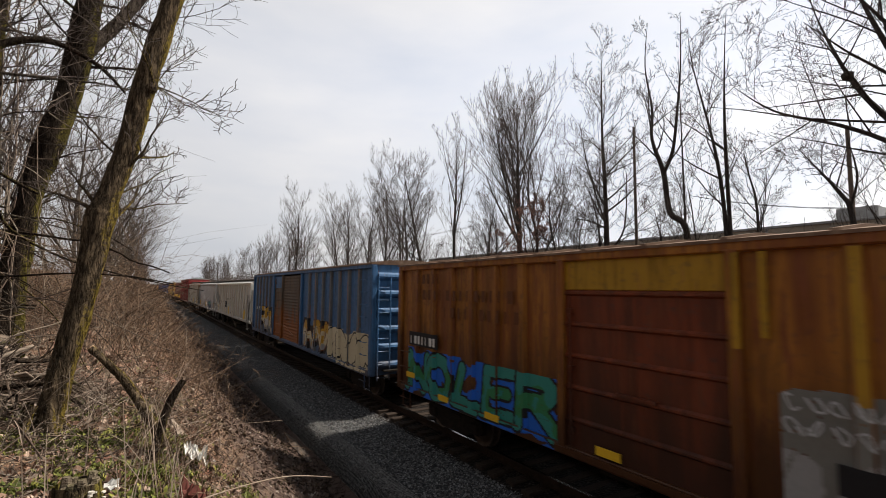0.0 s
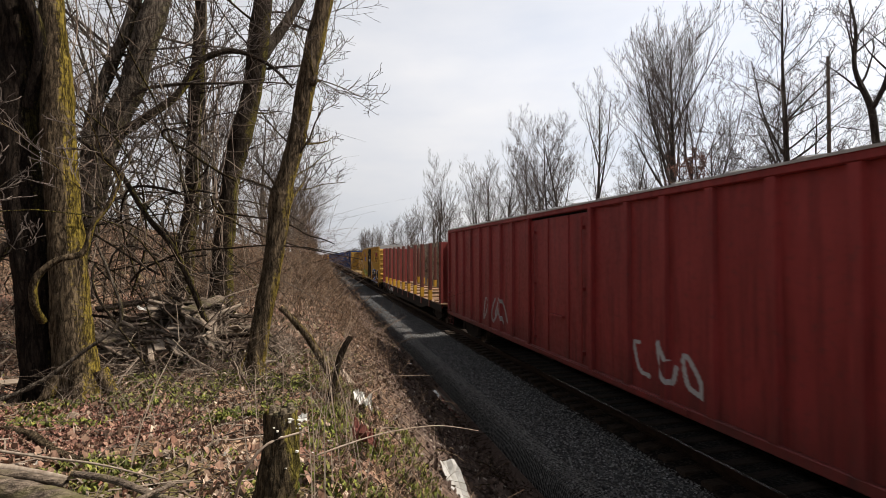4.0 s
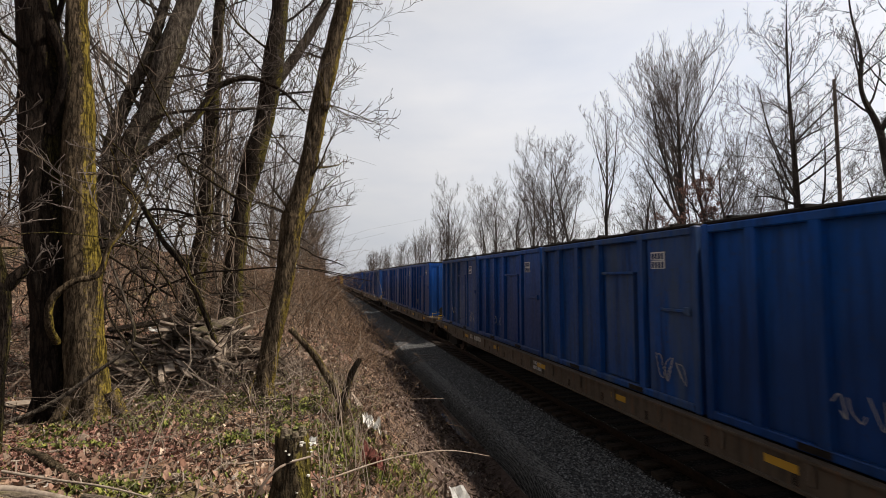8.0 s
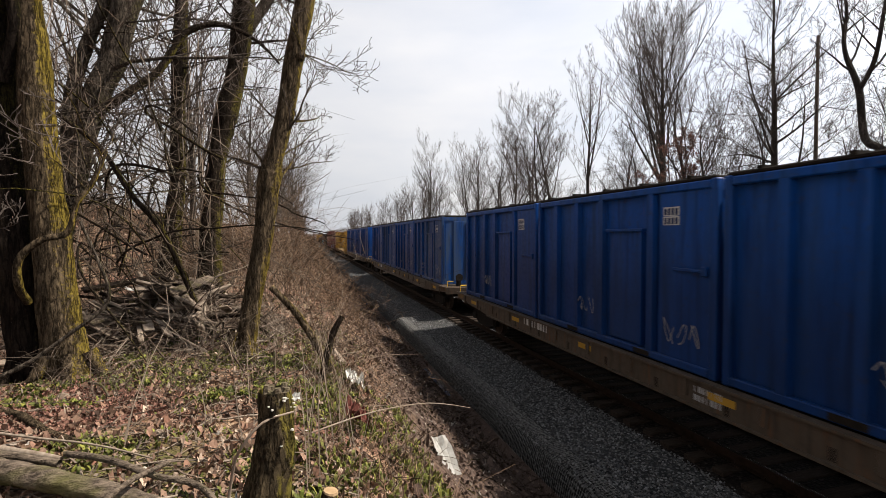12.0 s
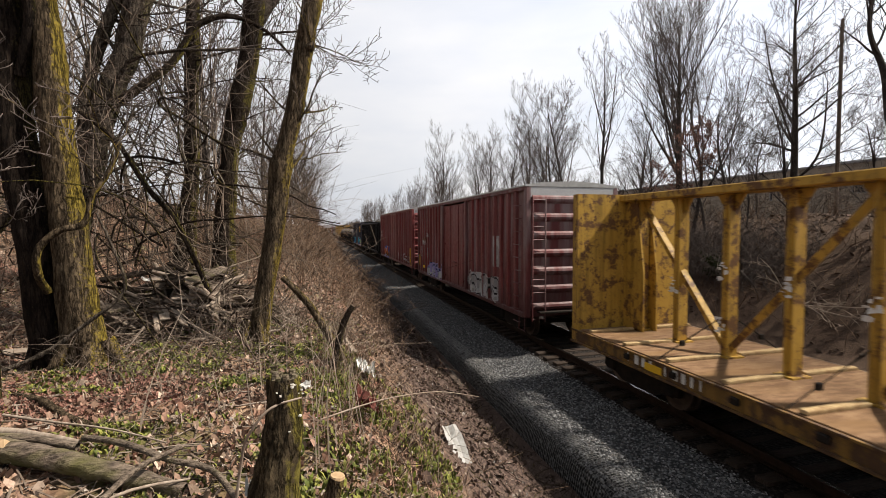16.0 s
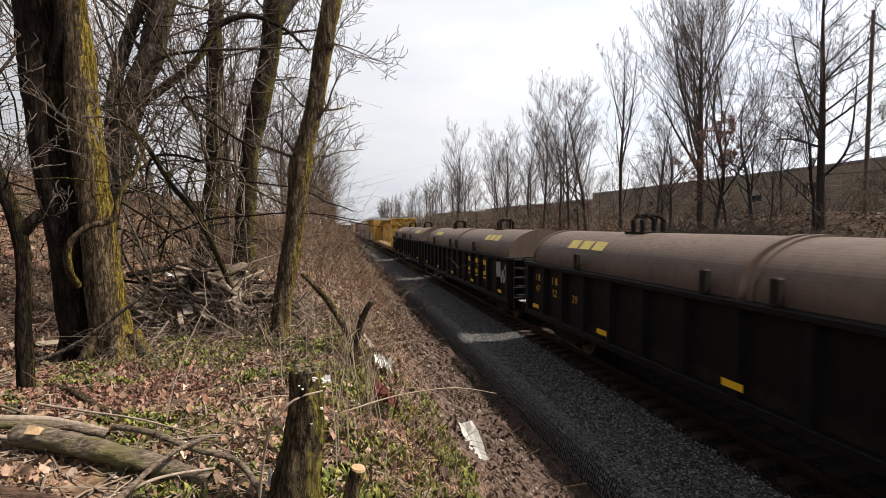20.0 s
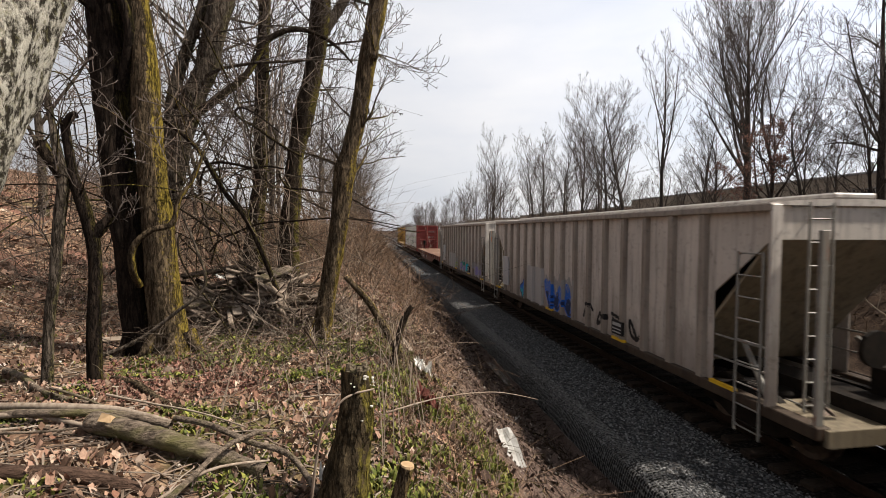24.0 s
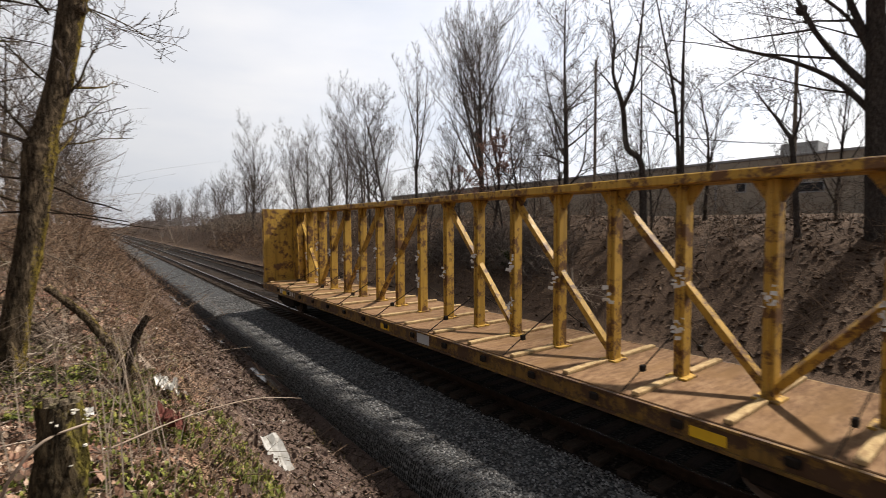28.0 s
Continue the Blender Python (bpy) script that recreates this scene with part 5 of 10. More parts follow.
bars(car, 13.6, 2.95, 0.24, 10, SPRAY["brown"], -HALF - 0.016, gap=0.08)
part("number_panel", Geo().box(-HALF - 0.018, -HALF, 13.9, 15.3, 2.15, 2.5), SPRAY["black"], car)
bars(car, 15.2, 2.2, 0.2, 7, SPRAY["white"], -HALF - 0.022, gap=0.02)

car, sf, _ = boxcar(13.6, 19.2, 0.85, 4.4, M_BLUE, "weathered mid-blue boxcar with a rusted louvred door and graffiti", (8, 6), (10.65, 5.4, M_BLUERUST, "double", None), roof_mat=M_ROOFRUST, end_ribs=6, rib_mat=M_BLUERIB)
graffiti(car, 0.4, 4.4, 0.9, 2.15, 11, 4, ["cream"], "black", "cream", sf, 0.26)
graffiti(car, 4.2, 7.7, 0.9, 2.3, 12, 4, ["gold", "cream", "grey"], "brown", "black", sf, 0.16)
part("number_panel", Geo().box(-HALF - 0.017, -HALF + 0.04, 14.6, 15.4, 1.4, 1.75), SPRAY["silver"], car)
graffiti(car, 13.4, 16.8, 0.95, 2.5, 17, 3, ["gold", "cream", "grey"], "black", "black", sf, 0.15, 0.022, "RSU")
bars(car, 17.9, 2.25, 0.18, 2, SPRAY["white"], -HALF - 0.016)
bars(car, 17.1, 2.25, 0.18, 2, SPRAY["white"], -HALF - 0.016)
bars(car, 15.7, 2.25, 0.18, 3, SPRAY["white"], -HALF - 0.016)

car, sf, ry = covered_hopper(33.6, 18.3, 1.15, 3.9, M_HOPPER, "pale grey ribbed covered hopper with scrawled tags", 14, 1.6, rib_mat=M_CREAMRIB, e=0.4, shoulder=(3.25, 2.24))
graffiti(car, 10.6, 13.0, 1.6, 2.7, 21, 5, ["black"], "black", None, sf, 0.012)
graffiti(car, 7.4, 8.2, 1.6, 2.6, 22, 2, ["black"], "black", None, sf, 0.012)
for body, y, z in (("AE", 16.5, 2.5), ("X", 15.66, 2.5), ("14", 16.5, 2.12), ("09", 15.66, 2.12), ("4", 14.7, 2.12)):
    text(car, body, y, z, 0.34, SPRAY["black"], -HALF - 0.004)
for y in (2.6, 10.0, 16.62):
    part("reflector", Geo().box(-HALF - 0.006, -HALF + 0.06, y - 0.05, y + 0.05, 1.3, 1.95), SPRAY["yellow"], car, "yellow reflective strip")

car, sf, _ = covered_hopper(52.3, 18.5, 1.1, 3.9, M_HOPPER2, "mid-grey smooth-sided covered hopper with teal graffiti", 0, 1.75, round_side=True)
graffiti(car, 4.6, 7.9, 1.2, 2.1, 31, 6, ["teal", "navy"], "grey", "navy", sf, 0.07)
for y in (2.2, 9.4, 16.0):
    part("reflector", Geo().box(-HALF - 0.0, -HALF + 0.06, y - 0.05, y + 0.05, 1.3, 1.95), SPRAY["yellow"], car, "yellow reflective strip")

car, sf, _ = covered_hopper(71.0, 18.2, 1.15, 3.95, M_HOPPER3, "rust-streaked off-white ribbed covered hopper with blue tags", 17, 1.94, rib_mat=M_CREAMRIB)
graffiti(car, 9.0, 14.6, 1.25, 1.85, 41, 9, ["navy"], "navy", None, sf, 0.015)
graffiti(car, 5.0, 6.6, 1.3, 2.0, 42, 3, ["black"], "black", None, sf, 0.015)
for k in range(2):
    bars(car, 15.6 - k * 0.8, 2.75, 0.22, 2, SPRAY["black"], -HALF - 0.017)
    bars(car, 15.6 - k * 0.8, 2.4, 0.22, 2, SPRAY["black"], -HALF - 0.017)
for y in (2.6, 8.0, 15.2):
    part("reflector", Geo().box(-HALF - 0.006, -HALF + 0.06, y - 0.05, y + 0.05, 1.3, 1.95), SPRAY["yellow"], car, "yellow reflective strip")

car, sf, _ = boxcar(90.2, 20.6, 0.9, 4.85, M_RED, "bright red ribbed boxcar with pale tags", 8, (10.3, 3.2, M_RED, "plain", None))
graffiti(car, 5.6, 7.4, 1.1, 2.2, 51, 3, ["silver"], "silver", None, sf, 0.03)
graffiti(car, 13.6, 16.0, 1.1, 2.4, 52, 3, ["grey"], "silver", None, sf, 0.03)

stake_flatcar(112.4, 21.4, "empty stake flatcar with faded red bulkheads and brown stakes")

car, sf, _ = boxcar(136.4, 15.85, 0.95, 4.62, M_YELLOW, "yellow boxcar with a black sliding door and graffiti", 7, (8.09, 3.8, M_BLACK, "panels", None), strip=SPRAY["silver"], belts=(2.93, 4.1), rib_w=0.085)
graffiti(car, 0.3, 6.2, 0.9, 2.2, 61, 5, ["black", "brown"], "white", "blue", sf, 0.2, 0.022, "STNUS")
for a, b, low, high in ((1.5, 2.5, 3.86, 3.98), (2.12, 2.3, 3.56, 3.855), (1.62, 1.8, 3.56, 3.855), (0.98, 1.4, 3.86, 3.98), (1.08, 1.3, 3.56, 3.855)):
    part("emblem", Geo().box(-HALF - 0.018, -HALF + 0.04, a, b, low, high), SPRAY["crimson"], car, "red painted block emblem")
part("data_plate", Geo().box(-HALF - 0.02, -HALF + 0.04, 1.04, 1.46, 1.87, 2.08), SPRAY["black"], car, "small dark stencilled plate")
bars(car, 1.42, 1.98, 0.06, 6, SPRAY["silver"], -HALF - 0.021, lines=2)
graffiti(car, 10.4, 15.2, 0.85, 2.0, 62, 6, ["lime", "gold"], "black", None, sf, 0.2)
text(car, "Railcar Pooling", 2.52, 3.3, 0.3, SPRAY["umber"], -HALF - 0.019)
text(car, "Experts", 2.16, 3.05, 0.3, SPRAY["umber"], -HALF - 0.019)
text(car, "CLOSE AND LOCK", 8.6, 3.2, 0.11, SPRAY["white"], -HALF - 0.02)
text(car, "BOTH DOORS BEFORE", 8.6, 3.06, 0.11, SPRAY["white"], -HALF - 0.02)
text(car, "MOVING CAR", 8.6, 2.92, 0.11, SPRAY["white"], -HALF - 0.02)


def cross_emblem(car, y, z):
    """A blue and red crossed emblem painted on a yellow side."""
    for a, mat, dx in ((50, SPRAY["blue"], 0.0), (-50, SPRAY["orange"], 0.003)):
        g = Geo()
        c, s = math.cos(radians(a)), math.sin(radians(a))
        p = [(-0.66, -0.1), (0.66, -0.1), (0.66, 0.1), (-0.66, 0.1)]
        g.prism([(y + u * c - v * s, z + u * s + v * c) for u, v in p], -HALF - 0.02 - dx, -HALF + 0.06 - dx, "x")
        part("emblem", g, mat, car)


cross_emblem(car, 13.3, 3.55)
text(car, "any", 12.3, 3.58, 0.2, SPRAY["brown"], -HALF + 0.066)
text(car, "road", 12.3, 3.36, 0.2, SPRAY["brown"], -HALF + 0.066)
text(car, "next", 14.96, 3.58, 0.2, SPRAY["brown"], -HALF - 0.018)
text(car, "load", 14.96, 3.36, 0.2, SPRAY["brown"], -HALF - 0.018)
bars(car, 14.9, 2.2, 0.24, 4, SPRAY["brown"], -HALF - 0.017, gap=0.1)
bars(car, 14.8, 1.86, 0.24, 6, SPRAY["brown"], -HALF - 0.017, gap=0.06)
bars(car, 12.2, 2.95, 0.16, 4, SPRAY["navy"], -HALF - 0.017)

centerbeam(154.2, 22.6, "empty golden-yellow centre-beam flatcar with a timber deck", M_BEAMYELLOW)

# six container cars
PROTO = container_mesh_parts(mat=M_CONT)
PROTO2 = container_mesh_parts(mat=M_CONT2)
tagged(PROTO2, "tall faded blue ribbed steel waste container with scuffs")
K_START = [179.9, 207.6, 234.7, 262.5, 290.4, 318.2]
for k, y in enumerate(K_START):
    container_car(y - 1.15, 4, PROTO, k)
    gap = 6.35 if k == 5 else 6.1
    for i in range(4):
        proto = PROTO2 if (k * 4 + i) % 5 in (1, 3) and k % 2 == 0 else PROTO
        first = (k, i) == (0, 0) or (k, i) == (0, 1)
        c = (PROTO if i == 0 else PROTO2) if first else copy_thing(proto, Matrix())
        MOVERS.append((c, y + i * gap, TRACK_X, 1.24))
        c.matrix_basis = pose(TRACK_X, y + i * gap, 1.24)
        if (k * 3 + i) % 3 == 0:
            graffiti(c, 3.3, 3.95, 0.5, 1.0, 100 + k * 4 + i, 3, ["grey"], "grey", None, lambda y: -1.272, 0.006)
        elif (k + i) % 4 == 1:
            graffiti(c, 0.3, 1.2, 0.3, 1.0, 130 + k * 4 + i, 3, ["grey"], "grey", None, lambda y: -1.272, 0.006)

centerbeam(346.1, 22.6, "empty golden-yellow centre-beam flatcar with a timber deck", M_BEAMYELLOW)

car, sf, _ = boxcar(371.2, 15.85, 0.82, 4.85, M_BROWN, "weathered greyish maroon boxcar with white graffiti", 9, (7.87, 3.8, M_MAROON, "plain", None), strip=SPRAY["silver"], rib_mat=M_MAROON)
graffiti(car, 2.4, 5.95, 0.9, 1.85, 71, 4, ["grey", "silver"], "black", "silver", sf, 0.15)
graffiti(car, 9.8, 13.2, 0.9, 1.7, 75, 4, ["lilac", "silver"], "navy", "lilac", sf, 0.15)
graffiti(car, 2.1, 2.9, 2.2, 3.3, 72, 1, ["silver", "grey"], "grey", "grey", sf, 0.14)
bars(car, 13.3, 3.05, 0.24, 2, SPRAY["silver"], -HALF - 0.017, gap=0.05)
bars(car, 14.5, 2.6, 0.24, 4, SPRAY["silver"], -HALF - 0.017, gap=0.12)
bars(car, 14.7, 2.42, 0.06, 5, SPRAY["grey"], -HALF - 0.017, lines=7)
bars(car, 13.2, 2.35, 0.08, 4, SPRAY["grey"], -HALF - 0.017, lines=5)
part("paint_patch", Geo().box(-HALF - 0.003, -HALF + 0.04, 13.6, 14.6, 2.75, 3.0), SPRAY["brown"], car, "faded brown paint patch")
part("reflector", Geo().box(-HALF - 0.006, -HALF + 0.04, 15.25, 15.34, 1.3, 1.95), SPRAY["yellow"], car, "yellow reflective strip")
part("reflector", Geo().box(-HALF - 0.006, -HALF + 0.04, 13.9, 14.5, 1.22, 1.36), SPRAY["yellow"], car, "yellow reflective strip")

car, sf, _ = boxcar(389.0, 16.3, 0.85, 4.88, M_MAROON, "maroon ribbed boxcar with chalk-white tags and orange graffiti", 8, (8.26, 3.9, M_MAROON, "panels", None), strip=SPRAY["silver"], end_mat=M_MAROON)
graffiti(car, 0.8, 6.6, 1.0, 1.75, 81, 9, ["silver"], "silver", None, sf, 0.02)
graffiti(car, 9.9, 13.5, 0.92, 1.95, 82, 4, ["orange", "orange", "brown"], "silver", "blue", sf, 0.17)
text(car, "EXCESS HEIGHT CAR", 0.0, 4.66, 0.14, SPRAY["black"], -1.35, end=True)
bars(car, 15.6, 3.1, 0.22, 3, SPRAY["white"], -HALF - 0.017)
bars(car, 15.6, 2.75, 0.22, 3, SPRAY["white"], -HALF - 0.017)
part("reflector", Geo().box(-HALF - 0.006, -HALF + 0.04, 0.7, 0.82, 1.2, 2.2), SPRAY["yellow"], car, "yellow reflective strip")
part("reflector", Geo().box(-HALF - 0.006, -HALF + 0.04, 0.15, 0.5, 1.0, 1.2), SPRAY["yellow"], car, "yellow reflective strip")

car, sf, ribs_at = gondola(407.3, 19.2, 1.0, 4.15, "black high-sided ribbed gondola with white and green graffiti", 15)
for k in range(4):
    # one sprayed block in each bay between the ribs
    graffiti(car, ribs_at[3 + k] + 0.16, ribs_at[4 + k] - 0.14, 1.1, 2.2, 91 + k, 2, ["lime", "green", "teal"], "navy", "green" if k % 2 else "teal", sf, 0.13, 0.02)
for bay, low, high, tone in ((2, 1.35, 2.15, "silver"), (1, 1.55, 2.2, "silver"), (7, 1.3, 2.1, "grey"), (8, 1.4, 2.5, "silver"), (9, 1.4, 2.4, "white"), (10, 1.2, 1.9, "grey"), (10, 1.8, 2.7, "silver"), (12, 1.5, 2.6, "grey"), (13, 1.3, 2.1, "cyan")):
    graffiti(car, ribs_at[bay] + 0.12, ribs_at[bay + 1] - 0.12, low, high, 110 + bay * 3 + int(low * 5), 6, [tone], tone, None, sf, 0.009)
part("paint_patch", Geo().box(-HALF + 0.115, -HALF + 0.13, 2.95, 3.75, 1.12, 1.4), SPRAY["maroon"], car, "dull maroon paint patch")
bars(car, 18.4, 2.7, 0.2, 4, SPRAY["white"], -HALF + 0.112, gap=0.02)
bars(car, 18.4, 2.4, 0.2, 6, SPRAY["white"], -HALF + 0.112, gap=0.02)

car, sf, _ = boxcar(428.0, 15.9, 0.9, 4.35, M_NAVY, "dark navy boxcar with a louvred door and cyan graffiti", 6, (8.05, 3.1, M_NAVY, "louvre", None), roof_mat=M_BLACK, end_ribs=6)
graffiti(car, 11.2, 15.5, 0.95, 2.05, 95, 5, ["cyan", "blue"], "navy", "cyan", sf, 0.2)
graffiti(car, 1.5, 6.45, 0.88, 2.15, 96, 5, ["cyan", "cyan", "blue"], "black", "lilac", sf, 0.17, 0.022, "GRUNZ")
graffiti(car, 0.4, 1.8, 0.9, 1.9, 99, 2, ["lime", "gold"], "black", "lilac", sf, 0.12)
graffiti(car, 1.6, 2.4, 1.3, 2.0, 98, 1, ["orange", "gold"], "navy", None, sf, 0.12)
graffiti(car, 8.0, 10.6, 0.95, 1.8, 97, 6, ["white"], "blue", "blue", sf, 0.06)
for i in range(3):
    y = 2.93 - i * 0.84
    part("emblem", Geo().box(-HALF - 0.02, -HALF + 0.05, y + 0.4, y + 0.58, 3.2, 3.75).box(-HALF - 0.02, -HALF + 0.05, y, y + 0.4, 3.6, 3.75).box(-HALF - 0.02, -HALF + 0.05, y, y + 0.4, 3.2, 3.35).box(-HALF - 0.02, -HALF + 0.05, y, y + 0.58, 2.98, 3.06), SPRAY["yellow"], car, "yellow painted block emblem")

for k, y in enumerate((445.7, 463.7, 482.2)):
    car, sf, ys = coil_car(y, 16.5, "black coil car with two rounded brown hoods and yellow marks", k)
    if k == 1:
        graffiti(car, 0.6, 1.3, 1.2, 2.2, 140, 2, ["silver"], "silver", None, sf, 0.03)

centerbeam(501.3, 22.6, "empty golden-yellow centre-beam flatcar with a timber deck", M_BEAMYELLOW)

car, sf, _ = boxcar(526.0, 15.85, 0.95, 4.62, M_YELLOW, "yellow boxcar with a graffitied black sliding door", 7, (8.36, 3.6, M_BLACK, "panels", None), strip=SPRAY["silver"], belts=(2.93, 4.1), rib_w=0.085)
graffiti(car, 11.3, 15.5, 0.95, 1.9, 64, 6, ["cyan", "teal"], "navy", "cyan", sf, 0.12)
graffiti(car, 3.2, 6.5, 0.95, 2.2, 65, 2, ["silver", "white"], "cyan", "cyan", sf, 0.26)
graffiti(car, 0.6, 3.2, 0.95, 2.1, 68, 2, ["gold"], "cyan", "cyan", sf, 0.24)
for k in range(5):
    graffiti(car, 9.2 - k * 0.55, 10.0 - k * 0.55, 3.2 - k * 0.5, 4.0 - k * 0.5, 66 + k, 1, ["grey"], "silver", None, lambda y: -HALF - 0.01, 0.13)
cross_emblem(car, 13.6, 3.6)
text(car, "next load", 15.2, 3.55, 0.2, SPRAY["black"], -HALF - 0.017)
text(car, "any road", 12.9, 3.55, 0.2, SPRAY["black"], -HALF - 0.017)
bars(car, 6.4, 3.05, 0.34, 4, SPRAY["black"], -HALF - 0.017)
text(car, "CLOSE AND LOCK", 8.2, 3.75, 0.13, SPRAY["white"], -HALF - 0.02)
text(car, "DOOR BEFORE", 8.2, 3.6, 0.13, SPRAY["white"], -HALF - 0.02)
text(car, "MOVING CAR", 8.2, 3.45, 0.13, SPRAY["white"], -HALF - 0.02)
for k, line in enumerate(("CIERRE Y PONGA", "EL SEGURO A LA", "PUERTA ANTES DE", "MOVER EL CARRO")):
    text(car, line, 8.2, 3.1 - k * 0.15, 0.13, SPRAY["white"], -HALF - 0.02)

for y, seed in ((542.9, 1), (561.1, 2)):
    car, sf, _ = covered_hopper(y, 18.0, 0.72, 4.05, M_HOPPER4, "warm grey ribbed covered hopper with patchy graffiti", 15, 2.25, low=0.6, e=1.05, shoulder=(3.48, 2.5), straight=True, rib_mat=M_RIBGREY, end_mat=M_SLOPE, walkway=False)
    if seed == 1:
        graffiti(car, 8.4, 10.7, 0.85, 1.9, 161, 3, ["blue", "navy"], "blue", None, sf, 0.13)
        graffiti(car, 8.0, 10.6, 1.2, 2.2, 163, 7, ["grey"], "grey", None, sf, 0.05)
        graffiti(car, 12.7, 13.7, 0.85, 1.7, 164, 1, ["blue", "cyan"], "navy", None, sf, 0.13)
        graffiti(car, 4.6, 7.6, 0.9, 1.6, 165, 4, ["black"], "black", None, sf, 0.03)
        graffiti(car, 10.72, 12.56, 0.9, 2.25, 7, 1, ["patch"], "patch", None, sf, 4.0, 0.04)
    else:
        graffiti(car, 9.0, 10.2, 0.85, 1.8, 171, 2, ["grey", "lime"], "grey", None, sf, 0.1)
        graffiti(car, 6.95, 8.5, 0.85, 1.6, 172, 2, ["teal", "lilac"], "grey", None, sf, 0.14)
        graffiti(car, 5.6, 6.4, 0.95, 1.65, 173, 1, ["teal", "cyan"], "teal", None, sf, 0.13)
        graffiti(car, 2.4, 4.6, 0.9, 1.8, 174, 3, ["grey", "lilac"], "grey", None, sf, 0.1)
        graffiti(car, 10.45, 12.85, 0.85, 1.95, 7, 1, ["patch"], "patch", None, sf, 4.0, 0.04)
        graffiti(car, 6.45, 6.9, 0.85, 1.85, 7, 1, ["patch"], "patch", None, sf, 4.0, 0.04)
    part("data_panel", Geo().box(-HALF - 0.017, -HALF + 0.06, 14.9, 15.7, 1.15, 2.45), SPRAY["silver"], car)
    bars(car, 15.6, 2.15, 0.2, 3, SPRAY["black"], -HALF - 0.006)
    bars(car, 15.6, 1.85, 0.2, 2, SPRAY["black"], -HALF - 0.006)
    bars(car, 15.6, 1.45, 0.09, 6, SPRAY["black"], -HALF - 0.006, lines=2)
    plate = part("data_plate", Geo().box(-HALF - 0.006, -HALF + 0.06, 5.2, 5.7, 1.0, 1.35), SPRAY["black"], car)
    part("plate_marks", Geo().box(-HALF - 0.009, -HALF, 5.25, 5.65, 1.22, 1.3).box(-HALF - 0.009, -HALF, 5.25, 5.65, 1.05, 1.08).box(-HALF - 0.009, -HALF, 5.25, 5.65, 1.13, 1.16), SPRAY["silver"], plate)
    for yy in (1.9, 5.4, 10.0, 16.6):
        part("reflector", Geo().box(-HALF - 0.006, -HALF + 0.06, yy - 0.3, yy + 0.3, 0.78, 0.92), SPRAY["yellow"], car, "yellow reflective strip")

flatcar(580.2, 20.0, 1.25, "long empty flatcar with a worn dusty maroon plate deck", M_DECKRED)

car = centerbeam(602.0, 22.6, "dark red centre-beam flatcar loaded with wrapped lumber", M_BULKHEAD, top=4.38)


def print_marks(ink, c, w, h):
    """A printed roof-shaped mark above a row of small bars."""
    for k in range(10):
        ink.box(-w - 0.004, -w + 0.03, c - 0.27 + k * 0.055, c - 0.233 + k * 0.055, h * 0.42, h * 0.42 + 0.055)
    ink.box(-w - 0.004, -w + 0.03, c - 0.2, c + 0.2, h * 0.36, h * 0.36 + 0.015)


def roof_mark(g, c, w, h):
    """A small printed mark like two roofs."""
    for d in (0.0, -0.07):
        g.prism([(c - 0.11, h * 0.62 + d), (c, h * 0.74 + d), (c + 0.11, h * 0.62 + d), (c + 0.075, h * 0.62 + d), (c, h * 0.69 + d), (c - 0.075, h * 0.62 + d)], -w - 0.004, -w + 0.03, "x")


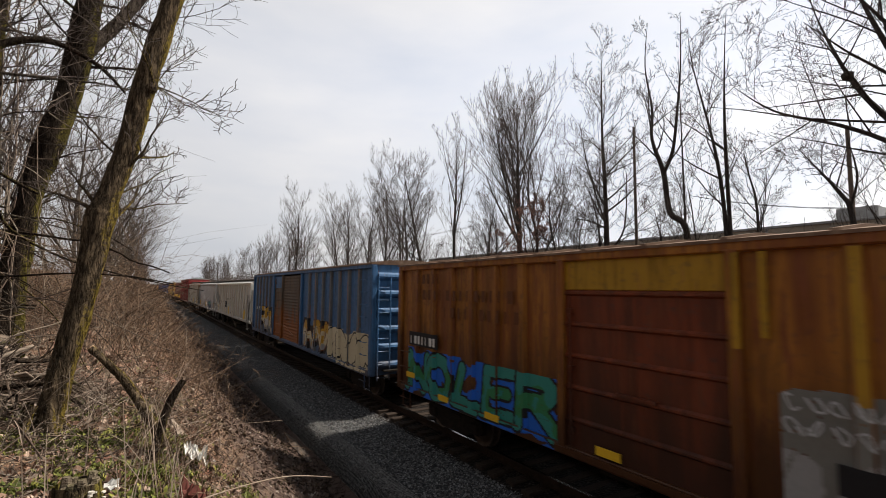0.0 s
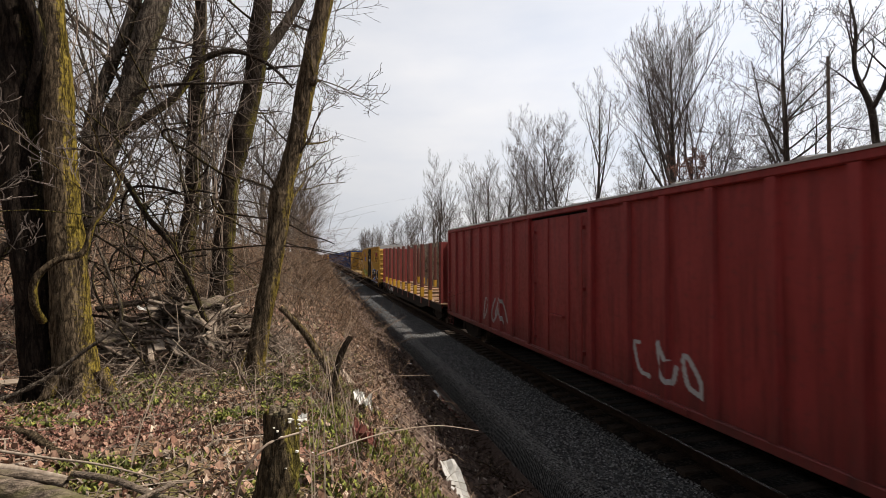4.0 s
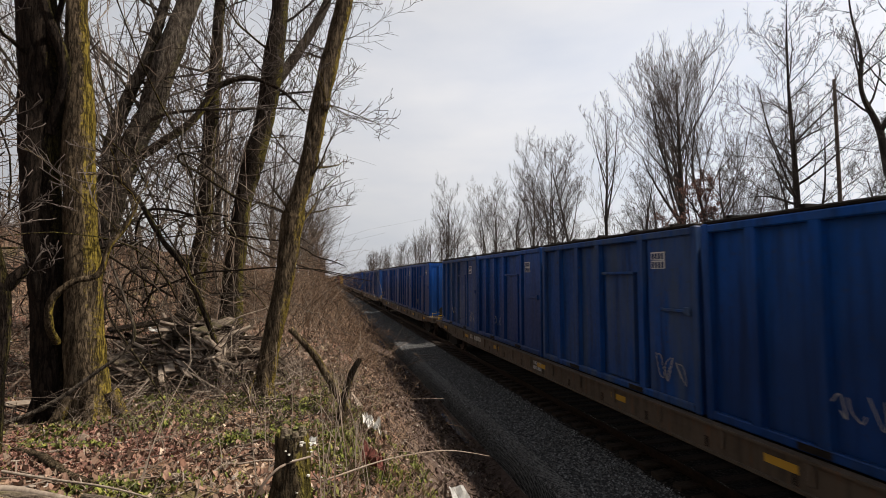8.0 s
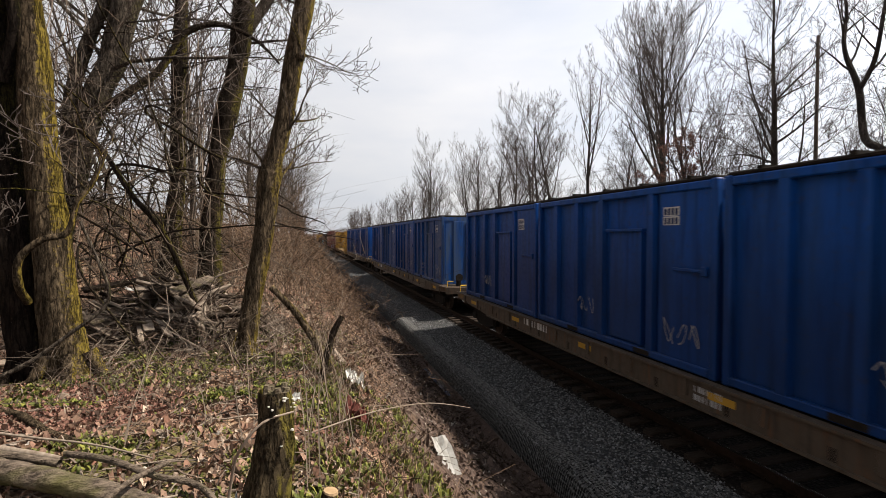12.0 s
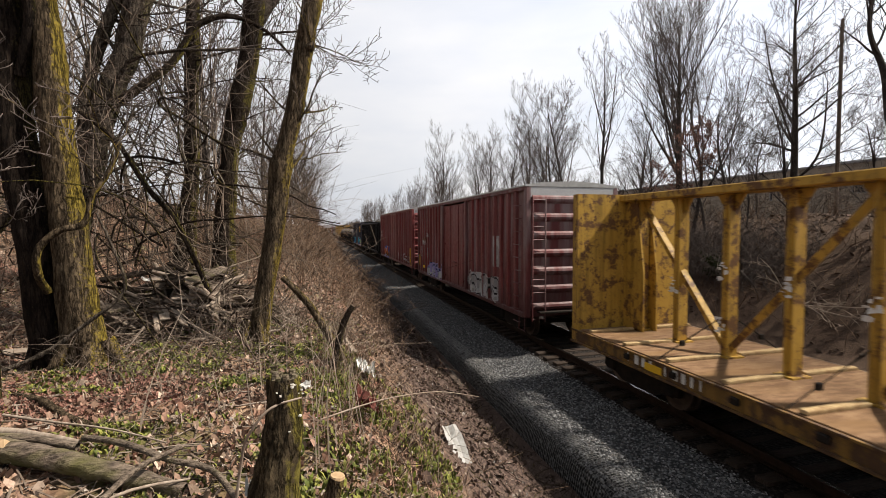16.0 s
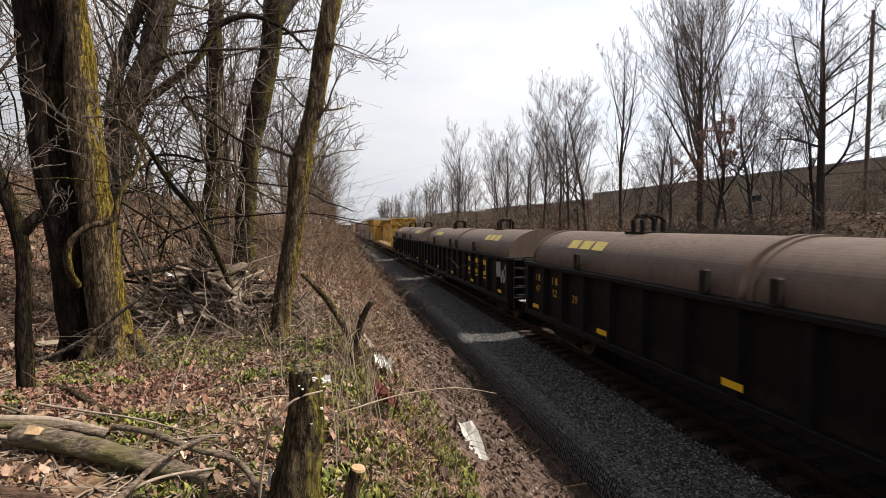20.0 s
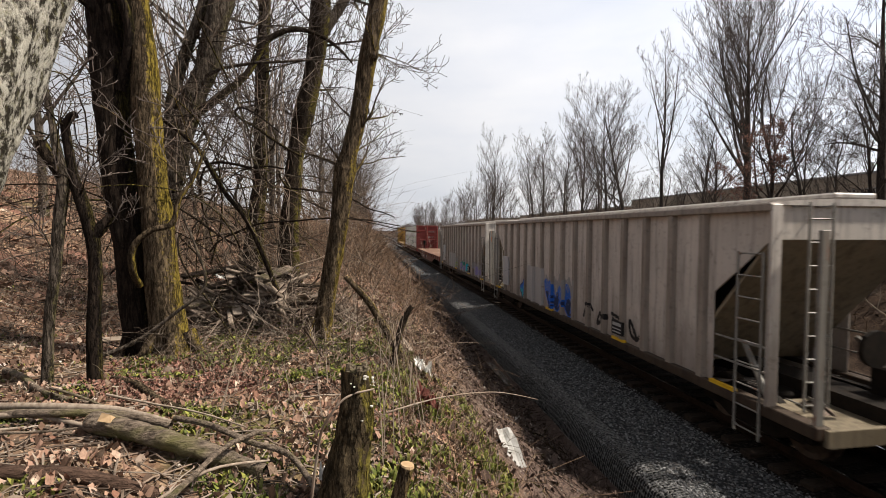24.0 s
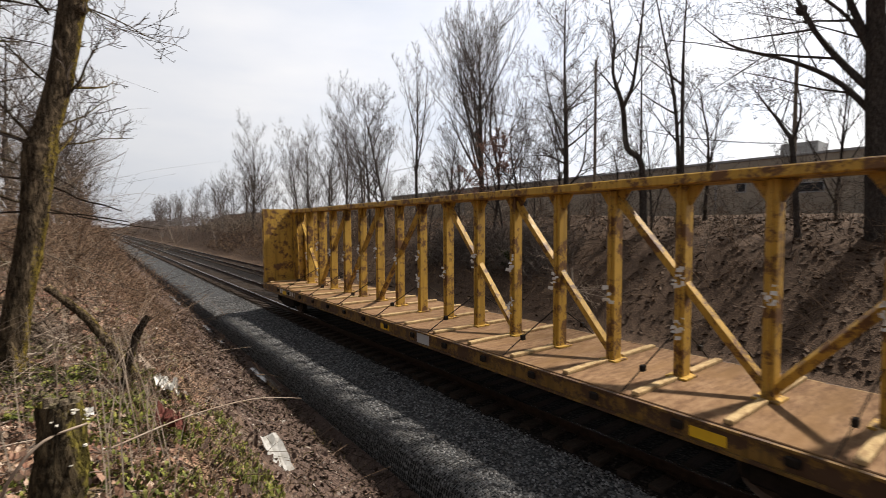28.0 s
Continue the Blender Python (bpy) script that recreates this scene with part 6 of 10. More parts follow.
def lumber_pack(length, h, w, seed, plain=False):
    """A stack of boards in white printed wrap: rounded wrapped block, green bands, bars for the print, straps."""
    rng = random.Random(seed)
    p = thing("lumber_bundle", "short lumber bundle in plain crinkled white wrap" if plain else "lumber bundle in white plastic wrap with green printed bands", "lumber", "wrapped lumber bundles")
    wrap = part("wrap", Geo().box(-w, 0, 0.012, length - 0.012, 0.03, h - 0.03, 0.04), M_WRAP, p)
    for y in (0.2, length - 0.2):
        part("bearer", Geo().box(-w + 0.05, -0.05, y - 0.04, y + 0.04, -0.0, 0.035), M_DECKWOOD, p)
    if plain:
        return p
    lo, hi = Geo(), Geo()
    x = -w - 0.003
    for a, b in ((0.06, length * 0.46), (length * 0.5, length - 0.08)):
        for k in range(10):
            y0_, y1_ = a + (b - a) * k / 10, a + (b - a) * (k + 1) / 10
            t0, t1 = 0.012 + 0.03 * math.sin(math.pi * k / 10), 0.012 + 0.03 * math.sin(math.pi * (k + 1) / 10)
            z0_, z1_ = 0.15 + 0.02 * math.sin(y0_ * 2.2 + seed), 0.15 + 0.02 * math.sin(y1_ * 2.2 + seed)
            lo.add([(x, y0_, z0_ - t0 * 0.5), (x, y1_, z1_ - t1 * 0.5), (x, y1_, z1_ + t1), (x, y0_, z0_ + t0)], [(0, 3, 2, 1)])
    hi.add([(x, 0.05, h - 0.075), (x, length - 0.05, h - 0.075), (x, length - 0.05, h - 0.06), (x, 0.05, h - 0.06)], [(0, 3, 2, 1)])
    for c in (0.12, 0.34, 0.56, 0.8, 0.93):
        for k in range(7):
            y = length * c + rng.gauss(0, 0.07)
            d = rng.uniform(0.05, 0.19) * (0.6 + 0.4 * (k % 2))
            hi.add([(x, y - 0.03, h - 0.07), (x, y + 0.03, h - 0.07), (x, y + 0.035, h - 0.07 - d * 0.6), (x, y, h - 0.07 - d), (x, y - 0.03, h - 0.07 - d * 0.6)], [(0, 4, 3, 2, 1)])
    for c in (length * 0.25, length * 0.75):
        roof_mark(hi, c, w, h)
    part("printed_band", lo, SPRAY["teal"], wrap, "teal printed band")
    part("printed_leaves", hi, M_LEAFPRINT, wrap, "green leaf-like printed marks")
    ink = Geo()
    for c in (length * 0.25, length * 0.75):
        print_marks(ink, c, w, h)
    part("printed_marks", ink, M_PALEPRINT, wrap)
    for y in (length * 0.5,):
        part("strap", Geo().box(-w - 0.006, 0.004, y - 0.015, y + 0.015, 0.022, h - 0.008), SPRAY["black"], p)
    return p


def wrap_material():
    mat, nt, bs = material("white_lumber_wrap")
    vec = coords(nt)
    fold = tex_noise(nt, coords(nt, (1, 1, 2.2)), 4.5, 6, 0.65)
    col = mix(nt, ramp(nt, tex_noise(nt, vec, 1.4, 4), [(0.35, 0), (0.7, 1)]), (0.62, 0.67, 0.69), (0.76, 0.79, 0.8))
    col = mix(nt, ramp(nt, fold, [(0.55, 0), (0.7, 0.35)]), col, (0.55, 0.6, 0.63))
    nt.links.new(col, bs.inputs["Base Color"])
    bs.inputs["Roughness"].default_value = 0.32
    bump(nt, bs, fold, 0.8, 0.05)
    return mat


M_PALEPRINT = flat_mat("pale_grey_print", (0.36, 0.42, 0.36), 0.4, 0.1)
M_WRAP, M_LEAFPRINT = wrap_material(), flat_mat("leaf_green_print", (0.09, 0.3, 0.04), 0.4, 0.1)
PACK_H = 0.79
# four long bundles, a plain-ended short one, four more, in four layers on both sides of the beam
SPANS = [(2.535 * i, 2.535, "a") for i in range(4)] + [(10.14, 1.03, "plain")] + [(11.17 + 2.358 * i, 2.358, "b") for i in range(4)]
protos = {"a": [lumber_pack(2.535, PACK_H, 1.27, n) for n in (1, 2, 3)], "b": [lumber_pack(2.358, PACK_H, 1.27, n) for n in (4, 5)], "plain": [lumber_pack(1.03, PACK_H, 1.275, 6, True)]}
used, count = set(), 0
for side in (-1, 1):
    for y0_, span, kind in SPANS:
        for layer in range(4):
            src = protos[kind][count % len(protos[kind])]
            b = copy_thing(src, Matrix()) if src.name in used else src
            used.add(src.name)
            y, z = 603.0 + y0_, 1.17 + layer * (PACK_H + 0.005)
            MOVERS.append((b, y, TRACK_X - 0.2, z) if side < 0 else (b, y + span, TRACK_X + 0.2, z, 180))
            b.matrix_basis = pose(TRACK_X - 0.2, y, z) if side < 0 else pose(TRACK_X + 0.2, y + span, z, 0, 0, 180)
            count += 1

centerbeam(626.3, 22.6, "empty golden-yellow centre-beam flatcar with a timber deck", M_BEAMYELLOW)
# ---------------------------------------------------------------- ground
PROFILE = [(-400, 12.0), (-60, 9.2), (-25, 7.6), (-16, 6.2), (-12, 5.0), (-9, 3.9), (-6, 2.85), (-4.5, 2.4), (-3, 2.15), (-1, 2.08), (0.0, 2.02), (0.45, 1.85), (1.0, 1.35), (1.9, 0.38), (2.5, -0.2),
           (3.0, -0.44), (3.32, -0.58), (3.58, -0.76), (3.82, -0.86), (4.0, -0.84), (4.15, -0.84), (4.4, -0.84), (6.0, -0.65), (13.5, -0.6), (14.6, -0.6), (15.4, -0.35), (17.5, 1.2), (20, 3.1), (22.5, 3.9), (30, 4.1), (60, 4.1), (400, 5)]
PX, PZ = [p[0] for p in PROFILE], [p[1] for p in PROFILE]


def ground_z(x, y):
    z = float(np.interp(x, PX, PZ))
    rough = 0.0 if 4.0 < x < 14.2 else 1.0
    if rough:
        z += 0.10 * noise.noise((x * 0.55, y * 0.55, 1.3)) + 0.05 * noise.noise((x * 1.9, y * 1.9, 7.1))
        far = min(1.0, max(0.0, (-x - 1.5) / 5)) + min(1.0, max(0.0, (x - 17) / 4))
        z += far * 0.45 * noise.noise((x * 0.16, y * 0.13, 3.7))
        if 3.0 < x < 4.0:
            z += 0.05 * noise.noise((x * 4, y * 3, 2.2))
    return z


def ground_material():
    """Leaf litter, bare reddish soil, moss and grass by drifting patches; mud in the ditch."""
    mat, nt, bs = material("leaf_litter_and_soil")
    vec = coords(nt, jitter=False)
    vor = node(nt, "TexVoronoi", Scale=24.0)
    nt.links.new(vec, vor.inputs["Vector"])
    leaf = ramp(nt, vor.outputs["Color"], [(0.15, (0.05, 0.03, 0.02)), (0.45, (0.2, 0.12, 0.078)), (0.7, (0.36, 0.255, 0.17)), (0.95, (0.11, 0.066, 0.042))])
    fine, mid, broad = tex_noise(nt, vec, 30, 6, 0.7), tex_noise(nt, vec, 3.2, 5, 0.6), tex_noise(nt, vec, 0.5, 4)
    col = mix(nt, ramp(nt, mid, [(0.42, 0), (0.6, 1)]), leaf, (0.1, 0.06, 0.042))
    col = mix(nt, ramp(nt, fine, [(0.5, 0), (0.75, 0.55)]), col, (0.05, 0.035, 0.025))
    red = tex_noise(nt, vec, 0.8, 3)
    col = mix(nt, ramp(nt, red, [(0.5, 0), (0.62, 0.75)]), col, mix(nt, fine, (0.11, 0.05, 0.037), (0.27, 0.145, 0.11)))
    col = mix(nt, ramp(nt, broad, [(0.56, 0), (0.68, 0.55)]), col, mix(nt, fine, (0.05, 0.07, 0.015), (0.13, 0.15, 0.04)))
    # darker brown ground on the far bank, bare mud in the ditch
    sep, wob = node(nt, "SeparateXYZ"), node(nt, "Math")
    nt.links.new(vec, sep.inputs[0])
    wob.operation = "MULTIPLY_ADD"
    nt.links.new(mid, wob.inputs[0])
    wob.inputs[1].default_value = 1.2
    nt.links.new(sep.outputs["X"], wob.inputs[2])
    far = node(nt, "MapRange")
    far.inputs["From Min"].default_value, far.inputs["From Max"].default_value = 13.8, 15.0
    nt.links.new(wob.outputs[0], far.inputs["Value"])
    far_soil = mix(nt, ramp(nt, fine, [(0.4, 0), (0.65, 1)]), (0.024, 0.016, 0.012), mix(nt, mid, (0.07, 0.048, 0.034), (0.18, 0.12, 0.082)))
    col = mix(nt, far.outputs["Result"], col, far_soil)
    mud = node(nt, "MapRange")
    mud.inputs["From Min"].default_value, mud.inputs["From Max"].default_value = 1.5, 2.5
    nt.links.new(wob.outputs[0], mud.inputs["Value"])
    near = node(nt, "Math")
    near.operation = "LESS_THAN"
    near.inputs[1].default_value = 8.0
    nt.links.new(sep.outputs["X"], near.inputs[0])
    both = node(nt, "Math")
    both.operation = "MULTIPLY"
    nt.links.new(mud.outputs["Result"], both.inputs[0])
    nt.links.new(near.outputs[0], both.inputs[1])
    col = mix(nt, both.outputs[0], col, mix(nt, ramp(nt, fine, [(0.42, 0), (0.6, 1)]), (0.028, 0.02, 0.017), mix(nt, mid, (0.088, 0.06, 0.048), (0.18, 0.127, 0.104))))
    # dark soil in the ditch bottom, with the ditch's deep shadow painted in
    ditch_dark, ditch_mask = node(nt, "MapRange"), node(nt, "Math")
    ditch_dark.inputs["From Min"].default_value, ditch_dark.inputs["From Max"].default_value = 3.85, 4.15
    nt.links.new(wob.outputs[0], ditch_dark.inputs["Value"])
    ditch_mask.operation = "MULTIPLY"
    nt.links.new(ditch_dark.outputs["Result"], ditch_mask.inputs[0])
    nt.links.new(near.outputs[0], ditch_mask.inputs[1])
    col = mix(nt, ditch_mask.outputs[0], col, mix(nt, fine, (0.02, 0.014, 0.012), (0.105, 0.073, 0.06)))
    nt.links.new(col, bs.inputs["Base Color"])
    bs.inputs["Roughness"].default_value = 0.95
    bs.inputs["Specular IOR Level"].default_value = 0.1
    bump(nt, bs, mix(nt, 0.5, fine, vor.outputs["Distance"]), 0.7, 0.05)
    return mat


M_GROUND = ground_material()


def spaced(stops):
    out = []
    for a, b, s in stops:
        out += list(np.arange(a, b, s))
    return out + [stops[-1][1]]


def build_ground():
    xs = spaced([(-3000, -400, 650), (-400, -60, 60), (-60, -14, 4), (-14, -4, 0.6), (-4, 4.2, 0.22), (4.2, 14, 1.4), (14, 26, 0.7), (26, 60, 5), (60, 400, 60), (400, 3000, 650)])
    ys = spaced([(-3000, -300, 675), (-300, -40, 26), (-40, -4, 2.5), (-4, 16, 0.28), (16, 40, 0.7), (40, 100, 2.2), (100, 300, 10), (300, 900, 60), (900, 4200, 550)])
    g = Geo()
    for y in ys:
        g.v.extend((x, y, ground_z(x, y)) for x in xs)
    n = len(xs)
    for j in range(len(ys) - 1):
        o = j * n
        g.f.extend((o + i, o + i + 1, o + n + i + 1, o + n + i) for i in range(n - 1))
    g.m = [0] * len(g.f)
    g.smooth = True
    return tagged(part("ground", g, M_GROUND), "woodland bank with leaf litter, bare red soil and a muddy ditch", "ground", kind="structure")


build_ground()


def ballast_material(name, a, b, c):
    mat, nt, bs = material(name)
    vec = coords(nt, jitter=False)
    vor = node(nt, "TexVoronoi", Scale=17.0)
    nt.links.new(vec, vor.inputs["Vector"])
    col = ramp(nt, vor.outputs["Color"], [(0.1, a), (0.5, b), (0.9, c)])
    col = mix(nt, ramp(nt, vor.outputs["Distance"], [(0.25, 0), (0.6, 0.9)]), col, tuple(x * 0.25 for x in a))
    broad = tex_noise(nt, vec, 0.6, 4)
    col = mix(nt, ramp(nt, broad, [(0.4, 0), (0.7, 0.45)]), col, tuple(x * 0.6 for x in b))
    nt.links.new(col, bs.inputs["Base Color"])
    bs.inputs["Roughness"].default_value = 0.9
    bs.inputs["Specular IOR Level"].default_value = 0.12
    b_ = node(nt, "Bump", Strength=0.9, Distance=0.04)
    b_.invert = True
    nt.links.new(vor.outputs["Distance"], b_.inputs["Height"])
    nt.links.new(b_.outputs["Normal"], bs.inputs["Normal"])
    return mat


M_BALLAST = ballast_material("grey_crushed_stone", (0.027, 0.029, 0.031), (0.075, 0.079, 0.083), (0.23, 0.235, 0.24))
M_BALLAST2 = ballast_material("oily_dark_ballast", (0.012, 0.009, 0.008), (0.024, 0.019, 0.016), (0.055, 0.046, 0.04))


def strip(name, prof, mat, label, category, y0=-300, y1=1500, wobble=0.03):
    """A long strip of ground with the given section, laid along the track."""
    ys = spaced([(y0, -6, 14), (-6, 40, 0.5), (40, 120, 4), (120, y1, 60)])
    g = Geo()
    n = len(prof)
    for y in ys:
        g.v.extend((x + wobble * noise.noise((x, y * 0.8, 5)), y, z + wobble * noise.noise((x * 1.3, y * 1.1, 9))) for x, z in prof)
    for j in range(len(ys) - 1):
        o = j * n
        g.f.extend((o + i, o + i + 1, o + n + i + 1, o + n + i) for i in range(n - 1))
    g.m = [0] * len(g.f)
    g.smooth = True
    return tagged(part(name, g, mat), label, category, kind="structure")


strip("gravel_walkway", [(4.06, -1.35), (4.1, -0.95), (4.17, -0.6), (4.24, -0.43), (4.38, -0.37), (4.6, -0.34), (5.2, -0.35), (5.7, -0.33), (5.95, -0.29), (6.15, -0.265), (6.25, -0.28), (6.32, -0.36)], M_BALLAST, "flat grey crushed-stone shoulder beside the track", "gravel path")
strip("ballast", [(5.95, -0.5), (6.05, -0.33), (6.2, -0.272), (6.42, -0.245), (6.6, -0.225), (6.9, -0.195), (8.9, -0.19), (9.3, -0.3), (9.7, -0.42), (10.0, -0.3), (10.3, -0.2), (12.8, -0.2), (13.3, -0.35), (14.2, -0.62)], M_BALLAST2, "brown-stained stone ballast under two tracks", "ballast")

M_RAIL = rough_mat("rusty_rail_steel", (0.022, 0.014, 0.01), (0.045, 0.028, 0.02), 9, 0.6, 0.2, 0.005, metal=0.4)
M_RAILTOP = rough_mat("polished_rail_head", (0.5, 0.49, 0.47), (0.42, 0.4, 0.38), 12, 0.22, 0.05, 0.002, (1, 0.1, 1), metal=1.0)
for cx in (TRACK_X, TRACK2_X):
    for sx in (-1, 1):
        x = cx + sx * 0.752
        prof = [(x - 0.07, -0.172), (x - 0.07, -0.16), (x - 0.012, -0.14), (x - 0.01, -0.045), (x - 0.037, -0.035), (x - 0.037, -0.003), (x + 0.037, -0.003), (x + 0.037, -0.035), (x + 0.01, -0.045), (x + 0.012, -0.14), (x + 0.07, -0.16), (x + 0.07, -0.172)]
        rail = tagged(part("rail", Geo().prism(prof, -300, 1500), M_RAIL), "rusty steel rail with a polished head on wooden sleepers", "rail", "rails", "structure")
        part("rail_head", Geo().box(x - 0.034, x + 0.034, -300, 1500, -0.004, 0.0), M_RAILTOP, rail)
# ---------------------------------------------------------------- trees
def bark_material(name, a, b, moss, amount, scale=6.0):
    """Fissured bark: dark cracks between uneven plates, lichen flecks, moss that also paints the sunlit +x side
    lighter.
    """
    mat, nt, bs = material(name)
    vec = coords(nt, (1, 1, 0.3))
    n1, n2, n3 = tex_noise(nt, vec, scale * 3.0, 8, 0.78), tex_noise(nt, coords(nt), scale * 0.3, 4), tex_noise(nt, coords(nt), scale * 5, 6, 0.75)
    lines = tex_noise(nt, coords(nt, (1, 1, 0.16)), scale * 4.5, 5, 0.6)
    crack = ramp(nt, lines, [(0.44, 1), (0.5, 0.25), (0.56, 1)])
    col = mix(nt, ramp(nt, n1, [(0.36, 0), (0.66, 1)]), a, b)
    col = mix(nt, ramp(nt, n3, [(0.58, 0), (0.72, 0.6)]), col, tuple(min(1, c * 1.9) for c in b))
    geo = node(nt, "NewGeometry")
    sep = node(nt, "SeparateXYZ")
    nt.links.new(geo.outputs["Normal"], sep.inputs[0])
    m = node(nt, "Math")
    m.operation = "MULTIPLY_ADD"
    nt.links.new(sep.outputs["X"], m.inputs[0])
    m.inputs[1].default_value = 0.34
    nt.links.new(mix(nt, 0.55, n2, n3), m.inputs[2])
    edge = 0.86 - 0.3 * amount
    col = mix(nt, ramp(nt, m.outputs[0], [(edge, 0), (edge + 0.12, 0.9 * min(1, amount * 2))]), col, mix(nt, ramp(nt, n3, [(0.35, 0), (0.65, 1)]), tuple(c * 0.4 for c in moss), moss))
    col = mix(nt, crack, tuple(c * 0.7 for c in a), col)
    nt.links.new(col, bs.inputs["Base Color"])
    bs.inputs["Roughness"].default_value, bs.inputs["Specular IOR Level"].default_value = 0.95, 0.05
    bump(nt, bs, mix(nt, 0.5, n1, crack), 1.0, 0.05)
    return mat


def stem_material(name, cols):
    """Thin stems, each with a tone of its own."""
    mat, nt, bs = material(name)
    geo = node(nt, "NewGeometry")
    n = len(cols)
    col = ramp(nt, geo.outputs["Random Per Island"], [((i + 0.5) / n, c) for i, c in enumerate(cols)])
    col = mix(nt, ramp(nt, tex_noise(nt, coords(nt), 9, 5, 0.7), [(0.4, 0), (0.7, 0.6)]), col, cols[0])
    nt.links.new(col, bs.inputs["Base Color"])
    bs.inputs["Roughness"].default_value, bs.inputs["Specular IOR Level"].default_value = 0.92, 0.06
    return mat


M_BARK = bark_material("grey_brown_bark", (0.03, 0.024, 0.019), (0.15, 0.125, 0.1), (0.13, 0.12, 0.03), 0.3)
M_BARKDARK = bark_material("dark_bark", (0.012, 0.009, 0.007), (0.05, 0.037, 0.027), (0.13, 0.11, 0.025), 0.55)
# near-black tone that paints the shade on the twin tree's left stem
M_BARKBLACK = bark_material("damp_black_bark", (0.008, 0.006, 0.005), (0.034, 0.025, 0.019), (0.1, 0.085, 0.02), 0.3)
M_BARKMOSS = bark_material("mossy_bark", (0.02, 0.015, 0.01), (0.15, 0.112, 0.072), (0.23, 0.172, 0.03), 0.55)
M_BARKFAR = bark_material("dark_grey_bark", (0.028, 0.023, 0.02), (0.1, 0.083, 0.072), (0.1, 0.1, 0.04), 0.2)
M_TWIG = stem_material("bare_twigs", [(0.025, 0.019, 0.015), (0.1, 0.078, 0.062), (0.3, 0.25, 0.2), (0.05, 0.038, 0.03), (0.17, 0.13, 0.1)])
M_TWIGFAR = rough_mat("distant_bare_twigs", (0.055, 0.045, 0.04), (0.13, 0.106, 0.092), 2, 0.9, 0.1, 0.005)
M_BRUSH = stem_material("dry_brush_stems", [(0.03, 0.019, 0.013), (0.12, 0.08, 0.054), (0.27, 0.19, 0.13), (0.07, 0.045, 0.031), (0.19, 0.125, 0.082), (0.045, 0.03, 0.02)])
M_STEM = rough_mat("pale_dead_stems", (0.3, 0.25, 0.2), (0.18, 0.13, 0.1), 5, 0.9, 0.1, 0.005)


def grow(g, twigs, p, d, length, r, level, rng, up=0.25, spread=0.75, kids=(5, 5, 4), sides=(8, 5, 4, 3), wander=0.12, min_r=0.004, first=0.35):
    """A limb from p in direction d, with its branches. Thick wood goes into g, thin wood into twigs."""
    n = 7 if level == 0 else (5 if level == 1 else 3)
    pts, rad = [np.array(p, float)], [r]
    d = np.array(d, float)
    d /= np.linalg.norm(d)
    for i in range(n):
        d = d + np.array([rng.gauss(0, wander), rng.gauss(0, wander), rng.gauss(0, wander * 0.5) + up * 0.12])
        d /= np.linalg.norm(d)
        pts.append(pts[-1] + d * length / n)
        rad.append(max(min_r, r * (1 - 0.78 * (i + 1) / n)))
    (g if level <= 1 else twigs).tube(pts, rad, sides[min(level, 3)])
    if level >= len(kids):
        return
    k = kids[level]
    for j in range(k):
        t = first + (1 - first) * (j + rng.random()) / k if level == 0 else 0.2 + 0.8 * (j + rng.random()) / k
        f = t * n
        i = min(n - 1, int(f))
        q = pts[i] + (pts[i + 1] - pts[i]) * (f - i)
        rr = rad[i] + (rad[i + 1] - rad[i]) * (f - i)
        axis = (pts[i + 1] - pts[i])
        axis /= np.linalg.norm(axis)
        side = np.cross(axis, [rng.gauss(0, 1), rng.gauss(0, 1), rng.gauss(0, 1)])
        side /= np.linalg.norm(side) + 1e-9
        nd = axis * (1 - spread * 0.5) + side * spread * rng.uniform(0.7, 1.1) + np.array([0, 0, up])
        ln = length * rng.uniform(0.35, 0.6) * (1.25 - 0.6 * t if level == 0 else 1.0 - 0.35 * t)
        grow(g, twigs, q, nd, ln, max(min_r, rr * rng.uniform(0.45, 0.62)), level + 1, rng, up, spread, kids, sides, wander * 1.25, min_r, first)


def roughen(g, start, amp, f=(9, 9, 2.2), seed=0.0):
    """Pushes the surface in and out: bark ridges that run along the stem."""
    for i in range(start, len(g.v)):
        x, y, z = g.v[i]
        a = noise.noise_vector((x * f[0] + seed, y * f[1], z * f[2]))
        b = noise.noise_vector((x * f[0] * 0.3, y * f[1] * 0.3 + seed, z * f[2] * 0.5))
        g.v[i] = (x + amp * (a.x + b.x), y + amp * (a.y + b.y), z + amp * 0.3 * a.z)


def path_trunk(g, pts, r0, r1, n=12, steps=4, knobs=0.06, seed=0):
    """A trunk through a few points, rounded between them, with uneven girth."""
    rng = random.Random(seed)
    own = len(pts[0]) == 4         # each point may bring its own radius
    P = np.array([p[:3] for p in pts], float)
    out = []
    for i in range(len(P) - 1):
        p0, p1, p2, p3 = P[max(0, i - 1)], P[i], P[i + 1], P[min(len(P) - 1, i + 2)]
        for k in range(steps):
            t = k / steps
            out.append(0.5 * (2 * p1 + (p2 - p0) * t + (2 * p0 - 5 * p1 + 4 * p2 - p3) * t * t + (3 * p1 - p0 - 3 * p2 + p3) * t ** 3))
    out.append(P[-1])
    m = len(out)
    if own:
        girth = np.interp(np.arange(m) / steps, range(len(pts)), [p[3] for p in pts])
    else:
        girth = np.linspace(r0, r1, m)
    rad = [r * (1 + rng.uniform(-knobs, knobs)) for r in girth]
    g.tube(out, rad, n)
    return out, rad


